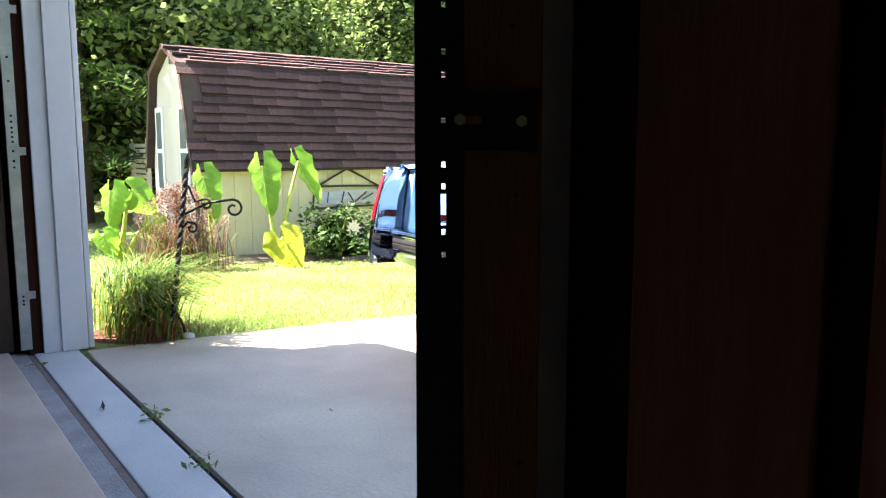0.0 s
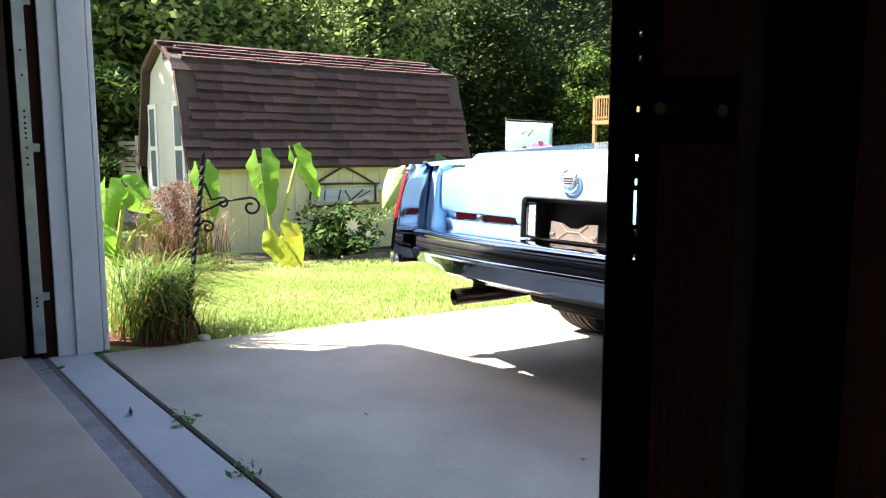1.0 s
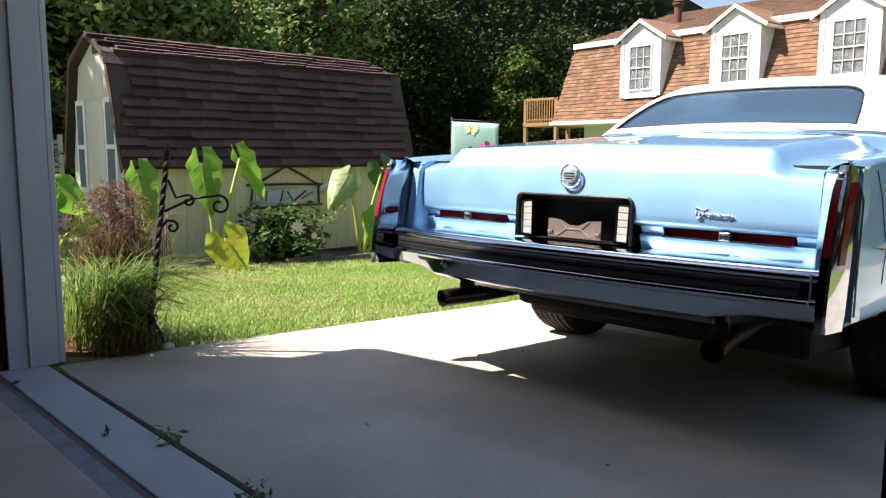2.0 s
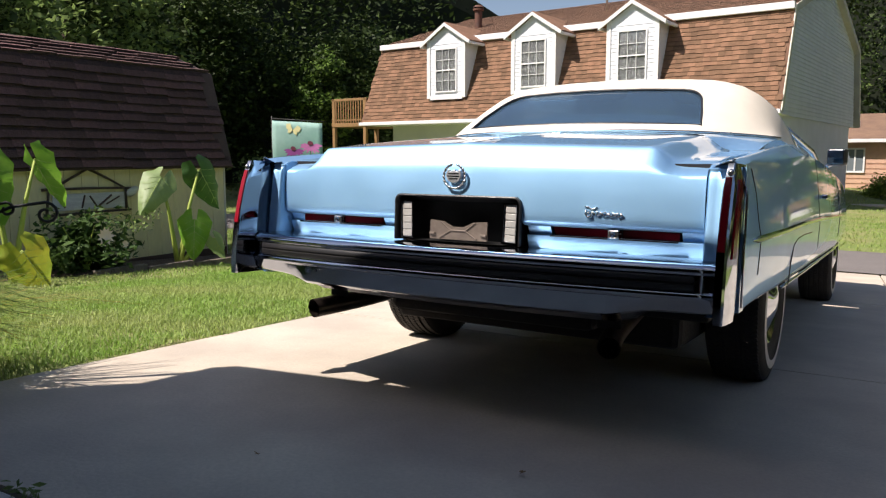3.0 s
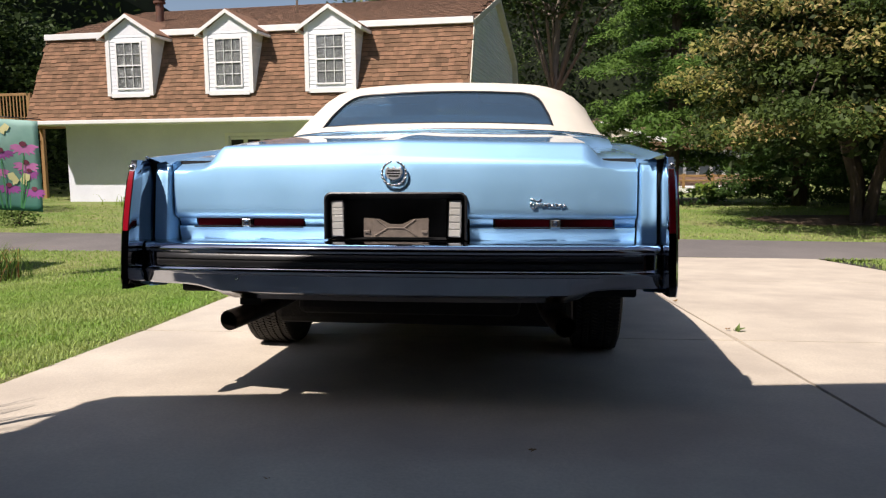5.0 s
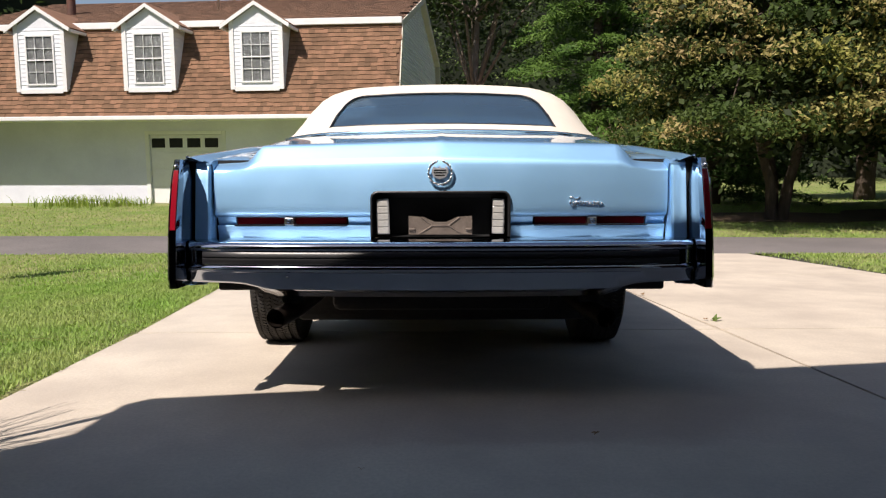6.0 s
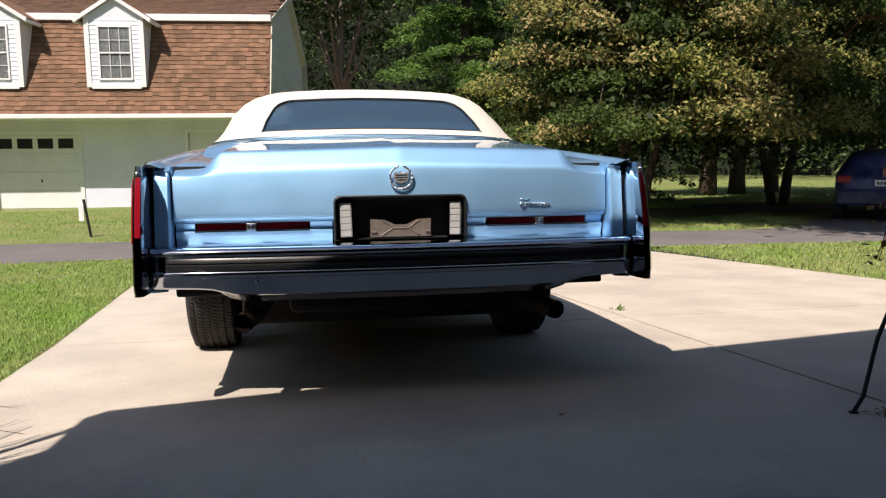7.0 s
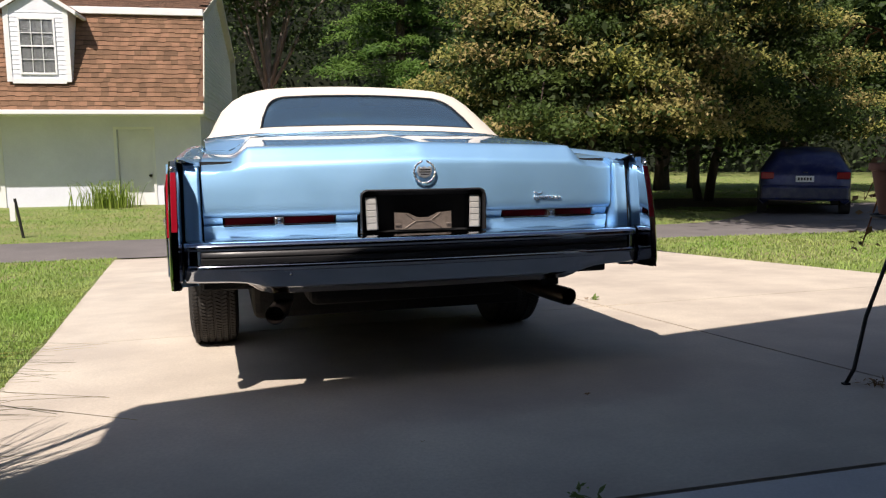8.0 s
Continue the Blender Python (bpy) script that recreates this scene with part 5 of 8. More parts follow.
    while z < 5.85:
        def yspan(zz):
            if zz < zb - 0.1:
                k = (zz - za) / (zb - za)
                return ya + 0.30 + k * (yb - ya - 0.22)
            k = (zz - zb + 0.1) / (zc - zb)
            return yb + 0.08 + k * (yc - yb)
        yl, yt = yspan(z), yspan(z + 0.11)
        vs = [bm.verts.new(p) for p in ((xg + 0.032, yl, z), (xg + 0.032, yB - yl, z), (xg + 0.002, yB - yt, z + 0.11), (xg + 0.002, yt, z + 0.11), (xg, yl, z), (xg, yB - yl, z))]
        bm.faces.new(vs[:4])
        bm.faces.new((vs[0], vs[4], vs[5], vs[1]))
        z += 0.11
    part("siding", bm, M["siding"], ob)
    rake = [(ya - 0.01, za - 0.05), (yb - 0.02, zb - 0.02), (yc, zc + 0.01), (yc, zc - 0.16), (yb + 0.12, zb - 0.16), (ya + 0.16, za - 0.05)]
    part("rake_board", prismed(rake, "x", rx1 + 0.002, rx1 + 0.03), M["house_trim"], ob)
    rake2 = [(yB - y, z) for y, z in rake]
    part("rake_board", prismed(rake2, "x", rx1 + 0.002, rx1 + 0.03), M["house_trim"], ob)
    part("rake_soffit", prismed([(yB - ya, za - 0.07), (yB - yb, zb - 0.11), (yc, zc - 0.13), (yc, zc - 0.17), (yB - yb - 0.05, zb - 0.15), (yB - ya - 0.06, za - 0.07)], "x", rx1 - 0.2, rx1), M["house_trim"], ob)
    # shingles
    rs = part("roof_edge", boxed(rx0, rx1, ya - 0.003, ya + 0.012, za - 0.005, za + 0.012), M["house_deck"], ob)
    up = Vector((0, yb - ya, zb - za))
    nrm = Vector((0, -(zb - za), yb - ya))
    shingle_field(rs, (rx0, ya, za + 0.01), (1, 0, 0), up, nrm, rx1 - rx0, up.length - 0.05, 0.175, 0.125, M["house_shingle"], 300, 0.024, 11, M["house_shingle_far"], 0.05)
    up = Vector((0, yc - yb, zc - zb))
    nrm = Vector((0, -(zc - zb), yc - yb))
    shingle_field(rs, (rx0 + 0.13, yb, zb + 0.05), (1, 0, 0), up, nrm, rx1 - rx0 - 0.13, up.length, 0.24, 0.14, M["house_shingle"], 0, 0.012, 12, M["house_shingle_far"])
    # dormers
    for cx in (-11.35, -8.31, -5.37):
        dm = part("dormer", boxed(cx - 0.71, cx + 0.71, 17.28, 18.6, 2.62, 4.30), M["siding"], ob, "white sided dormer with a gable")
        for xa, xb, za_, zb_ in ((cx - 0.60, cx - 0.412, 2.68, 4.34), (cx + 0.412, cx + 0.60, 2.68, 4.34), (cx - 0.412, cx + 0.412, 4.11, 4.34)):
            siding_boards(dm, xa, xb, 17.278, za_, zb_)
        for xa, xb, za_, zb_ in ((cx - 0.72, cx - 0.60, 2.60, 4.40), (cx + 0.60, cx + 0.72, 2.60, 4.40), (cx - 0.60, cx + 0.60, 2.56, 2.68)):
            part("trim_board", boxed(xa, xb, 17.245, 17.277, za_, zb_, 0.004), M["white_paint"], dm)
        # side cheeks, lapped
        for s in (-1, 1):
            bm = bmesh.new()
            z = 2.68
            while z < 4.3:
                ye = 17.28 + 0.25 + (z - 2.6) * (yb - ya) / (zb - za) + 0.1
                xs = cx + s * 0.712
                vs = [bm.verts.new(p) for p in ((xs + s * 0.014, 17.28, z), (xs + s * 0.014, ye, z), (xs + s * 0.002, ye, z + 0.11), (xs + s * 0.002, 17.28, z + 0.11), (xs, 17.28, z), (xs, ye, z))]
                bm.faces.new(vs[:4])
                bm.faces.new((vs[0], vs[4], vs[5], vs[1]))
                z += 0.11
            part("cheek_siding", bm, M["siding"], dm)
        gab = [(cx - 0.72, 4.29), (cx + 0.72, 4.29), (cx, 4.77)]
        part("gable", prismed(gab, "y", 17.27, 19.2), M["siding"], dm)
        for s in (-1, 1):
            o = [(cx + s * 0.89, 4.22), (cx, 4.80), (cx, 4.88), (cx + s * 0.93, 4.28)]
            part("dormer_roof", prismed(o, "y", 17.19, 20.3), M["house_shingle"], dm)
            o = [(cx + s * 0.90, 4.17), (cx, 4.75), (cx, 4.85), (cx + s * 0.93, 4.26)]
            part("rake_trim", prismed(o, "y", 17.15, 17.188), M["white_paint"], dm)
            part("side_gutter", boxed(min(cx + s * 0.87, cx + s * 0.95), max(cx + s * 0.87, cx + s * 0.95), 17.19, 18.2, 4.16, 4.24, 0.01), M["white_paint"], dm)
        # sash window with six over six lights
        wx0, wx1, wz0, wz1 = cx - 0.366, cx + 0.366, 2.82, 4.06
        win = part("window", boxed(wx0, wx1, 17.268, 17.276, wz0, wz1), M["curtain"], dm, "six over six sash window with a pale curtain")
        for a, b, c, d in ((wx0 - 0.045, wx0, wz0 - 0.045, wz1 + 0.045), (wx1, wx1 + 0.045, wz0 - 0.045, wz1 + 0.045), (wx0, wx1, wz1, wz1 + 0.045), (wx0, wx1, wz0 - 0.045, wz0)):
            part("window_frame", boxed(a, b, 17.240, 17.262, c, d, 0.004), M["white_paint"], win)
        zm = (wz0 + wz1) / 2
        part("meeting_rail", boxed(wx0, wx1, 17.235, 17.25, zm - 0.018, zm + 0.018, 0.003), M["white_paint"], win)
        for k in (1, 2):
            xx = wx0 + (wx1 - wx0) * k / 3
            part("muntin", boxed(xx - 0.0065, xx + 0.0065, 17.236, 17.25, wz0, wz1), M["white_paint"], win)
        for q in (0.25, 0.75):
            zz = wz0 + (wz1 - wz0) * q
            part("muntin", boxed(wx0, wx1, 17.237, 17.249, zz - 0.0065, zz + 0.0065), M["white_paint"], win)
        pn = part("pane", boxed(wx0, wx1, 17.252, 17.256, wz0, wz1), M["clear_glass"], win)
        pn.visible_shadow = False
    # chimney pipe and antenna
    bm = bmesh.new()
    tube(bm, [(-12.1, 20.2, 4.7), (-12.1, 20.2, 5.75)], 0.13, 14)
    tube(bm, [(-12.1, 20.2, 5.72), (-12.1, 20.2, 5.78)], 0.19, 14)
    tube(bm, [(-12.1, 20.2, 5.82), (-12.1, 20.2, 5.90)], [0.19, 0.10], 14)
    part("flue", bm, M["rust"], ob, "rusty capped flue", smooth=40)
    bm = bmesh.new()
    tube(bm, [(-7.7, 20.8, 5.3), (-7.7, 20.8, 6.6)], 0.035, 8)
    part("vent_pipe", bm, M["galv"], ob, smooth=True)
    # deck at the far end
    dk = thing("wooden_deck", "raised wooden deck with a slatted rail", "deck", HOUSE_AT @ Matrix.Translation((-0.4, 0, 0)))
    part("floor", boxed(-15.95, -14.36, 17.4, 19.8, 1.82, 1.95, 0.01), M["deck_wood"], dk)
    for x, y in ((-15.88, 17.48), (-15.88, 19.7), (-14.45, 17.48)):
        part("post", boxed(x - 0.06, x + 0.06, y - 0.06, y + 0.06, -0.8, 2.78, 0.006), M["deck_wood"], dk)
    part("rail", boxed(-15.95, -14.36, 17.42, 17.5, 2.70, 2.78, 0.006), M["deck_wood"], dk)
    part("rail", boxed(-15.95, -14.36, 17.44, 17.48, 2.03, 2.08, 0.006), M["deck_wood"], dk)
    for k in range(13):
        x = -15.76 + k * 0.115
        part("baluster", boxed(x - 0.02, x + 0.02, 17.425, 17.44, 1.96, 2.72, 0.003), M["deck_wood"], dk)


M["block"] = stuff_mat("painted_block", (0.75, 0.76, 0.86), (0.68, 0.69, 0.79), 0.7, 1.2, 30, 0.10, 0.15, 0.004)
M["house_deck"] = stuff_mat("roof_deck", (0.20, 0.11, 0.07), (0.16, 0.09, 0.06), 0.95, 3, 40, 0.4, 0.3, 0.004)
M["house_trim"] = stuff_mat("cream_trim", (0.66, 0.62, 0.52), (0.58, 0.54, 0.45), 0.6, 3, 40, 0.15, 0.05, 0.002)
M["rust"] = stuff_mat("rusty_pipe", (0.16, 0.07, 0.045), (0.10, 0.06, 0.05), 0.7, 8, 60, 0.4, 0.3, 0.003, metal=0.3)
M["deck_wood"] = stuff_mat("deck_wood", (0.34, 0.20, 0.08), (0.26, 0.15, 0.06), 0.7, 4, 40, 0.3, 0.2, 0.003, stretch=(3, 3, 0.5))
M["clear_glass"] = plain_mat("clear_glass", (0.9, 0.93, 0.93), 0.02, 0.0, 1.0)
build_house()

# ---------------------------------------------------------------- leaves and trees
RNG = np.random.default_rng(7)


def leaf_mesh(name, centres, size, mat, parent=None, label="", aspect=0.5, up_bias=0.6, kind="", fold=0.25, spread=0.35, sunward=(-0.30, -0.45, 0.84), droop=0.25):
    """Many small folded leaves, one quad each, round the given centres."""
    n = len(centres)
    c = np.asarray(centres, float)
    d = RNG.normal(size=(n, 3))
    d[:, 2] = d[:, 2] * 0.5 - droop
    d /= np.linalg.norm(d, axis=1, keepdims=True)
    nr = RNG.normal(size=(n, 3)) * spread * 2
    nr += up_bias * 2 * np.asarray(sunward)
    side = np.cross(d, nr)
    side /= np.linalg.norm(side, axis=1, keepdims=True) + 1e-9
    nrm = np.cross(side, d)
    L = size * RNG.uniform(0.6, 1.3, (n, 1))
    w = L * aspect * 0.5
    v = np.empty((n, 4, 3))
    v[:, 0] = c - d * L * 0.5
    v[:, 1] = c + side * w + nrm * w * fold
    v[:, 2] = c + d * L * 0.5
    v[:, 3] = c - side * w + nrm * w * fold
    me = bpy.data.meshes.new(name)
    me.vertices.add(n * 4)
    me.vertices.foreach_set("co", v.reshape(-1))
    me.loops.add(n * 4)
    me.loops.foreach_set("vertex_index", np.arange(n * 4, dtype=np.int32))
    me.polygons.add(n)
    me.polygons.foreach_set("loop_start", np.arange(0, n * 4, 4, dtype=np.int32))
    me.update(calc_edges=True)
    me.materials.append(mat)
    ob = new(name, me)
    if parent is not None:
        ob.parent = parent
    if label:
        ob["label"] = label
    if kind:
        ob["kind"] = kind
    return ob


def blades(name, roots, height, width, lean, mat, parent=None, label="", kind="", curl=0.5, segs=1, arc=(0.0, 2 * math.pi)):
    """Upright grass blades: a narrow strip that bends over, ending in a point."""
    n = len(roots)
    r = np.asarray(roots, float)
    a = RNG.uniform(arc[0], arc[1], n)
    dirv = np.stack([np.cos(a), np.sin(a), np.zeros(n)], 1)
    b = a + RNG.uniform(-0.6, 0.6, n) + np.pi / 2
    side = np.stack([np.cos(b), np.sin(b), np.zeros(n)], 1)
    H = np.asarray(height) * RNG.uniform(0.55, 1.2, n)
    out = np.asarray(lean) * RNG.uniform(0.2, 1.2, n) * H
    rows = []
    for k in range(segs + 1):
        u = k / (segs + 0.999) if segs == 1 else k / segs
        if segs == 1:
            u = (0.0, 0.55)[k]
        p = r + dirv * (out * u ** (1 + curl))[:, None] + np.array([0, 0, 1.0]) * (H * (u - curl * 0.55 * u ** 3))[:, None]
        wk = width * (1 - 0.75 * u)
        rows += [p - side * wk * 0.5, p + side * wk * 0.5]
    tip = r + dirv * out[:, None] + np.array([0, 0, 1.0]) * (H * (1 - curl * 0.55))[:, None]
    rows.append(tip)
    m = len(rows)
    v = np.stack(rows, 1)
    faces = []
    idx = np.arange(n, dtype=np.int32)[:, None] * m
    quads = [idx + np.array([2 * k, 2 * k + 1, 2 * k + 3, 2 * k + 2], np.int32) for k in range(segs)]
    tri = idx + np.array([2 * segs, 2 * segs + 1, 2 * segs + 2], np.int32)
    loops = np.concatenate([np.concatenate(quads, 1), tri], 1)
    per = 4 * segs + 3
    me = bpy.data.meshes.new(name)
    me.vertices.add(n * m)
    me.vertices.foreach_set("co", v.reshape(-1))
    me.loops.add(n * per)
    me.loops.foreach_set("vertex_index", loops.reshape(-1))
    me.polygons.add(n * (segs + 1))
    st = (np.arange(n, dtype=np.int32)[:, None] * per + np.array([4 * k for k in range(segs + 1)], np.int32)).reshape(-1)
    me.polygons.foreach_set("loop_start", st)
    me.update(calc_edges=True)
    me.materials.append(mat)
    ob = new(name, me)
    if parent is not None:
        ob.parent = parent
    if label:
        ob["label"] = label
    if kind:
        ob["kind"] = kind
    return ob


def leaf_mat(name, a, b, trans=0.35, island=0.3, rough=0.6):
    return stuff_mat(name, a, b, rough, 0.8, 12, 0.15, 0, 0, island=island, trans=trans, spec=0.22)


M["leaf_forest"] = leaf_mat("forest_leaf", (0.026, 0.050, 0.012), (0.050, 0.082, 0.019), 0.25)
# Pale counterpart of the forest leaf, with sunlight put into its green.
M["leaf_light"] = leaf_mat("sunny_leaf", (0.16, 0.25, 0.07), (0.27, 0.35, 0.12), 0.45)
M["leaf_vine"] = leaf_mat("vine_leaf", (0.10, 0.19, 0.035), (0.17, 0.27, 0.055), 0.4)
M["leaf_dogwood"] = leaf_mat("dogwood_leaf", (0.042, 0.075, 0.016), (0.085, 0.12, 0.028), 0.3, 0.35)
M["leaf_tip"] = leaf_mat("sunlit_yellowing_leaf", (0.26, 0.275, 0.065), (0.36, 0.27, 0.12), 0.35, 0.35)
# Darker copy of the dogwood leaf, with the crown's inner shade in its colour.
M["leaf_dogwood_shade"] = leaf_mat("dogwood_shade_leaf", (0.025, 0.04, 0.012), (0.045, 0.065, 0.018), 0.3)
M["leaf_dry"] = leaf_mat("browning_leaf", (0.30, 0.19, 0.09), (0.22, 0.13, 0.06), 0.3)
M["needle"] = leaf_mat("hemlock_needle", (0.055, 0.12, 0.02), (0.11, 0.19, 0.035), 0.3)
M["leaf_pine"] = leaf_mat("pine_needle", (0.045, 0.095, 0.025), (0.085, 0.15, 0.035), 0.35)
M["leaf_hedge"] = leaf_mat("hedge_leaf", (0.18, 0.28, 0.04), (0.28, 0.36, 0.07), 0.4)
M["backdrop"] = stuff_mat("woods_shade", (0.010, 0.016, 0.007), (0.018, 0.026, 0.010), 1.0, 0.25, 2.0, 0.5, 0.0, 0.0)


def clumped(centres, per, radius, flat=0.6):
    """Leaf places in soft clumps about the centres."""
    c = np.repeat(np.asarray(centres, float), per, axis=0)
    off = RNG.normal(size=c.shape) * radius * 0.5
    off[:, 2] *= flat
    return c + off


def make_tree(name, base, height, crown_r, crown_z, crown_h, label, n_clump=260, per=70, clump=0.55, leaf=0.13, mat=None, mat_in=None, bark=None, trunk_r=0.14, trunks=1, lean=0.5, seed=0, aspect=0.5, limbs=14, shell=0.55, flat=0.6, up=0.6, zmin=0.45):
    """A tapered trunk with limbs out to an uneven crown of leaf clumps."""
    rnd = random.Random(seed)
    bx, by = base
    bz = ground_z(bx, by) - 0.05
    ob = thing(name, label, "tree", Matrix.Translation((bx, by, bz)))
    rs = np.random.default_rng(seed + 100)
    # clump centres in an uneven ellipsoid, denser towards the outside
    d = rs.normal(size=(n_clump, 3))
    d /= np.linalg.norm(d, axis=1, keepdims=True)
    rad = (shell + (1 - shell) * rs.uniform(0, 1, n_clump)) ** 1.0
    lump = np.array([1 + 0.28 * noise.noise((v[0] * 1.7 + seed, v[1] * 1.7, v[2] * 1.7)) for v in d])
    c = d * (rad * lump)[:, None] * np.array([crown_r, crown_r, crown_h / 2]) + np.array([0, 0, crown_z])
    c = c[c[:, 2] > zmin + 0.5 * rs.uniform(size=len(c))]
    bm = bmesh.new()
    tops = []
    for t in range(trunks):
        a = 2 * math.pi * t / trunks + rnd.random()
        k = lean if trunks > 1 else 0.12
        pts = [(0.10 * math.cos(a) * (trunks > 1), 0.10 * math.sin(a) * (trunks > 1), -0.1)]
        for q in (0.12, 0.3, 0.55, 0.8):
            pts.append((math.cos(a) * k * q * crown_r * 0.7 + rnd.uniform(-0.06, 0.06), math.sin(a) * k * q * crown_r * 0.7 + rnd.uniform(-0.06, 0.06), q * height))
        tube(bm, pts, [trunk_r * 1.25, trunk_r, trunk_r * 0.8, trunk_r * 0.55, trunk_r * 0.25], 9)
        tops.append(pts)
    part("trunk", bm, bark or M["bark"], ob, smooth=True)
    for k in range(limbs):
        tp = tops[k % len(tops)]
        tgt = Vector(c[int(rs.integers(len(c)))])
        st = Vector(tp[rnd.choice((2, 3))]) if k % 3 else Vector(tp[3])
        mid = st.lerp(tgt, 0.5) + Vector((0, 0, 0.12 * (tgt - st).length))
        bm = bmesh.new()
        tube(bm, [st, mid, tgt], [trunk_r * 0.42, trunk_r * 0.25, trunk_r * 0.07], 6)
        part("limb", bm, bark or M["bark"], ob, smooth=True)
    P = clumped(c, per, clump, flat)
    leaf_mesh("crown", P, leaf, mat or M["leaf_forest"], ob, aspect=aspect, up_bias=up)
    # A darker leaf inside the crown paints the shade there.
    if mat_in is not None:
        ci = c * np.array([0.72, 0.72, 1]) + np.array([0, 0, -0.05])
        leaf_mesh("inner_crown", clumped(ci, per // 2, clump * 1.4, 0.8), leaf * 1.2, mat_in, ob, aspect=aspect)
    return ob


def make_conifer(name, base, height, spread, label, whorls=26, seed=0, low=0.4, mat=None, spray=0.16, per=46):
    """A straight trunk with drooping, feathery branches that grow shorter to the top."""
    rnd = random.Random(seed)
    bx, by = base
    bz = ground_z(bx, by) - 0.05
    ob = thing(name, label, "tree", Matrix.Translation((bx, by, bz)))
    bm = bmesh.new()
    tube(bm, [(0, 0, -0.1), (0.03, 0, height * 0.5), (0, 0.02, height)], [0.20, 0.13, 0.02], 9)
    part("trunk", bm, M["bark"], ob, smooth=True)
    pts = []
    for k in range(whorls):
        z = low + (height - low) * (k / whorls) ** 1.05
        reach = spread * (1 - (k / whorls)) ** 0.8 + 0.15
        for b in range(6):
            a = rnd.uniform(0, 2 * math.pi)
            ln = reach * rnd.uniform(0.65, 1.1)
            zb = z + rnd.uniform(-0.8, 0.8) * (height - low) / whorls * 1.6
            tip = Vector((math.cos(a) * ln, math.sin(a) * ln, zb - 0.16 * ln + 0.22 * ln * rnd.uniform(-0.3, 0.6)))
            st = Vector((0, 0, zb))
            if ln > 1.2 and b < 3:
                bm = bmesh.new()
                mid = st.lerp(tip, 0.5) + Vector((0, 0, 0.08 * ln))
                tube(bm, [st, mid, tip], [0.035, 0.02, 0.006], 5)
                part("branch", bm, M["bark"], ob)
            m = max(3, int(ln * 9))
            side = Vector((-math.sin(a), math.cos(a), 0))
            for q in range(m):
                u = (q + rnd.random()) / m
                if u < 0.15:
                    continue
                p = st.lerp(tip, u) + Vector((0, 0, 0.08 * ln * math.sin(u * math.pi)))
                half = 0.42 * ln * (1 - u * 0.75) * 0.6
                for j in range(per // 5):
                    w = rnd.uniform(-1, 1) * half
                    pts.append(p + side * w + Vector((0, 0, -0.22 * abs(w) + rnd.uniform(-0.12, 0.09))))
    leaf_mesh("crown", [tuple(p) for p in pts], spray, mat or M["needle"], ob, aspect=0.24, up_bias=0.9, spread=0.25)
    return ob


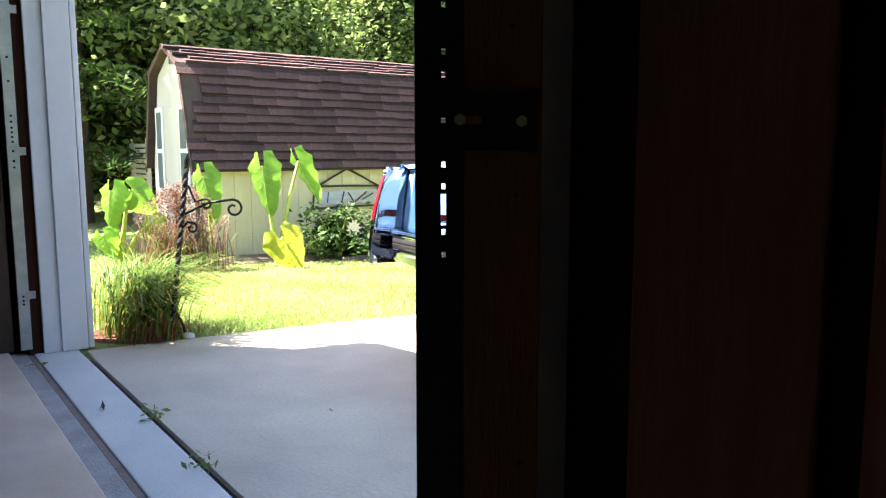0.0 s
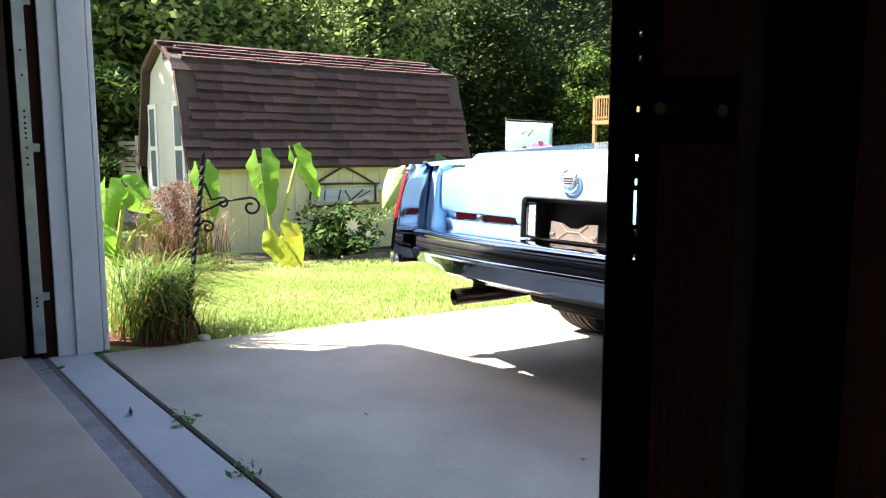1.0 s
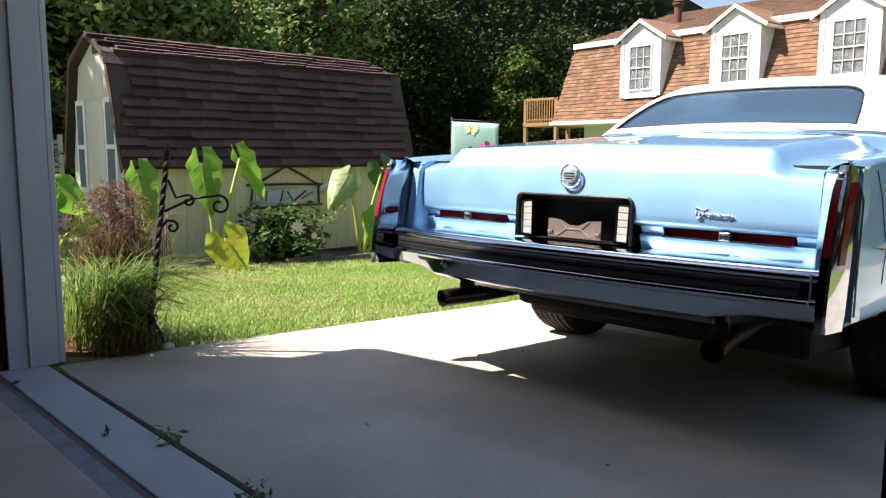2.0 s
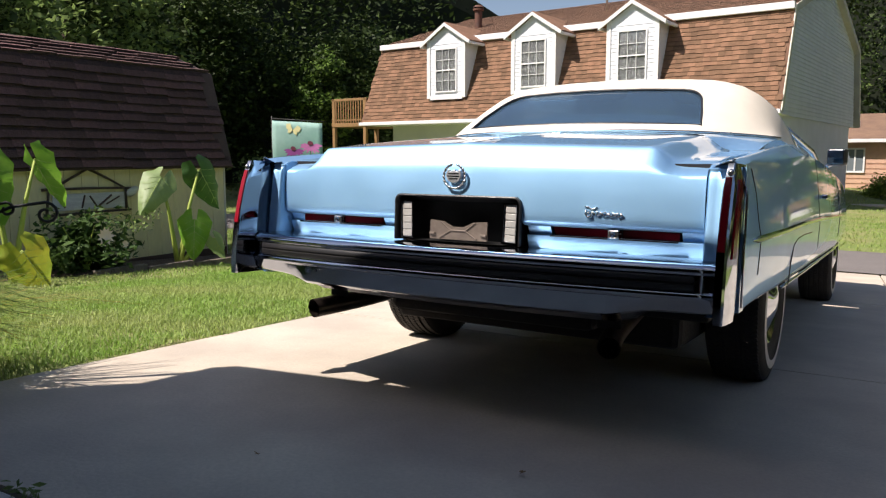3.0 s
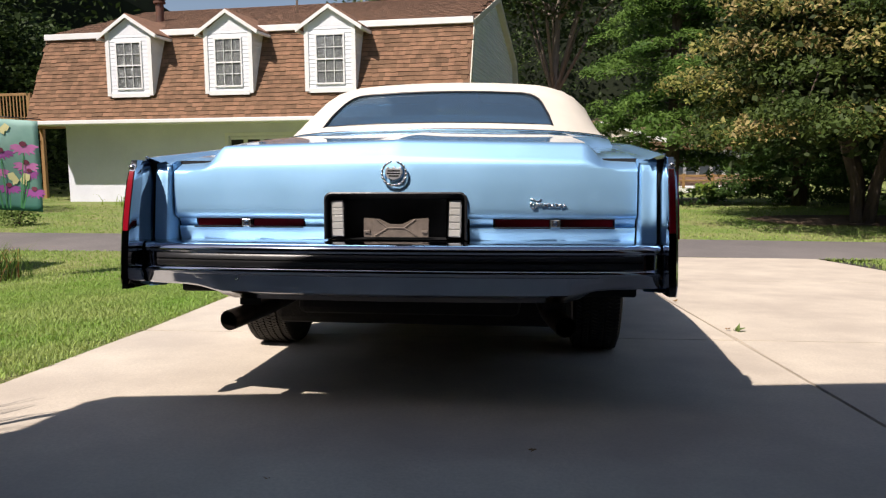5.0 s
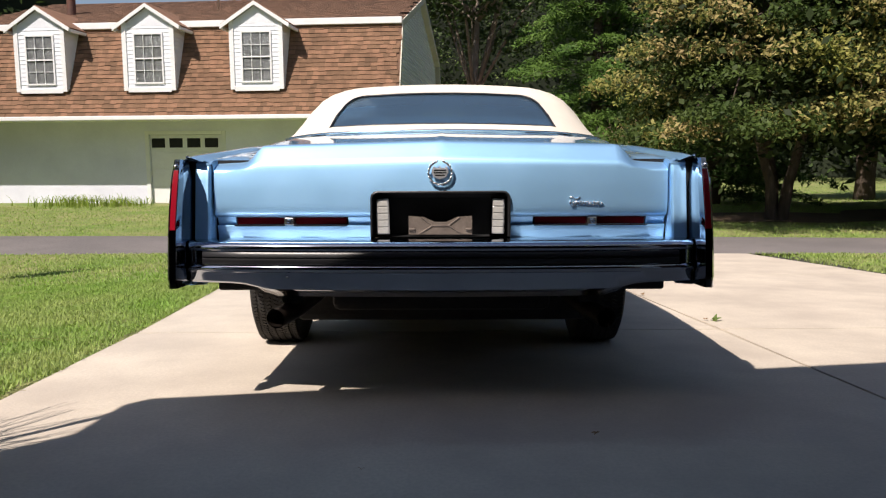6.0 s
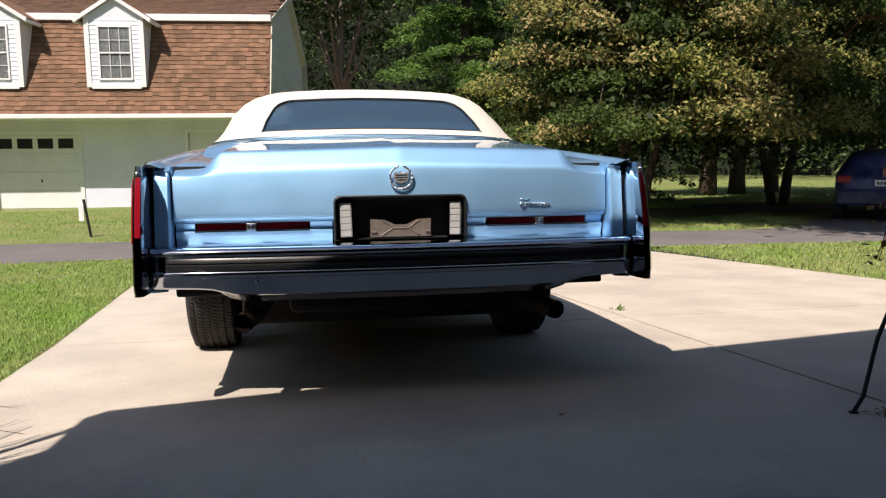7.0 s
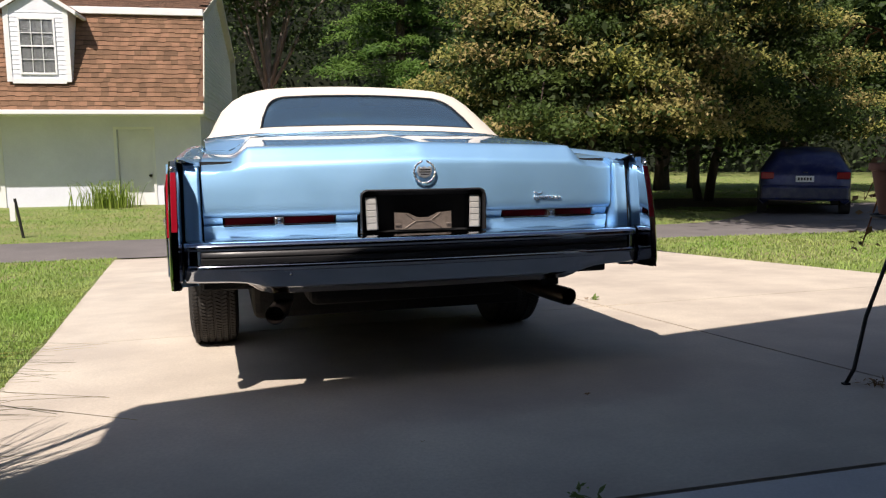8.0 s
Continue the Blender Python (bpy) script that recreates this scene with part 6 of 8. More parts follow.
def make_dogwood(base, height, reach, low, label, trunks, pads, seed, yellow=0.1):
    """Several leaning trunks whose limbs carry flat, drooping tiers of leaves; sunward tiers are yellowing, with
    sunlight put into their colour.
    """
    rnd = random.Random(seed)
    bx, by = base
    bz = ground_z(bx, by) - 0.05
    ob = thing("dogwood_tree", label, "tree", Matrix.Translation((bx, by, bz)))
    stems = []
    for t in range(trunks):
        a = 2 * math.pi * t / trunks + rnd.random()
        pts = [Vector((0.12 * math.cos(a), 0.12 * math.sin(a), -0.1))]
        for q in (0.15, 0.35, 0.6, 0.85):
            pts.append(Vector((math.cos(a) * reach * 0.42 * q + rnd.uniform(-0.08, 0.08), math.sin(a) * reach * 0.42 * q + rnd.uniform(-0.08, 0.08), q * height)))
        bm = bmesh.new()
        tube(bm, pts, [0.12, 0.095, 0.075, 0.05, 0.025], 9)
        part("trunk", bm, M["bark"], ob, smooth=True)
        stems.append(pts)
    green, sunlit_tiers, inner = [], [], []
    rs = np.random.default_rng(seed)
    for k in range(pads):
        a = rnd.uniform(0, 2 * math.pi)
        u = rnd.random()
        z = low + (height - low) * u
        r = reach * (1 - 0.38 * u) * (0.45 + 0.55 * math.sqrt(rnd.random()))
        c = Vector((r * math.cos(a), r * math.sin(a), z))
        w = rnd.uniform(0.40, 0.85)
        n = int(760 * w)
        # a flat fan of sprays, lower at its rim
        ang, rad = rs.uniform(0, 2 * np.pi, n), np.sqrt(rs.uniform(0, 1, n)) * w
        lump = 1 + 0.35 * np.sin(ang * rnd.choice((3, 4, 5)) + rnd.random() * 6)
        P = np.stack([c.x + np.cos(ang) * rad * lump, c.y + np.sin(ang) * rad * lump, c.z - 0.30 * (rad / w) ** 2 * w + rs.normal(size=n) * 0.085], 1)
        # Only tiers towards the sun get the paler yellow: sunlight painted as leaf colour.
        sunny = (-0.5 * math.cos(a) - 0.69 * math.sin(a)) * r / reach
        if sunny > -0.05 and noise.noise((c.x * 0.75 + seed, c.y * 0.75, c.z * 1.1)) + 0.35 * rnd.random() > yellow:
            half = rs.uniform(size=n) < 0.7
            sunlit_tiers.append(P[half])
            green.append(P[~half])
        else:
            green.append(P)
        if k % 3 == 0:
            st = stems[k % trunks][rnd.choice((2, 3, 4))]
            bm = bmesh.new()
            tube(bm, [st, st.lerp(c, 0.55) + Vector((0, 0, 0.12)), c + Vector((0, 0, -0.05))], [0.035, 0.02, 0.007], 6)
            part("limb", bm, M["bark"], ob, smooth=True)
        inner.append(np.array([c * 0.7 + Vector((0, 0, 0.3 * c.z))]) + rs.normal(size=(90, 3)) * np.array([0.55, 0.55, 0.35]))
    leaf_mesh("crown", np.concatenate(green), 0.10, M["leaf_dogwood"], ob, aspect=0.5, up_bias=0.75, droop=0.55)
    leaf_mesh("inner_crown", np.concatenate(inner), 0.17, M["leaf_dogwood_shade"], ob, aspect=0.55)
    if sunlit_tiers:
        leaf_mesh("yellow_foliage", np.concatenate(sunlit_tiers), 0.105, M["leaf_tip"], ob, aspect=0.48, up_bias=0.85, droop=0.6)
    return ob


# far woods: a sheet painted as dark shade, leaf masses and trunks
def build_woods():
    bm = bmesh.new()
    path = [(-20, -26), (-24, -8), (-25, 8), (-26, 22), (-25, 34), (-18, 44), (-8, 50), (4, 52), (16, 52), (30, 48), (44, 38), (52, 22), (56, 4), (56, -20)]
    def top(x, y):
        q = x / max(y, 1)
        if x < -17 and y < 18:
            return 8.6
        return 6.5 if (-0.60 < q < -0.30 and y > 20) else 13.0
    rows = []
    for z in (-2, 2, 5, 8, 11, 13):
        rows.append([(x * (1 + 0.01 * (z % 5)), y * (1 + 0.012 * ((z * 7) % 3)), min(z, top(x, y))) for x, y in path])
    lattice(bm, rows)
    tagged(link_mesh("backdrop", bm, M["backdrop"]), "near-black sheet painted as deep shade behind the trees", "woods", kind="structure")
    cen, cen2 = [], []
    rs = np.random.default_rng(5)
    for (x0, y0), (x1, y1) in zip(path, path[1:]):
        ln = math.hypot(x1 - x0, y1 - y0)
        for k in range(int(ln * 9)):
            u = rs.uniform()
            x, y = x0 + (x1 - x0) * u, y0 + (y1 - y0) * u
            f = rs.uniform(0.80, 0.985)
            h = rs.uniform() ** 0.8 * top(x, y)
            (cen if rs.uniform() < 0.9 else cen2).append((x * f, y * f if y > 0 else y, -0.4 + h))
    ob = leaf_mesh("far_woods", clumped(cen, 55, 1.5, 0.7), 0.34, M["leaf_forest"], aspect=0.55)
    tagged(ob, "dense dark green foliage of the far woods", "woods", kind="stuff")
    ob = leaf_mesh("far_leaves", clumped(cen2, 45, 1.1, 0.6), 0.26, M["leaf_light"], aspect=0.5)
    tagged(ob, "leaf masses in a painted sunlit green at the edge of the woods", "woods", kind="stuff")


build_woods()

make_dogwood((6.3, 12.6), 5.2, 3.8, 1.7, "spreading dogwood with yellowing leaves and several trunks", 4, 170, 3, 0.12)
make_dogwood((10.6, 14.2), 5.6, 4.0, 1.8, "taller dogwood with yellowing leaves behind the lane", 3, 170, 9, 0.06)
# Hidden tree, added only to throw shade on the shed gable.
make_tree("gable_shade_tree", (-10.2, -2.6), 7.6, 1.3, 5.9, 3.0, "unseen slender tree added to shade the shed front", 60, 130, 0.5, 0.14, M["leaf_forest"], None, M["bark"], 0.10, 1, 0.35, 71, 0.55, 8)
# Out-of-view tree, put towards the sun to keep the hatchback in shade.
make_tree("shade_tree", (8.5, 5.7), 7.0, 2.9, 5.5, 2.6, "broad unseen tree added to shade the parked hatchback", 150, 160, 1.2, 0.2, M["leaf_forest"], None, M["bark"], 0.22, 1, 0.35, 77, 0.55, 10)
make_conifer("hemlock_tree", (3.9, 19.6), 11.0, 3.2, "hemlock with drooping feathery branches", 32, 4, 1.35, None, 0.2, 90)
make_conifer("hemlock_tree", (7.0, 18.6), 9.5, 3.2, "low-branched hemlock in the shade of the dogwoods", 30, 12, 0.4, M["leaf_pine"], 0.2, 80)
make_conifer("hemlock_tree", (8.6, 23.5), 12.0, 3.6, "dark hemlock behind the dogwoods", 24, 8, 1.6)
make_tree("pale_trunk_tree", (0.55, 36.5), 15.0, 5.2, 11.5, 8.5, "tall tree with a pale grey trunk behind the brick house", 170, 70, 1.2, 0.30, M["leaf_forest"], None, M["bark_pale"], 0.23, 1, 0.3, 21, 0.55, 16)
for k, (x, y, h) in enumerate(((12.6, 21.5, 7.5), (14.2, 22.5, 8), (16.5, 24.0, 8.5), (18.6, 20.5, 9), (19.5, 14.0, 9), (15.5, 17.5, 7))):
    make_tree("shade_tree", (x, y), h, 3.6, h * 0.66, h * 0.75, "dark shade tree on the lawn beyond the lane", 150, 60, 1.0, 0.24, M["leaf_forest"], None, M["bark"], 0.22, 2 if k < 2 else 1, 0.35, 30 + k, 0.55, 8)
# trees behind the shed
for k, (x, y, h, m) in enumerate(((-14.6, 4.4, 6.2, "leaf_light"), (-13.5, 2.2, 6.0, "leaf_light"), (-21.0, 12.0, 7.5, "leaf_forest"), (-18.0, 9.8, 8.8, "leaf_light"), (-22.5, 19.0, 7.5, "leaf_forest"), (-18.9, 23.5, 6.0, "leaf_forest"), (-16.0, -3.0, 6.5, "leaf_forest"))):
    make_tree("broadleaf_tree", (x, y), h, 2.9, h * 0.58, h * 0.95, "broadleaf tree behind the shed with sunlight in its leaf colour" if m == "leaf_light" else "dark broadleaf tree behind the shed", 190, 70, 0.8, 0.20, M[m], M["leaf_forest"], M["bark"], 0.16, 1, 0.3, 50 + k, 0.5, 8)
make_tree("vine_clad_tree", (-18.5, 20.7), 6.2, 0.95, 3.2, 5.2, "small tree wrapped in bright green vines", 80, 110, 0.40, 0.17, M["leaf_vine"], M["leaf_forest"], M["bark"], 0.12, 1, 0.3, 91, 0.6, 6)
make_conifer("pine_tree", (-12.0, 0.8), 9.0, 2.8, "dark pine at the end of the shed", 22, 14, 0.9, M["leaf_pine"], 0.2)


# ---------------------------------------------------------------- lawns
def build_lawn():
    rs = np.random.default_rng(11)
    def spread(n, x0, x1, y0, y1, keep):
        x, y = rs.uniform(x0, x1, n), rs.uniform(y0, y1, n)
        k = np.array([keep(a, b) for a, b in zip(x, y)])
        x, y = x[k], y[k]
        return np.array([(a, b, ground_z(a, b)) for a, b in zip(x, y)])
    left = lambda x, y: x < left_edge(min(max(y, -1.3), 7.2)) - 0.01 + 0.05 * noise.noise((x * 3, y * 3, 1)) and not (x < -5.55 and 0.5 < y < 5.1) and y < road_mid(x) - 1.1
    near = spread(110000, -4.6, -1.5, -1.1, 4.2, left)
    blades("lawn_grass", near, 0.036, 0.0045, 0.9, M["blade"], kind="stuff", label="short sunlit lawn grass")["category"] = "grass"
    mid = spread(70000, -9.0, -1.7, -1.1, 7.6, left)
    blades("lawn_grass", mid, 0.042, 0.008, 0.9, M["blade"], kind="stuff", label="short sunlit lawn grass by the shed")["category"] = "grass"
    over = lambda x, y: road_mid(x) + 1.1 < y < 17.3 and not (x > 8.2 and y < 11.5) and (x - 6.7) ** 2 / 4.5 + (y - 13.2) ** 2 / 1.6 > 1 and (x - 10.8) ** 2 / 6 + (y - 14.0) ** 2 / 2.2 > 1
    far = spread(60000, -16, 14, 8.9, 17.3, over)
    blades("lawn_grass", far, 0.042, 0.013, 0.9, M["blade"], kind="stuff", label="mown lawn grass before the white house")["category"] = "grass"
    right = lambda x, y: x > right_edge(min(max(y, -1.3), 7.2)) + 0.02 and y < road_mid(x) - 1.1
    rg = spread(26000, 3.7, 9.5, 0.5, 7.6, right)
    blades("lawn_grass", rg, 0.045, 0.010, 0.8, M["blade"], kind="stuff", label="bright grass strip beside the driveway")["category"] = "grass"
    beyond = lambda x, y: y > 17.4 and not (-14.5 < x < -1.6)
    fb = spread(26000, -24, 26, 17.4, 36, beyond)
    blades("lawn_grass", fb, 0.06, 0.026, 0.9, M["blade"], kind="stuff", label="far lawn grass round the houses")["category"] = "grass"


build_lawn()


# bare brown ground with leaf litter; its dark colour also paints the dogwoods' shade
def build_bare_ground(cx, cy, rx, ry, seed):
    bm = bmesh.new()
    rows = []
    for r in (0.0, 0.35, 0.7, 1.0):
        ring = []
        for k in range(33):
            a = 2 * math.pi * k / 32
            q = r * (1 + 0.22 * noise.noise((math.cos(a) * 2 + seed, math.sin(a) * 2, 0)))
            x, y = cx + rx * q * math.cos(a), cy + ry * q * math.sin(a)
            ring.append((x, y, ground_z(x, y) + 0.015 + 0.02 * (1 - r)))
        rows.append(ring)
    lattice(bm, rows)
    tagged(link_mesh("ground_bare", bm, M["litter"], smooth=True), "bare brown ground with leaf litter, darkened for the shade under the dogwoods", "ground", kind="structure")


M["litter"] = stuff_mat("shaded_leaf_litter", (0.16, 0.10, 0.065), (0.09, 0.075, 0.04), 0.95, 3, 25, 0.5, 0.8, 0.03)
build_bare_ground(6.7, 13.2, 2.2, 1.35, 1)
build_bare_ground(10.8, 14.0, 2.6, 1.6, 5)

# ---------------------------------------------------------------- flower bed by the shed
M["ear_leaf"] = stuff_mat("elephant_ear_leaf", (0.26, 0.50, 0.06), (0.17, 0.38, 0.04), 0.4, 6, 40, 0.15, 0.2, 0.004, trans=0.55)
M["ear_dark"] = stuff_mat("elephant_ear_dark", (0.05, 0.13, 0.025), (0.035, 0.10, 0.02), 0.4, 6, 40, 0.15, 0.2, 0.004, trans=0.3)
M["ear_pale"] = stuff_mat("elephant_ear_underside", (0.34, 0.46, 0.20), (0.28, 0.40, 0.15), 0.5, 6, 40, 0.15, 0.2, 0.004, trans=0.4)
M["ear_yellow"] = stuff_mat("elephant_ear_yellowing", (0.52, 0.48, 0.05), (0.32, 0.44, 0.05), 0.5, 4, 40, 0.25, 0.2, 0.004, trans=0.45)
M["ear_vein"] = plain_mat("leaf_vein", (0.36, 0.46, 0.14), 0.5)
M["stem"] = plain_mat("plant_stem", (0.34, 0.42, 0.08), 0.5)
M["bush_leaf"] = leaf_mat("bush_leaf", (0.04, 0.085, 0.022), (0.07, 0.125, 0.03), 0.3)
M["petal"] = plain_mat("pale_petal", (0.78, 0.62, 0.56), 0.6)
M["reed"] = leaf_mat("green_blade", (0.085, 0.165, 0.03), (0.17, 0.24, 0.05), 0.35, 0.35)
M["reed_dry"] = leaf_mat("dry_blade", (0.36, 0.17, 0.06), (0.27, 0.10, 0.05), 0.35, 0.35)
M["reed_tip"] = leaf_mat("yellowing_blade", (0.40, 0.36, 0.07), (0.34, 0.20, 0.06), 0.4, 0.35)
M["plume"] = leaf_mat("seed_plume", (0.17, 0.085, 0.06), (0.26, 0.15, 0.10), 0.35, 0.35)


def ear_leaf(parent, root, tip, width, mat, face, name="leaf_blade"):
    """A heart-shaped leaf from its stalk joint to its tip, cupped and wavy, with raised veins."""
    root, tip, face = Vector(root), Vector(tip), Vector(face).normalized()
    ax = tip - root
    L = ax.length
    ax.normalize()
    side = ax.cross(face).normalized()
    nrm = side.cross(ax)
    def at(u, v):
        # u along (-0.25 .. 1), v across (-1 .. 1)
        if u < 0:
            half = 0.72 * (1 + u / 0.32 * 0.55)
            gap = 0.10 * (-u / 0.28)
        else:
            half = 0.72 * (1 - u) ** 0.80 * (1 + 0.45 * u)
            gap = 0
        x = math.copysign(gap + (half - gap) * abs(v), v) if v else 0
        wave = 0.075 * math.sin(u * 17 + v * 2) * v * v * width
        cup = -0.16 * width * v * v + 0.05 * width * (1 - abs(v)) + wave - 0.10 * L * max(u, 0) ** 2
        return root + ax * (u * L) + side * (x * width * 0.7) + nrm * cup
    us = [-0.28, -0.2, -0.1, 0.0, 0.12, 0.25, 0.4, 0.55, 0.7, 0.82, 0.92, 1.0]
    vsn = [-1, -0.7, -0.4, -0.12, 0.12, 0.4, 0.7, 1]
    bm = bmesh.new()
    lattice(bm, [[at(u, v) for v in vsn] for u in us], skip=lambda i, j: i < 3 and j == 3)
    lf = part(name, bm, mat, parent, smooth=True)
    bm = bmesh.new()
    tube(bm, [at(u, 0.0) + nrm * 0.004 for u in (0, 0.3, 0.6, 0.95)], [0.004, 0.0032, 0.0025, 0.0015], 5)
    for s in (-1, 1):
        for u0 in (0.0, 0.15, 0.32, 0.5, 0.68):
            tube(bm, [at(u0, 0.0) + nrm * 0.004, at(u0 + 0.10, s * 0.5) + nrm * 0.004, at(min(u0 + 0.16, 0.98), s * 0.92) + nrm * 0.004], [0.0024, 0.0018, 0.001], 4)
    part("vein", bm, M["ear_vein"], lf)
    return lf


def ear_plant(base, leaves, label):
    bx, by = base
    bz = ground_z(bx, by)
    ob = thing("elephant_ear_plant", label, "plant", Matrix.Translation((bx, by, bz)))
    o = Vector((bx, by, bz))
    for root, tip, w, m, face in leaves:
        r = Vector(root) - o
        ear_leaf(ob, r, Vector(tip) - o, w, M[m], face)
        bm = bmesh.new()
        mid = r * 0.55 + Vector((0, 0, 0.08))
        tube(bm, [(0, 0, -0.02), mid * 0.5, mid, r], [0.034, 0.026, 0.020, 0.011], 7)
        part("stalk", bm, M["stem"], ob, smooth=True)
    return ob


toward = (0.5, -0.6, 0.55)
ear_plant((-5.55, 1.46), [
    ((-5.60, 1.34, 0.76), (-5.52, 1.36, 0.20), 0.37, "ear_leaf", (0.55, -0.65, 0.5)),
    ((-5.46, 1.69, 0.82), (-5.42, 1.88, 0.35), 0.30, "ear_leaf", (0.2, -0.85, 0.5)),
    ((-5.05, 1.29, 0.04), (-5.00, 1.49, -0.35), 0.44, "ear_yellow", (0.6, -0.5, 0.6)),
], "tall elephant ear plant with one yellowing leaf")
ear_plant((-5.80, 0.86), [((-5.70, 0.74, 0.66), (-5.60, 0.78, 0.17), 0.32, "ear_leaf", (0.55, -0.7, 0.45))], "elephant ear plant at the shed corner")
ear_plant((-5.80, -0.10), [
    ((-5.70, -0.17, 0.54), (-5.66, -0.24, 0.16), 0.33, "ear_leaf", toward),
    ((-5.70, 0.00, 0.54), (-5.62, 0.24, 0.30), 0.36, "ear_leaf", toward),
    ((-5.60, -0.29, 0.12), (-5.56, -0.23, -0.12), 0.28, "ear_leaf", toward),
    ((-5.55, 0.16, 0.24), (-5.50, 0.22, -0.02), 0.26, "ear_leaf", toward),
], "group of bright elephant ear leaves")
ear_plant((-5.72, 3.42), [
    ((-5.72, 3.24, 0.60), (-5.62, 2.90, 0.26), 0.39, "ear_pale", (0.7, -0.4, 0.45)),
    ((-5.72, 3.76, 0.68), (-5.66, 4.01, 0.21), 0.40, "ear_dark", (0.75, -0.5, 0.4)),
    ((-5.50, 3.49, 0.13), (-5.40, 3.37, -0.29), 0.38, "ear_leaf", (0.6, -0.5, 0.6)),
    ((-5.46, 3.72, -0.10), (-5.40, 3.84, -0.34), 0.22, "ear_pale", (0.9, -0.4, 0.3)),
], "elephant ear plant with pale and dark leaves")


def build_bush():
    c = (-5.85, 2.36)
    z = ground_z(*c)
    ob = thing("flowering_bush", "dark green bush with a pale pink flower by the shed", "bush", Matrix.Translation((*c, z)))
    rs = np.random.default_rng(3)
    cc = rs.normal(size=(52, 3)) * np.array([0.14, 0.19, 0.14]) + np.array([0, 0, 0.28])
    cc[:, 2] = np.abs(cc[:, 2])
    leaf_mesh("foliage", clumped(cc, 42, 0.16, 0.8), 0.085, M["bush_leaf"], ob, aspect=0.55)
    bm = bmesh.new()
    for a in (0, 1.3, 2.6, 3.9, 5.2):
        tube(bm, [(0, 0, -0.03), (0.1 * math.cos(a), 0.15 * math.sin(a), 0.3), (0.2 * math.cos(a), 0.3 * math.sin(a), 0.5)], [0.015, 0.01, 0.004], 5)
    part("stems", bm, M["stem"], ob)
    for fy, fz, fs in ((0.02, 0.40, 1.0), (0.24, 0.30, 0.45)):
        bm = bmesh.new()
        for k in range(11):
            a = 2 * math.pi * k / 11
            d = Vector((0.18, math.cos(a), math.sin(a))).normalized()
            t = Vector((0, -math.sin(a), math.cos(a)))
            o = Vector((0.34, fy, fz))
            p = [o, o + d * 0.05 * fs + t * 0.022 * fs, o + d * 0.105 * fs, o + d * 0.05 * fs - t * 0.022 * fs]
            bm.faces.new([bm.verts.new(q) for q in p])
        part("flower", bm, M["petal"], ob, "pale pink petals")
    leaf_mesh("shoot", clumped([(0.25, 0.42 + 0.06 * k, 0.42 + 0.035 * k) for k in range(6)], 9, 0.10), 0.06, M["leaf_light"], ob, kind="stuff")


build_bush()


def build_reeds(name, base, n, h, lean, w, label, mats, plume=0, spread=0.12, arc=(0.0, 2 * math.pi), curl=0.75):
    bx, by = base
    z = ground_z(bx, by)
    ob = thing(name, label, "grass", Matrix.Translation((bx, by, z)))
    rs = np.random.default_rng(int(abs(bx * 100)))
    for nm, m, k in (("green_foliage", mats[0], 0.8), ("dry_foliage", mats[1], 0.2)):
        q = int(n * k)
        roots = np.concatenate([rs.normal(size=(q, 2)) * spread, np.zeros((q, 1))], 1)
        blades(nm, roots, h if "green" in nm else h * 0.85, w, lean if "green" in nm else lean * 1.5, M[mats[0] if "green" in nm else mats[1]], ob, kind="stuff", curl=curl, segs=6, arc=arc)
    if plume:
        a = rs.uniform(0, 2 * np.pi, plume)
        rad = rs.uniform(0.05, 1.0, plume) * h * 0.34
        cc = np.stack([np.cos(a) * rad, np.sin(a) * rad, h * rs.uniform(0.45, 1.0, plume)], 1)
        line = np.repeat(cc, 26, axis=0) + np.concatenate([np.repeat(np.stack([np.cos(a), np.sin(a), -0.6 + 0 * a], 1), 26, axis=0) * rs.uniform(-0.11, 0.11, (plume * 26, 1))], 1) + rs.normal(size=(plume * 26, 3)) * 0.016
        leaf_mesh("seed_heads", line, 0.035, M["plume"], ob, aspect=0.3, kind="stuff")
    return ob


build_reeds("ornamental_grass", (-1.80, -0.99), 820, 0.62, 0.85, 0.011, "green fountain grass with dry tips by the jamb", ("reed", "reed_tip"), 0, 0.075, (-0.25, math.pi + 0.2), 0.95)
build_reeds("ornamental_grass", (-1.77, -0.97), 320, 0.22, 1.2, 0.005, "flattened dry grass at the foot of the clump", ("reed_dry", "plume"), 0, 0.09, (-0.25, math.pi), 0.9)
build_reeds("plume_grass", (-5.3, 0.34), 420, 0.80, 0.55, 0.012, "brown plumed grass by the shed corner", ("plume", "reed"), 150, 0.18)
build_reeds("plume_grass", (-5.5, 4.75), 300, 0.62, 0.6, 0.012, "tall dry grass clump at the far shed corner", ("reed", "reed_dry"), 0, 0.2)
build_reeds("plume_grass", (-6.1, 5.0), 160, 0.95, 0.4, 0.010, "thin tall grass with dry seed heads", ("reed", "reed_dry"), 16, 0.16)


M["mulch"] = stuff_mat("red_mulch", (0.20, 0.07, 0.04), (0.12, 0.05, 0.03), 0.95, 14, 70, 0.5, 1.0, 0.02)


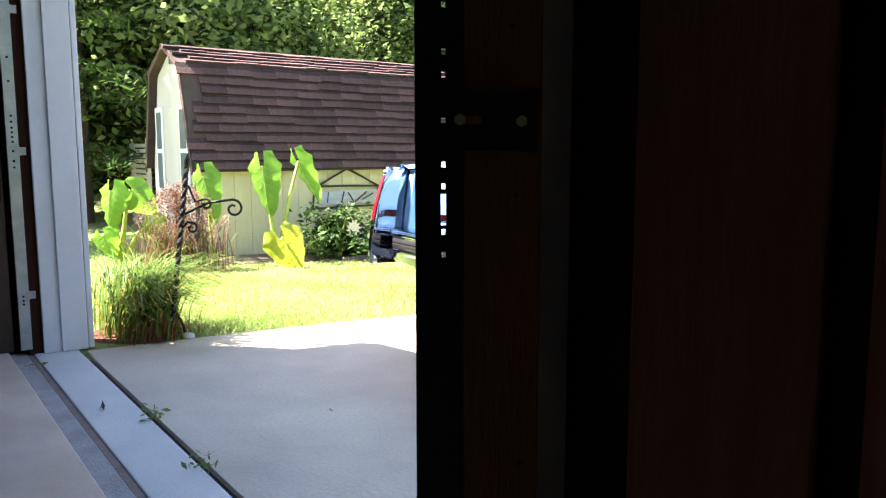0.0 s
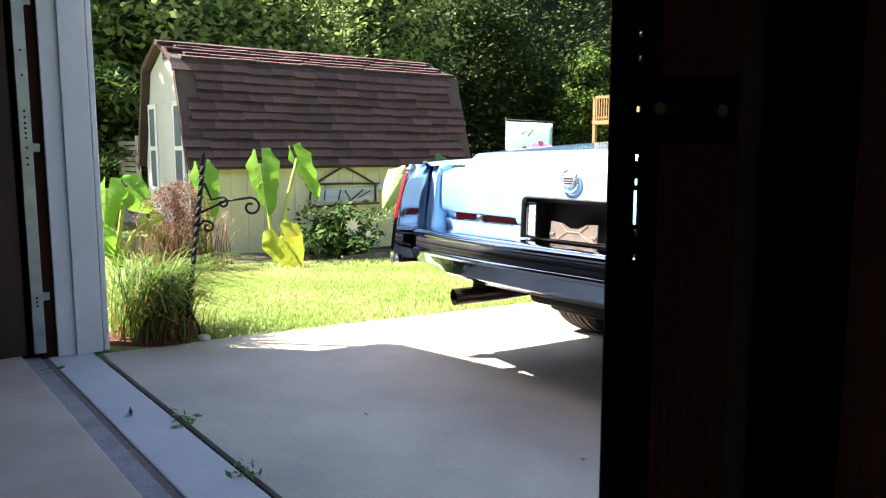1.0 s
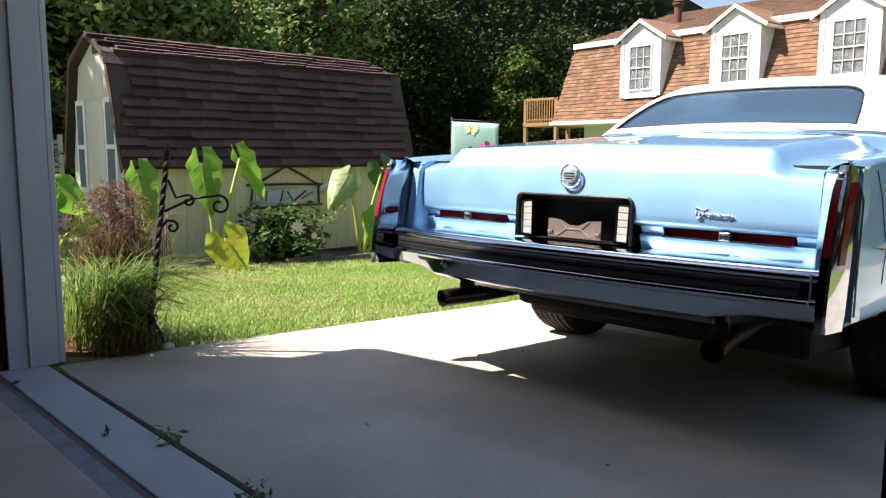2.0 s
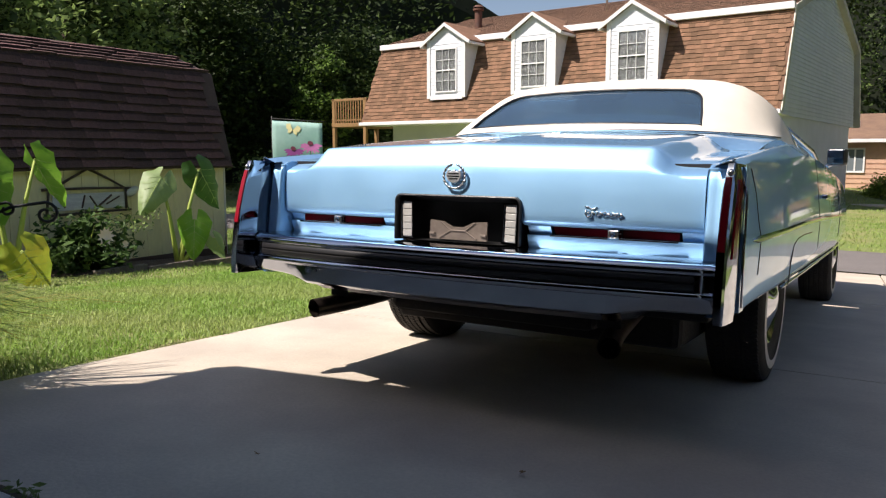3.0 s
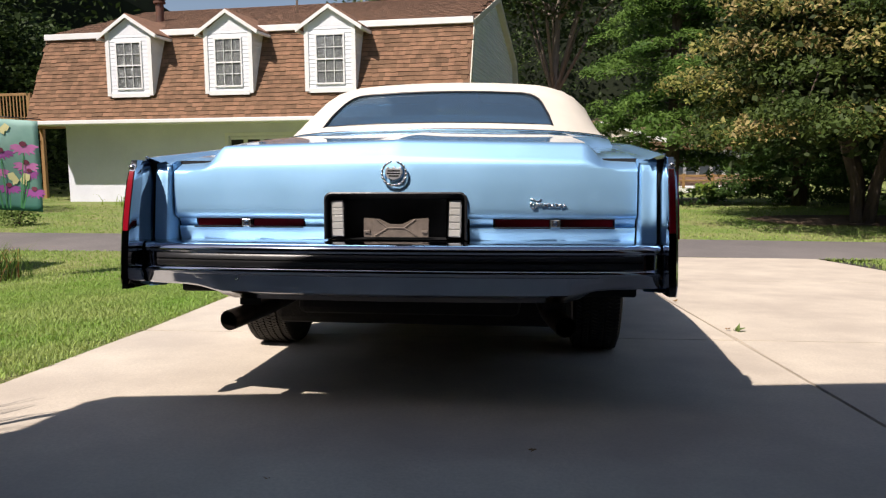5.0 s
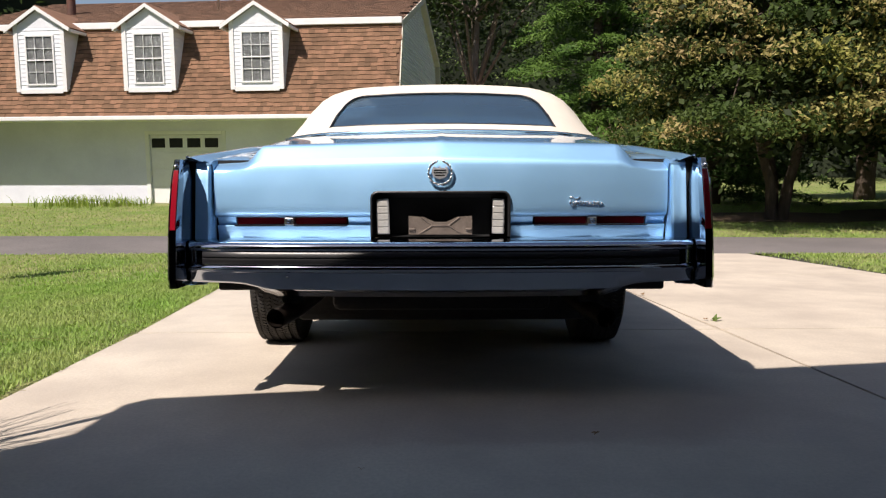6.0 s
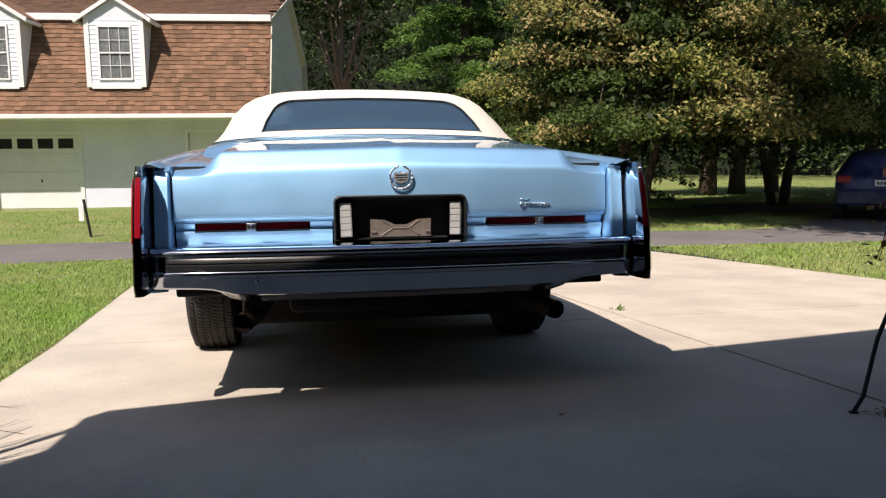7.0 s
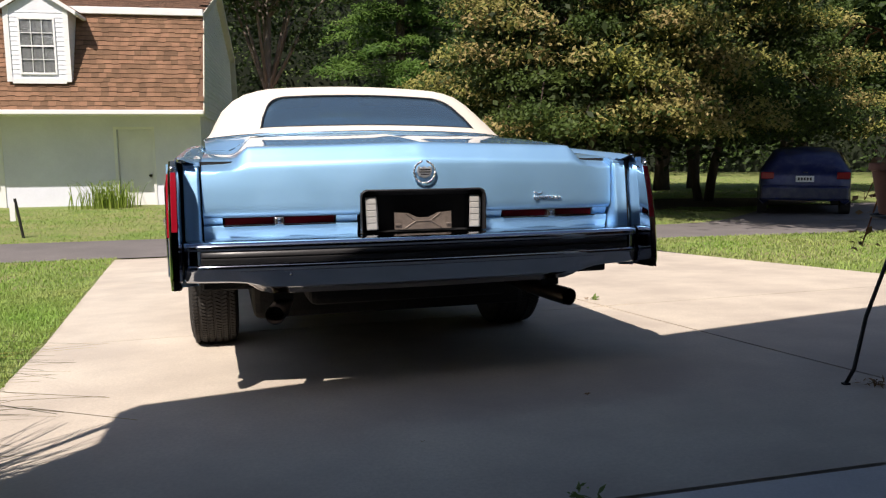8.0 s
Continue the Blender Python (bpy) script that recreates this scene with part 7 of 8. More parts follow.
def build_bed():
    bm = bmesh.new()
    rows = []
    for k in range(24):
        y = 0.2 + k * 0.21
        xo = -5.62 + 0.12 * noise.noise((y, 3, 0))
        rows.append([(-6.5, y, ground_z(-6.5, y) + 0.02), (-6.0, y, ground_z(-6, y) + 0.05 + 0.02 * noise.noise((y * 4, 0, 0))), (xo, y, ground_z(xo, y) + 0.012)])
    lattice(bm, rows)
    tagged(link_mesh("flower_bed", bm, M["soil"], smooth=True), "bare soil bed along the shed", "soil", kind="structure")
    rnd = random.Random(4)
    for k in range(5):
        y = 2.3 + k * 0.62
        ob = new("edging_timber", None)
        bm = boxed(-5.63, -5.56, y, y + 0.6, ground_z(-5.6, y) - 0.03, ground_z(-5.6, y) + 0.045 + 0.01 * rnd.random(), 0.008)
        bpy.data.objects.remove(ob)
        tagged(link_mesh("edging_timber", bm, M["bark_pale"]), "weathered timber edging of the flower bed", "edging", "bed edging")
    # soil round the grass clump at the jamb
    bm = bmesh.new()
    rows = []
    for r in (0.0, 0.5, 1.0):
        rows.append([(-1.83 + 0.25 * r * math.cos(a) * (1 + 0.2 * math.sin(3 * a)), -1.03 + 0.27 * r * math.sin(a), ground_z(-1.8, -1.0) + 0.035 * (1 - r * r) + 0.004) for a in [2 * math.pi * k / 18 for k in range(19)]])
    lattice(bm, rows)
    tagged(link_mesh("mulch", bm, M["mulch"], smooth=True), "reddish mulch under the grass clump", "mulch", kind="structure")


build_bed()


# ---------------------------------------------------------------- shepherd hook
def build_hook():
    ob = thing("shepherd_hook", "twisted black iron shepherd hook leaning in the bed", "garden hook")
    z0 = ground_z(-1.68, -0.87)
    a, b = Vector((-1.68, -0.865, z0 - 0.05)), Vector((-1.575, -0.775, 0.84))
    # twisted square bar
    bm = bmesh.new()
    rings = []
    n = 70
    ax = (b - a).normalized()
    s0 = ax.orthogonal().normalized()
    t0 = ax.cross(s0)
    for k in range(n + 1):
        p = a.lerp(b, k / n)
        th = k * 0.42
        rings.append([p + 0.013 * (math.cos(th + q * math.pi / 2) * s0 + math.sin(th + q * math.pi / 2) * t0) for q in range(4)])
    vs = lattice(bm, rings, closed=True)
    bm.faces.new(vs[0][::-1])
    bm.faces.new(vs[-1])
    part("pole", bm, M["iron"], ob)
    bm = bmesh.new()
    tube(bm, [b - ax * 0.01, b + ax * 0.02, b + ax * 0.06], [0.013, 0.016, 0.001], 8)
    part("finial", bm, M["iron"], ob, smooth=True)

    def scroll(start, mid, centre, r0, turns, sgn, name):
        def swing(p):
            d = p[1] + 0.80
            return Vector((-1.613 + 0.57 * d, -0.808 + 0.85 * d, p[2]))
        pts = [swing(start), swing(mid)]
        for k in range(15):
            u = k / 14
            th = math.pi / 2 + sgn * u * turns * 2 * math.pi
            r = r0 * (1 - 0.7 * u)
            pts.append(swing((0, centre[0] + r * math.cos(th), centre[1] + r * math.sin(th))))
        bm = bmesh.new()
        tube(bm, pts, 0.0062, 6)
        part(name, bm, M["iron"], ob, smooth=True)
    scroll((-1.66, -0.775, 0.60), (-1.655, -0.66, 0.655), (-0.545, 0.625), 0.045, 1.1, -1, "arm")
    scroll((-1.66, -0.755, 0.74), (-1.655, -0.725, 0.66), (-0.675, 0.645), 0.028, 0.9, -1, "scroll")
    scroll((-1.665, -0.79, 0.53), (-1.66, -0.765, 0.56), (-0.745, 0.530), 0.028, 1.0, -1, "scroll")
    bm = bmesh.new()
    tube(bm, [a + ax * 0.20, Vector((-1.66, -0.80, z0 + 0.06)), Vector((-1.65, -0.785, z0 - 0.03))], 0.008, 6)
    part("prong", bm, M["iron"], ob, smooth=True)


build_hook()


# ---------------------------------------------------------------- garden flag
def build_flag():
    tl = Vector((-5.38, 4.62, 1.27))
    right = Vector((0.93, 0.36, -0.07)).normalized()
    w, h = 0.64, 0.95
    nrm = Vector((0.36, -0.93, 0))
    ob = thing("garden_flag", "teal garden flag printed with purple coneflowers", "flag")
    def cloth(u, v, lift=0.0):
        p = tl + right * (u * w) + Vector((0, 0, -v * h))
        return p + nrm * (0.025 * math.sin(u * 5 + v * 2) * v + 0.012 * math.sin(v * 7) + lift)
    bm = bmesh.new()
    lattice(bm, [[cloth(u / 10, v / 14) for u in range(11)] for v in range(15)])
    fl = part("cloth", bm, M["flag_cloth"], ob, smooth=True)
    sd = fl.modifiers.new("thick", "SOLIDIFY")
    sd.thickness = 0.002
    bm = bmesh.new()
    tube(bm, [tl + Vector((0.0, -0.01, 0.02)), tl + right * (w + 0.04) + Vector((0, 0, 0.02))], 0.006, 6)
    gz = ground_z(-5.38, 4.62)
    tube(bm, [tl + Vector((-0.01, 0, 0.05)), Vector((tl.x - 0.01, tl.y, gz - 0.05))], 0.007, 6)
    part("pole", bm, M["iron"], ob, smooth=True)
    rnd = random.Random(8)
    def poly(name, pts, mat, lift):
        bm = bmesh.new()
        bm.faces.new([bm.verts.new(cloth(u, v, lift)) for u, v in pts])
        part(name, bm, mat, fl)
    for k, (u, v, s, m) in enumerate(((0.42, 0.36, 0.17, "print_purple"), (0.76, 0.28, 0.19, "print_pink"), (0.32, 0.56, 0.18, "print_pink"), (0.78, 0.48, 0.18, "print_pink"), (0.50, 0.74, 0.16, "print_purple"), (0.88, 0.77, 0.16, "print_purple"), (0.82, 0.57, 0.14, "print_purple"))):
        for j in range(9):
            a = math.pi * (0.02 + 0.96 * j / 8) + rnd.uniform(-0.05, 0.05)
            d = (math.cos(a), math.sin(a) * 0.75)
            t = (-d[1], d[0])
            q = s * rnd.uniform(1.0, 1.25)
            poly("petal", [(u + d[0] * q * f + t[0] * q * g, v + (d[1] * q * f + t[1] * q * g) * w / h) for f, g in ((0.1, 0), (0.55, 0.16), (1.0, 0.05), (1.0, -0.05), (0.55, -0.16))], M[m], 0.003 + 0.0004 * k)
        poly("cone", [(u + 0.30 * s * math.cos(2 * math.pi * j / 8), v - 0.02 + 0.16 * s * math.sin(2 * math.pi * j / 8)) for j in range(8)], M["print_cone"], 0.0075 + 0.0003 * k)
        poly("stem_print", [(u - 0.008, v + 0.06), (u + 0.008, v + 0.06), (0.5 + (u - 0.5) * 0.6 + 0.01, 0.98), (0.5 + (u - 0.5) * 0.6 - 0.01, 0.98)], M["print_green"], 0.0022)
    for u, v, s, r in ((0.42, 0.11, 0.15, 0.2), (0.20, 0.74, 0.15, -0.4), (0.66, 0.66, 0.17, 0.0)):
        for sg in (-1, 1):
            pts = [(0.02, 0.0), (0.5, -0.75), (1.0, -0.55), (0.9, -0.05), (0.62, 0.12), (0.6, 0.5), (0.2, 0.35)]
            poly("pale_shape", [(u + (sg * x * math.cos(r) - y * math.sin(r)) * s, v + (sg * x * math.sin(r) + y * math.cos(r)) * s * w / h) for x, y in pts], M["print_cream"], 0.0105)


def flag_cloth():
    m, tree, bsdf = nodes_of("flag_cloth")
    tc = tree.nodes.new("ShaderNodeTexCoord")
    sep = tree.nodes.new("ShaderNodeSeparateXYZ")
    tree.links.new(tc.outputs["Generated"], sep.inputs[0])
    a = mixed(tree, sep.outputs["Z"], (0.02, 0.15, 0.105), (0.44, 0.66, 0.60))
    col = mixed(tree, noise_out(tree, 4.0, 3.0, lo=0.3, hi=1.3), a, (0.08, 0.30, 0.25))
    tree.links.new(col, bsdf.inputs["Base Color"])
    bsdf.inputs["Roughness"].default_value = 0.8
    t = tree.nodes.new("ShaderNodeBsdfTranslucent")
    tree.links.new(col, t.inputs["Color"])
    mx = tree.nodes.new("ShaderNodeMixShader")
    mx.inputs["Fac"].default_value = 0.25
    tree.links.new(bsdf.outputs["BSDF"], mx.inputs[1])
    tree.links.new(t.outputs["BSDF"], mx.inputs[2])
    tree.links.new(mx.outputs["Shader"], tree.nodes["Material Output"].inputs["Surface"])
    return m


M["flag_cloth"] = flag_cloth()
M["print_purple"] = plain_mat("print_purple", (0.30, 0.07, 0.28), 0.8)
M["print_pink"] = plain_mat("print_pink", (0.55, 0.18, 0.42), 0.8)
M["print_cone"] = plain_mat("print_cone", (0.16, 0.03, 0.06), 0.8)
M["print_green"] = plain_mat("print_green", (0.05, 0.22, 0.08), 0.8)
M["print_cream"] = plain_mat("print_cream", (0.62, 0.58, 0.30), 0.8)
build_flag()


# ---------------------------------------------------------------- plant stand at the near corner
def build_stand():
    z0 = TILT @ Vector((1.5, -0.57, 0))
    ob = thing("plant_stand", "black iron plant stand holding a pot with withered leaves", "plant stand")
    g = z0.z
    for k, (fx, fy) in enumerate(((1.50, -0.57), (1.86, -0.42), (1.84, -0.74))):
        top = Vector((1.70, -0.57, 0.60))
        f = Vector((fx, fy, g + 0.004))
        mid1 = f.lerp(top, 0.45) + (f - Vector((1.70, -0.57, f.z))) * -0.02 + Vector((-0.02 if k == 0 else 0.02, 0, -0.03))
        bm = bmesh.new()
        tube(bm, [f, f.lerp(mid1, 0.25) + Vector((0.015 if k == 0 else -0.015, 0, -0.01)), mid1, mid1.lerp(top, 0.6) + Vector((0.012 if k == 0 else -0.01, 0, 0)), top], 0.0075, 7)
        part("leg", bm, M["iron"], ob, smooth=True)
        part("foot", boxed(fx - 0.014, fx + 0.014, fy - 0.01, fy + 0.01, g, g + 0.008, 0.002), M["iron"], ob)
    bm = bmesh.new()
    tube(bm, [(1.72 + 0.11 * math.cos(a), -0.57 + 0.11 * math.sin(a), 0.60) for a in [2 * math.pi * k / 20 for k in range(21)]], 0.006, 6)
    part("ring", bm, M["iron"], ob, smooth=True)
    pot = thing("flower_pot", "brown terracotta pot with withered stems", "pot")
    bm = bmesh.new()
    rows = []
    for r, z in ((0.0, 0.607), (0.085, 0.607), (0.10, 0.68), (0.118, 0.77), (0.13, 0.775), (0.13, 0.80), (0.115, 0.80), (0.105, 0.76), (0.0, 0.75)):
        rows.append([(1.72 + r * math.cos(a), -0.57 + r * math.sin(a), z) for a in [2 * math.pi * k / 22 for k in range(23)]])
    lattice(bm, rows)
    part("pot_wall", bm, M["terracotta"], pot, smooth=40)
    rnd = random.Random(6)
    pts = []
    for k in range(12):
        a = rnd.uniform(0, 6.28)
        tip = Vector((1.78 + 0.16 * math.cos(a), -0.57 + 0.2 * math.sin(a), rnd.uniform(0.42, 0.95)))
        bm = bmesh.new()
        st = Vector((1.72, -0.57, 0.75))
        tube(bm, [st, st.lerp(tip, 0.5) + Vector((0, 0, 0.14)), tip], [0.004, 0.003, 0.0015], 5)
        part("stalk", bm, M["reed_dry"], pot)
        pts += [tuple(tip + Vector((rnd.uniform(-0.04, 0.04), rnd.uniform(-0.04, 0.04), rnd.uniform(-0.05, 0.05)))) for _ in range(7)]
    bm = bmesh.new()
    st = Vector((1.72, -0.57, 0.75))
    tube(bm, [st, (1.66, -0.57, 1.10), (1.56, -0.57, 1.28), (1.46, -0.57, 1.30), (1.385, -0.57, 1.23)], [0.006, 0.006, 0.005, 0.004, 0.003], 6)
    tube(bm, [(1.56, -0.57, 1.28), (1.51, -0.57, 1.26), (1.475, -0.57, 1.19)], [0.004, 0.004, 0.002], 6)
    part("arched_stem", bm, M["reed_dry"], pot, smooth=True)
    leaf_mesh("withered_leaves", pts, 0.035, M["leaf_dry"], pot, aspect=0.6)
    leaf_mesh("fallen_stems", clumped([(1.60, -0.62, g + 0.012), (1.66, -0.70, g + 0.012)], 40, 0.06, 0.05), 0.03, M["leaf_dry"], pot, aspect=0.2)


M["terracotta"] = stuff_mat("terracotta", (0.34, 0.13, 0.07), (0.26, 0.10, 0.06), 0.8, 8, 60, 0.3, 0.2, 0.003)
build_stand()


# ---------------------------------------------------------------- litter on the drive
def build_litter():
    for x, y, n, h in ((0.08, -1.305, 26, 0.05), (-0.42, -1.30, 22, 0.045), (-0.46, -1.26, 12, 0.03), (-1.35, -1.53, 8, 0.02)):
        ob = thing("weed", "small green weed growing in the driveway joint", "weed", TILT @ Matrix.Translation((x, y, 0.0)), "joint weeds")
        rs = np.random.default_rng(int(100 * (x + 3)))
        c = np.concatenate([rs.normal(size=(n, 2)) * 0.026, np.abs(rs.normal(size=(n, 1))) * h * 0.4 + 0.004], 1)
        leaf_mesh("leaves", c, 0.032, M["leaf_light"], ob, aspect=0.35, up_bias=0.9)
    for x, y, s, m in ((1.605, 1.818, 0.06, "leaf_light"), (1.55, 1.83, 0.03, "leaf_dry"), (1.44, 3.0, 0.035, "leaf_dry"), (0.5, -0.42, 0.02, "leaf_dry"), (-0.2, -0.75, 0.018, "leaf_dry"), (-0.62, -1.42, 0.03, "bark")):
        ob = thing("fallen_leaf", "curled fallen leaf on the concrete", "leaf", TILT @ Matrix.Translation((x, y, 0.008)), "fallen leaves")
        leaf_mesh("leaf_blade", [(0, 0, 0.004), (0.3 * s, 0.1 * s, 0.006), (-0.2 * s, 0.25 * s, 0.005)], s, M[m], ob, aspect=0.5, up_bias=2.0)


build_litter()


def build_stone():
    ob = thing("stone", "small pale stone at the foot of the garden hook", "stone", TILT @ Matrix.Translation((-1.62, -0.79, 0.0)))
    bm = bmesh.new()
    bmesh.ops.create_icosphere(bm, subdivisions=2, radius=0.03)
    for v in bm.verts:
        v.co *= 1 + 0.25 * noise.noise(v.co * 40)
        v.co.z = v.co.z * 0.6 + 0.012
    part("rock", bm, M["apron"], ob, smooth=True)


build_stone()


# ---------------------------------------------------------------- things across the lane
def build_slat_fence():
    """A tan slatted screen behind the shed."""
    ob = thing("slatted_fence", "tan slatted fence panel behind the shed", "fence")
    g = ground_z(-11.3, 1.6)
    for k in range(int((1.1 - g) / 0.085)):
        z = g + 0.04 + k * 0.085
        part("slat", boxed(-11.85, -10.85, 1.58, 1.60, z, z + 0.062, 0.004), M["house_trim"], ob)
    for x in (-11.8, -10.9):
        part("post", boxed(x - 0.04, x + 0.04, 1.602, 1.66, g - 0.1, 1.14, 0.004), M["house_trim"], ob)


build_slat_fence()


def build_marker():
    z = ground_z(-4.15, 10.6)
    ob = thing("driveway_marker", "dark leaning stake with a white plate on the verge", "stake")
    bm = bmesh.new()
    tube(bm, [(-4.12, 10.6, z - 0.1), (-4.22, 10.6, 0.16)], 0.025, 6)
    part("stake", bm, M["iron"], ob)
    part("plate", boxed(-4.30, -4.22, 10.57, 10.585, -0.20, 0.10, 0.004, m=None), M["white_paint"], ob, "white reflector plate")


build_marker()


def leafy(name, c, size, n, per, leaf, mat, label, category="bush"):
    z = ground_z(c[0], c[1])
    ob = thing(name, label, category, Matrix.Translation((c[0], c[1], z)))
    rs = np.random.default_rng(int(abs(c[0] * 37 + c[1] * 11)))
    d = rs.normal(size=(n, 3))
    d /= np.linalg.norm(d, axis=1, keepdims=True)
    cc = d * rs.uniform(0.5, 1, (n, 1)) * np.array(size) * 0.5
    cc[:, 2] = np.abs(cc[:, 2]) * 2 * 0.8 + 0.05
    leaf_mesh("foliage", clumped(cc, per, min(size) * 0.3, 0.8), leaf, mat, ob, aspect=0.55)
    bm = bmesh.new()
    for a in (0, 2, 4):
        tube(bm, [(0, 0, -0.05), (size[0] * 0.2 * math.cos(a), size[1] * 0.2 * math.sin(a), size[2] * 0.6)], [0.03, 0.01], 5)
    part("stems", bm, M["bark"], ob)


build_reeds("weed_clump", (-3.95, 17.6), 240, 1.0, 0.5, 0.028, "tall green weeds beside the white door", ("leaf_hedge", "leaf_hedge"), 0, 0.30)
build_reeds("weed_clump", (-10.2, 17.6), 260, 0.45, 0.6, 0.028, "low green weeds along the white wall", ("leaf_hedge", "leaf_hedge"), 0, 0.55)
build_reeds("weed_clump", (-9.1, 17.7), 160, 0.35, 0.6, 0.028, "low green weeds along the white wall", ("leaf_hedge", "leaf_hedge"), 0, 0.35)
leafy("vine_shrub", (-16.6, 15.8), (2.2, 1.6, 1.6), 60, 60, 0.12, M["leaf_light"], "leafy shrub under the wooden deck")
leafy("low_shrub", (-9.9, 11.2), (0.9, 0.8, 0.7), 30, 40, 0.07, M["leaf_light"], "low shrub at the lane edge")


def build_brick_house():
    yf, zg, ze = 33.0, -0.95, 1.42
    k = 35.5 / 29.5
    X = lambda x: 0.98 + (x - 0.98) * k      # spacing seen along the front
    ob = thing("brick_house", "low brick house with a brown roof and a porch", "house")
    x0, x1, x2, x3 = -1.45, X(0.95), X(2.25), X(8.5)
    part("wall", boxed(x0, x1, yf, yf + 7, zg, ze), M["tan_siding"], ob, "tan lapped siding wall")
    part("wall", boxed(x1, x2, yf - 0.4, yf + 7, zg, ze), M["brick_far"], ob, "pinkish brick wall")
    part("wall", boxed(x2, x3, yf + 1.2, yf + 7, zg, ze), M["brick_far"], ob, "pinkish brick wall behind the porch")
    bm = bmesh.new()
    z = -0.5
    while z < ze:
        box(bm, x0, x1, yf - 0.03, yf - 0.002, z, z + 0.16)
        z += 0.2
    part("siding", bm, M["tan_siding"], ob)
    # roofs
    roof = [(yf - 0.35, ze - 0.05), (yf + 3.6, ze + 1.05), (yf + 7.9, ze - 0.05), (yf + 7.9, ze + 0.10), (yf + 3.6, ze + 1.22), (yf - 0.35, ze + 0.10)]
    part("roof", prismed(roof, "x", x0 - 0.1, x3), M["brown_roof"], ob, "brown shingled roof")
    part("gutter", boxed(x0 - 0.1, x1 - 0.2, yf - 0.45, yf - 0.352, ze - 0.09, ze + 0.05, 0.01), M["white_paint"], ob)
    gx = (x1 + x2) / 2 + 1.2
    for s in (-1, 1):
        o = [(gx, ze + 0.75), (gx + s * 2.6, ze - 0.02), (gx + s * 2.6, ze + 0.14), (gx, ze + 0.92)]
        part("porch_roof", prismed(o, "y", yf - 0.7, yf + 3), M["brown_roof"], ob)
        o = [(gx, ze + 0.70), (gx + s * 2.65, ze - 0.10), (gx + s * 2.65, ze + 0.08), (gx, ze + 0.90)]
        part("fascia", prismed(o, "y", yf - 0.76, yf - 0.702), M["white_paint"], ob)
    part("gable", prismed([(gx - 2.5, ze - 0.05), (gx + 2.5, ze - 0.05), (gx, ze + 0.72)], "y", yf - 0.6, yf - 0.5), M["house_trim"], ob)
    part("skylight", boxed(X(0.25), X(0.45), yf + 0.9, yf + 1.3, ze + 0.42, ze + 0.55, 0.01), M["iron"], ob)
    # windows
    wn_ = part("window", boxed(X(-0.98), X(-0.50), yf - 0.06, yf - 0.032, 0.20, 1.05), M["window_glass"], ob, "white framed window")
    for a, b, c, d in ((X(-1.03), X(-0.98), 0.12, 1.12), (X(-0.50), X(-0.45), 0.12, 1.12), (X(-0.77), X(-0.72), 0.2, 1.05), (X(-0.98), X(-0.50), 1.05, 1.12), (X(-0.98), X(-0.50), 0.12, 0.20)):
        part("window_frame", boxed(a, b, yf - 0.085, yf - 0.062, c, d), M["white_paint"], wn_)
    part("porch_glass", boxed(x2 + 0.05, x3, yf + 1.14, yf + 1.19, -0.15, 0.98), M["window_glass"], ob, "dark porch glazing")
    n = 13
    for q in range(n):
        xx = x2 + 0.1 + q * (x3 - x2) / n
        part("mullion", boxed(xx - 0.07, xx + 0.07, yf + 1.08, yf + 1.135, -0.2, 1.0), M["white_paint"], ob)
    part("porch_floor", boxed(x2, x3, yf - 1.2, yf + 1.1, zg, -0.62, 0.01), M["white_paint"], ob, "pale porch floor")
    part("porch_rail", boxed(x2, x3, yf - 1.2, yf - 1.12, -0.16, -0.06, 0.01), M["deck_wood"], ob, "wooden porch rail")
    part("porch_rail", boxed(x2, x3, yf - 1.2, yf - 1.12, -0.36, -0.28, 0.01), M["deck_wood"], ob)
    for q in range(7):
        xx = x2 + 0.1 + q * (x3 - x2) / 6.2
        part("porch_post", boxed(xx - 0.06, xx + 0.06, yf - 1.22, yf - 1.10, -0.65, -0.02, 0.01), M["deck_wood"], ob)
    # drive slab and path
    tagged(link_mesh("pavement", boxed(-1.4, X(1.2), 28.5, 32.2, -0.98, ground_z(0.5, 30) + 0.03, 0.01), M["apron"]), "pale paved patch before the brick house", "pavement", kind="structure")
    tagged(link_mesh("pavement_path", boxed(-0.5, 6.0, 22.3, 22.9, -1.0, ground_z(3, 22.6) + 0.09, 0.01), M["concrete"]), "narrow pale path across the far lawn", "path", kind="structure")


M["tan_siding"] = stuff_mat("tan_siding", (0.66, 0.42, 0.30), (0.58, 0.36, 0.26), 0.7, 3, 30, 0.15, 0.1, 0.003)
M["brown_roof"] = stuff_mat("brown_roof", (0.24, 0.15, 0.10), (0.18, 0.11, 0.08), 0.9, 2, 12, 0.4, 0.4, 0.01)


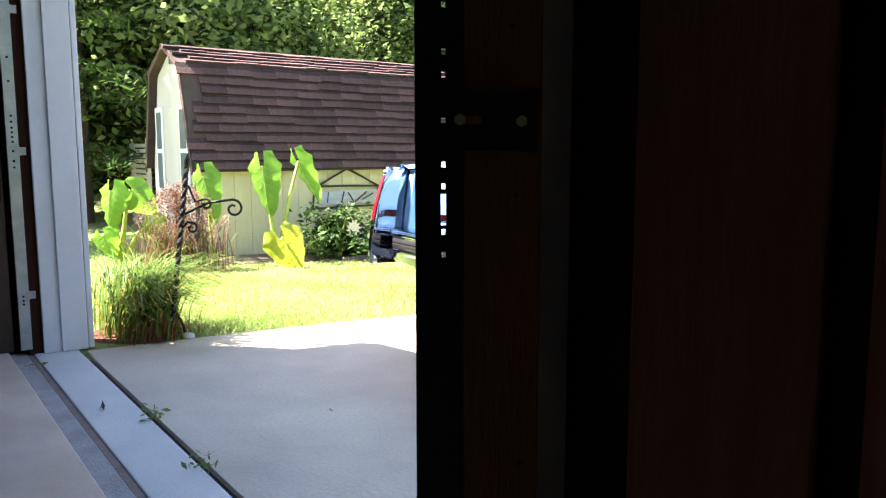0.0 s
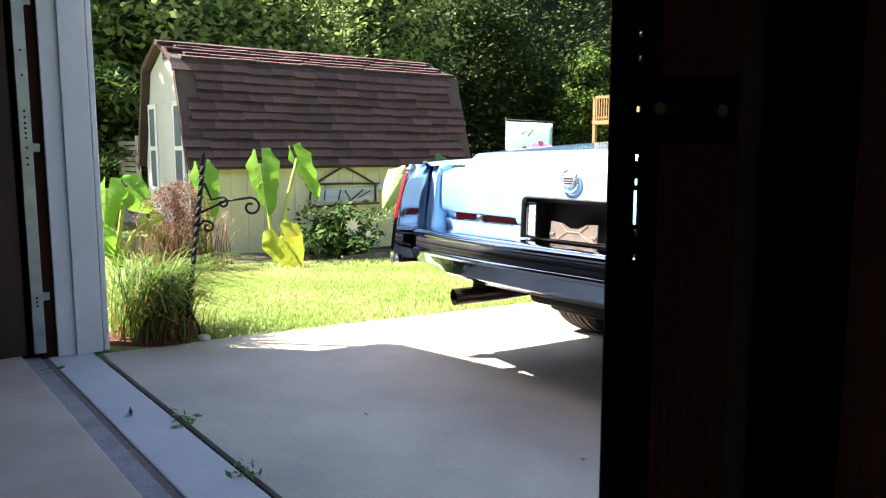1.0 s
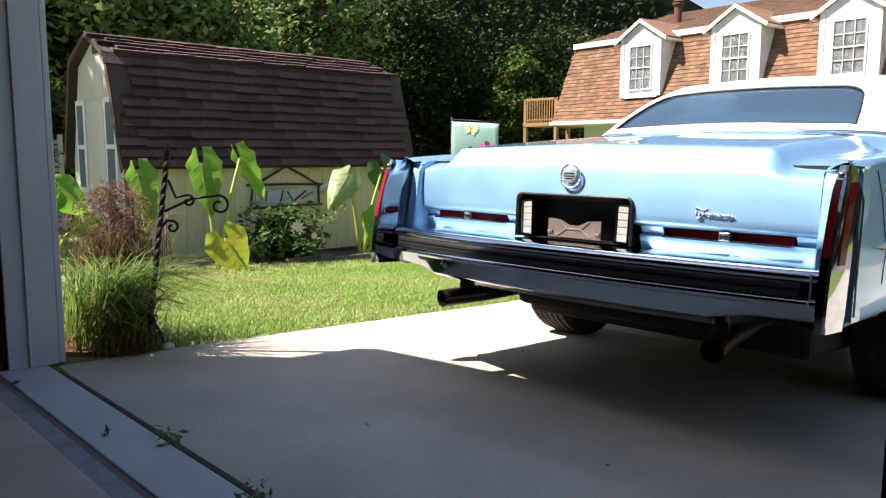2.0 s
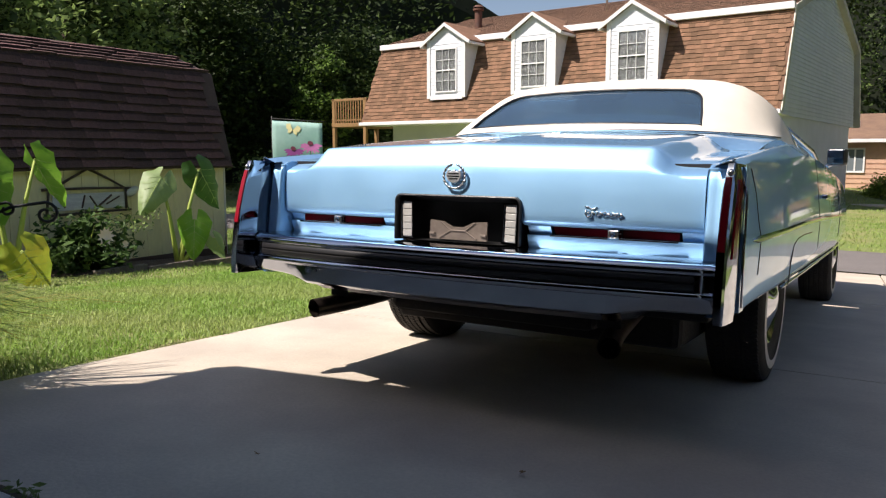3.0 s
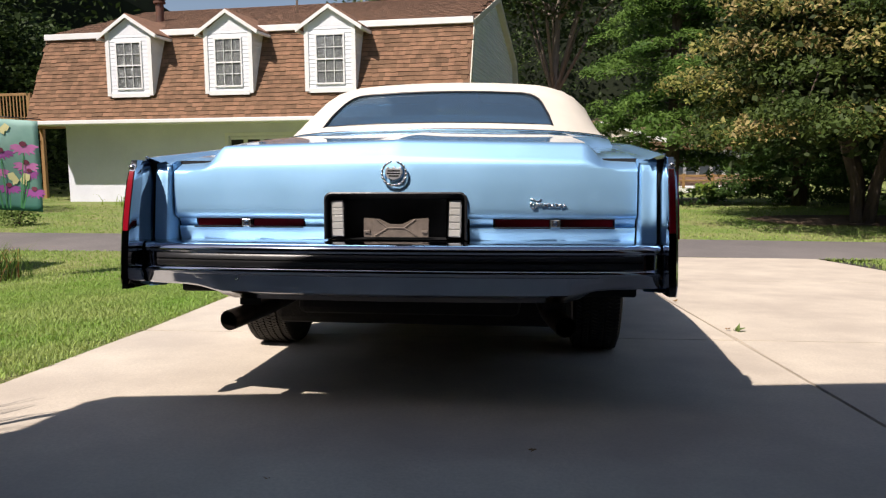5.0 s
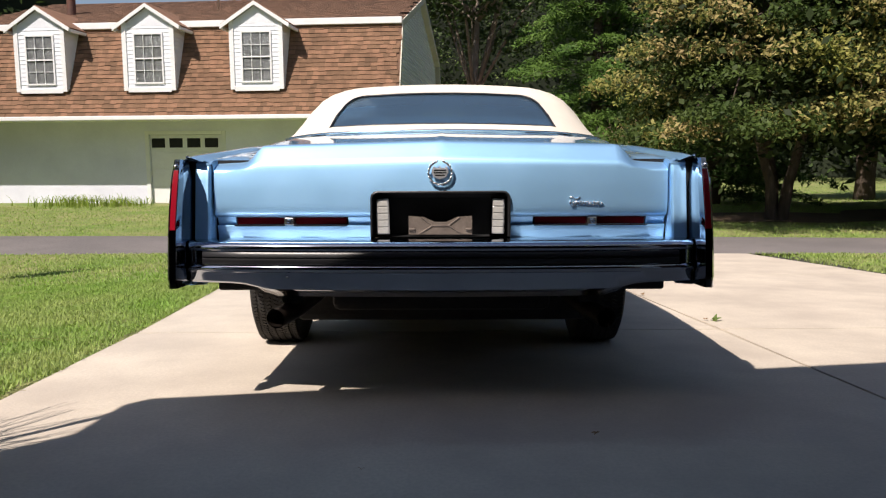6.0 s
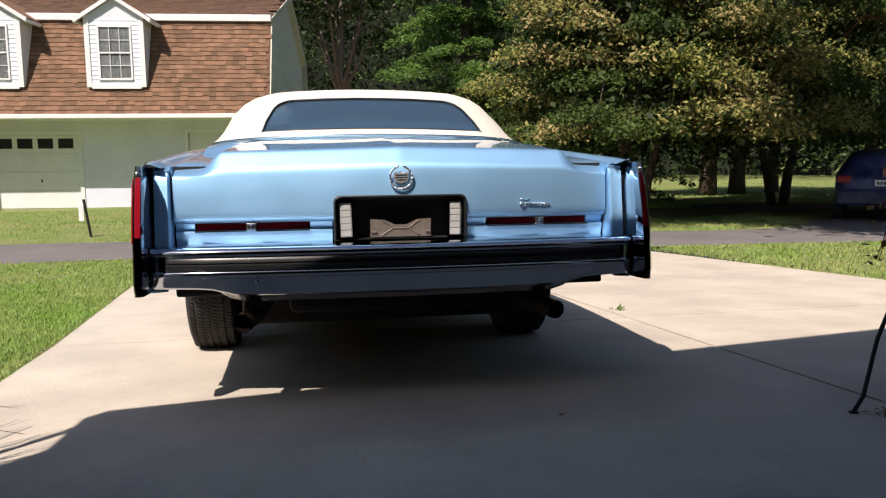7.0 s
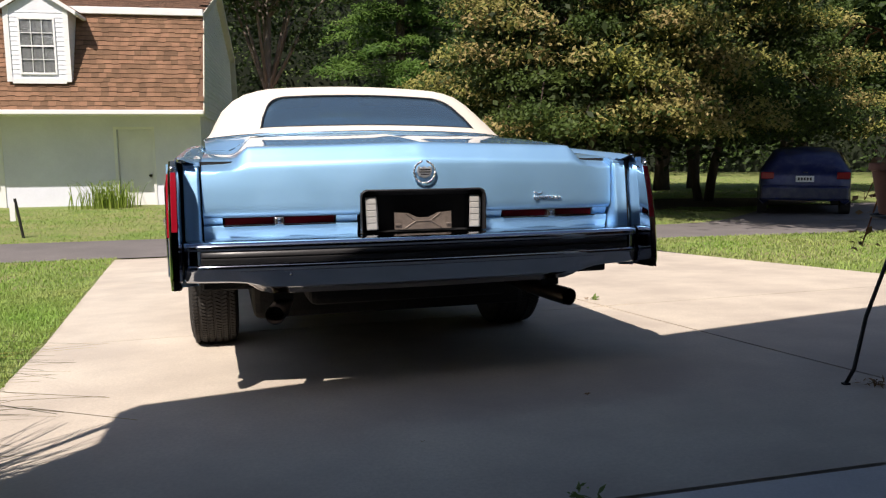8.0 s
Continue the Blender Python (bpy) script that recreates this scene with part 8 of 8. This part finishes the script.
def brick_far():
    m, tree, bsdf = nodes_of("far_brick")
    tc = tree.nodes.new("ShaderNodeTexCoord")
    mp = tree.nodes.new("ShaderNodeMapping")
    mp.inputs["Rotation"].default_value = (math.pi / 2, 0, 0)
    tree.links.new(tc.outputs["Object"], mp.inputs["Vector"])
    b = tree.nodes.new("ShaderNodeTexBrick")
    b.inputs["Color1"].default_value = (0.60, 0.34, 0.25, 1)
    b.inputs["Color2"].default_value = (0.70, 0.46, 0.35, 1)
    b.inputs["Mortar"].default_value = (0.55, 0.48, 0.42, 1)
    b.inputs["Scale"].default_value = 2.2
    b.inputs["Mortar Size"].default_value = 0.015
    tree.links.new(mp.outputs["Vector"], b.inputs["Vector"])
    col = mixed(tree, noise_out(tree, 1.5), b.outputs["Color"], (0.66, 0.44, 0.33))
    tree.links.new(col, bsdf.inputs["Base Color"])
    bsdf.inputs["Roughness"].default_value = 0.85
    return m


M["brick_far"] = brick_far()
build_brick_house()
for x, y, s in ((1.3, 27.6, (1.6, 1.0, 1.0)), (2.5, 27.6, (2.0, 1.1, 1.15)), (0.1, 29.0, (1.2, 0.9, 0.9)), (5.3, 30.6, (1.1, 0.9, 0.8)), (7.0, 31, (1.0, 0.8, 0.5))):
    leafy("hedge_bush", (x, y), s, 46, 55, 0.10, M["leaf_hedge"], "bright clipped bush before the brick house")


# ---------------------------------------------------------------- dark blue hatchback beyond the lane
def build_hatchback():
    gx, gy = 9.85, 9.75
    gz = ground_z(gx, gy) + 0.02
    head = radians(-38)
    m = Matrix.Translation((gx, gy, gz)) @ Matrix.Rotation(head, 4, "Z") @ Matrix.Diagonal((0.95, 0.95, 0.9, 1))
    car = thing("hatchback_car", "dark blue hatchback parked under the trees", "car", m)
    P = M["navy_paint"]
    st = [(-0.02, 0.72, 0.34, 0.80, 0.84, 0.60), (0.06, 0.84, 0.26, 0.96, 1.00, 0.66), (0.25, 0.87, 0.24, 0.98, 1.28, 0.62), (0.55, 0.88, 0.24, 0.98, 1.42, 0.58), (1.2, 0.88, 0.22, 0.96, 1.48, 0.56), (2.0, 0.88, 0.22, 0.95, 1.45, 0.56), (2.7, 0.87, 0.22, 0.94, 1.22, 0.58), (3.1, 0.86, 0.22, 0.92, 0.98, 0.62), (3.9, 0.82, 0.24, 0.80, 0.82, 0.60), (4.25, 0.66, 0.32, 0.60, 0.62, 0.45)]
    rows = []
    for y, w, zb, zbelt, zr, wr in st:
        half = [(w * 0.9, y, zb), (w, y, zb + 0.08), (w, y, (zb + zbelt) / 2), (w * 0.985, y, zbelt), (wr + (w - wr) * 0.15, y, zr - 0.05 if zr - zbelt > 0.1 else zbelt + (zr - zbelt) * 0.6), (wr * 0.8, y, zr), (0.0, y, zr + 0.02)]
        rows.append([(-x, yy, z) for x, yy, z in half] + [p for p in half[::-1][1:]])
    bm = bmesh.new()
    vs = lattice(bm, rows)
    bm.faces.new(vs[0])
    bm.faces.new(vs[-1])
    part("body", bm, P, car, smooth=35)
    part("rear_window", prismed([(-0.56, 1.02), (0.56, 1.02), (0.50, 1.30), (-0.50, 1.30)], "y", -0.012, 0.0), M["window_glass"], car, "dark rear window").matrix_local = Matrix.Translation((0, 0.10, 0.0)) @ Matrix.Translation((0, 0, 1.0)) @ Matrix.Rotation(radians(-31), 4, "X") @ Matrix.Translation((0, 0, -1.0))
    for s in (-1, 1):
        part("tail_light", boxed(min(s * 0.58, s * 0.83), max(s * 0.58, s * 0.83), -0.035, 0.06, 0.80, 0.95, 0.02), M["red_lens"], car, "red tail light")
        bm = bmesh.new()
        lattice(bm, [[(s * 0.89, y, z) for y in (0.45, 1.2, 2.4)] for z in (1.0,)] + [[(s * 0.70, y, z) for y in (0.6, 1.2, 2.2)] for z in (1.38,)])
        part("side_window", bm, M["window_glass"], car)
    part("bumper", boxed(-0.82, 0.82, -0.09, 0.05, 0.34, 0.66, 0.05), P, car)
    plate = part("number_plate", boxed(-0.17, 0.17, -0.05, -0.032, 0.74, 0.87, 0.006), M["white_paint"], car, "white number plate")
    for k in range(5):
        part("plate_bar", boxed(-0.13 + k * 0.055, -0.095 + k * 0.055, -0.054, -0.0505, 0.775, 0.835), M["iron"], plate)
    part("badge", boxed(-0.04, 0.04, -0.045, -0.02, 0.93, 0.96, 0.005), M["chrome"], car)
    for yw in (0.75, 3.4):
        for s in (-1, 1):
            bm = bmesh.new()
            tube(bm, [(s * 0.70, yw, 0.31), (s * 0.89, yw, 0.31)], 0.31, 24)
            w = part("wheel", bm, M["tyre"], car, smooth=40)
            bm = bmesh.new()
            tube(bm, [(s * 0.885, yw, 0.31), (s * 0.897, yw, 0.31)], [0.20, 0.19], 18)
            part("rim", bm, M["chrome_dull"], w, smooth=40)


M["navy_paint"] = paint_mat("navy_paint", (0.006, 0.012, 0.075), 0.35, 0.3, 0.3)
build_hatchback()
bm = bmesh.new()
rows = []
for k in range(14):
    u = k / 13
    x, y = 6.6 + 9.0 * u, road_mid(6.6 + 9.0 * u)
    rows.append([(x, y + 0.9, ground_z(x, y) + 0.03), (x, y + 1.2 + 3.6 * smooth01(u * 1.6), ground_z(x, y) + 0.012)])
lattice(bm, rows)
tagged(link_mesh("road_pull_in", bm, M["asphalt"]), "asphalt pull-in beside the lane", "road", kind="structure")
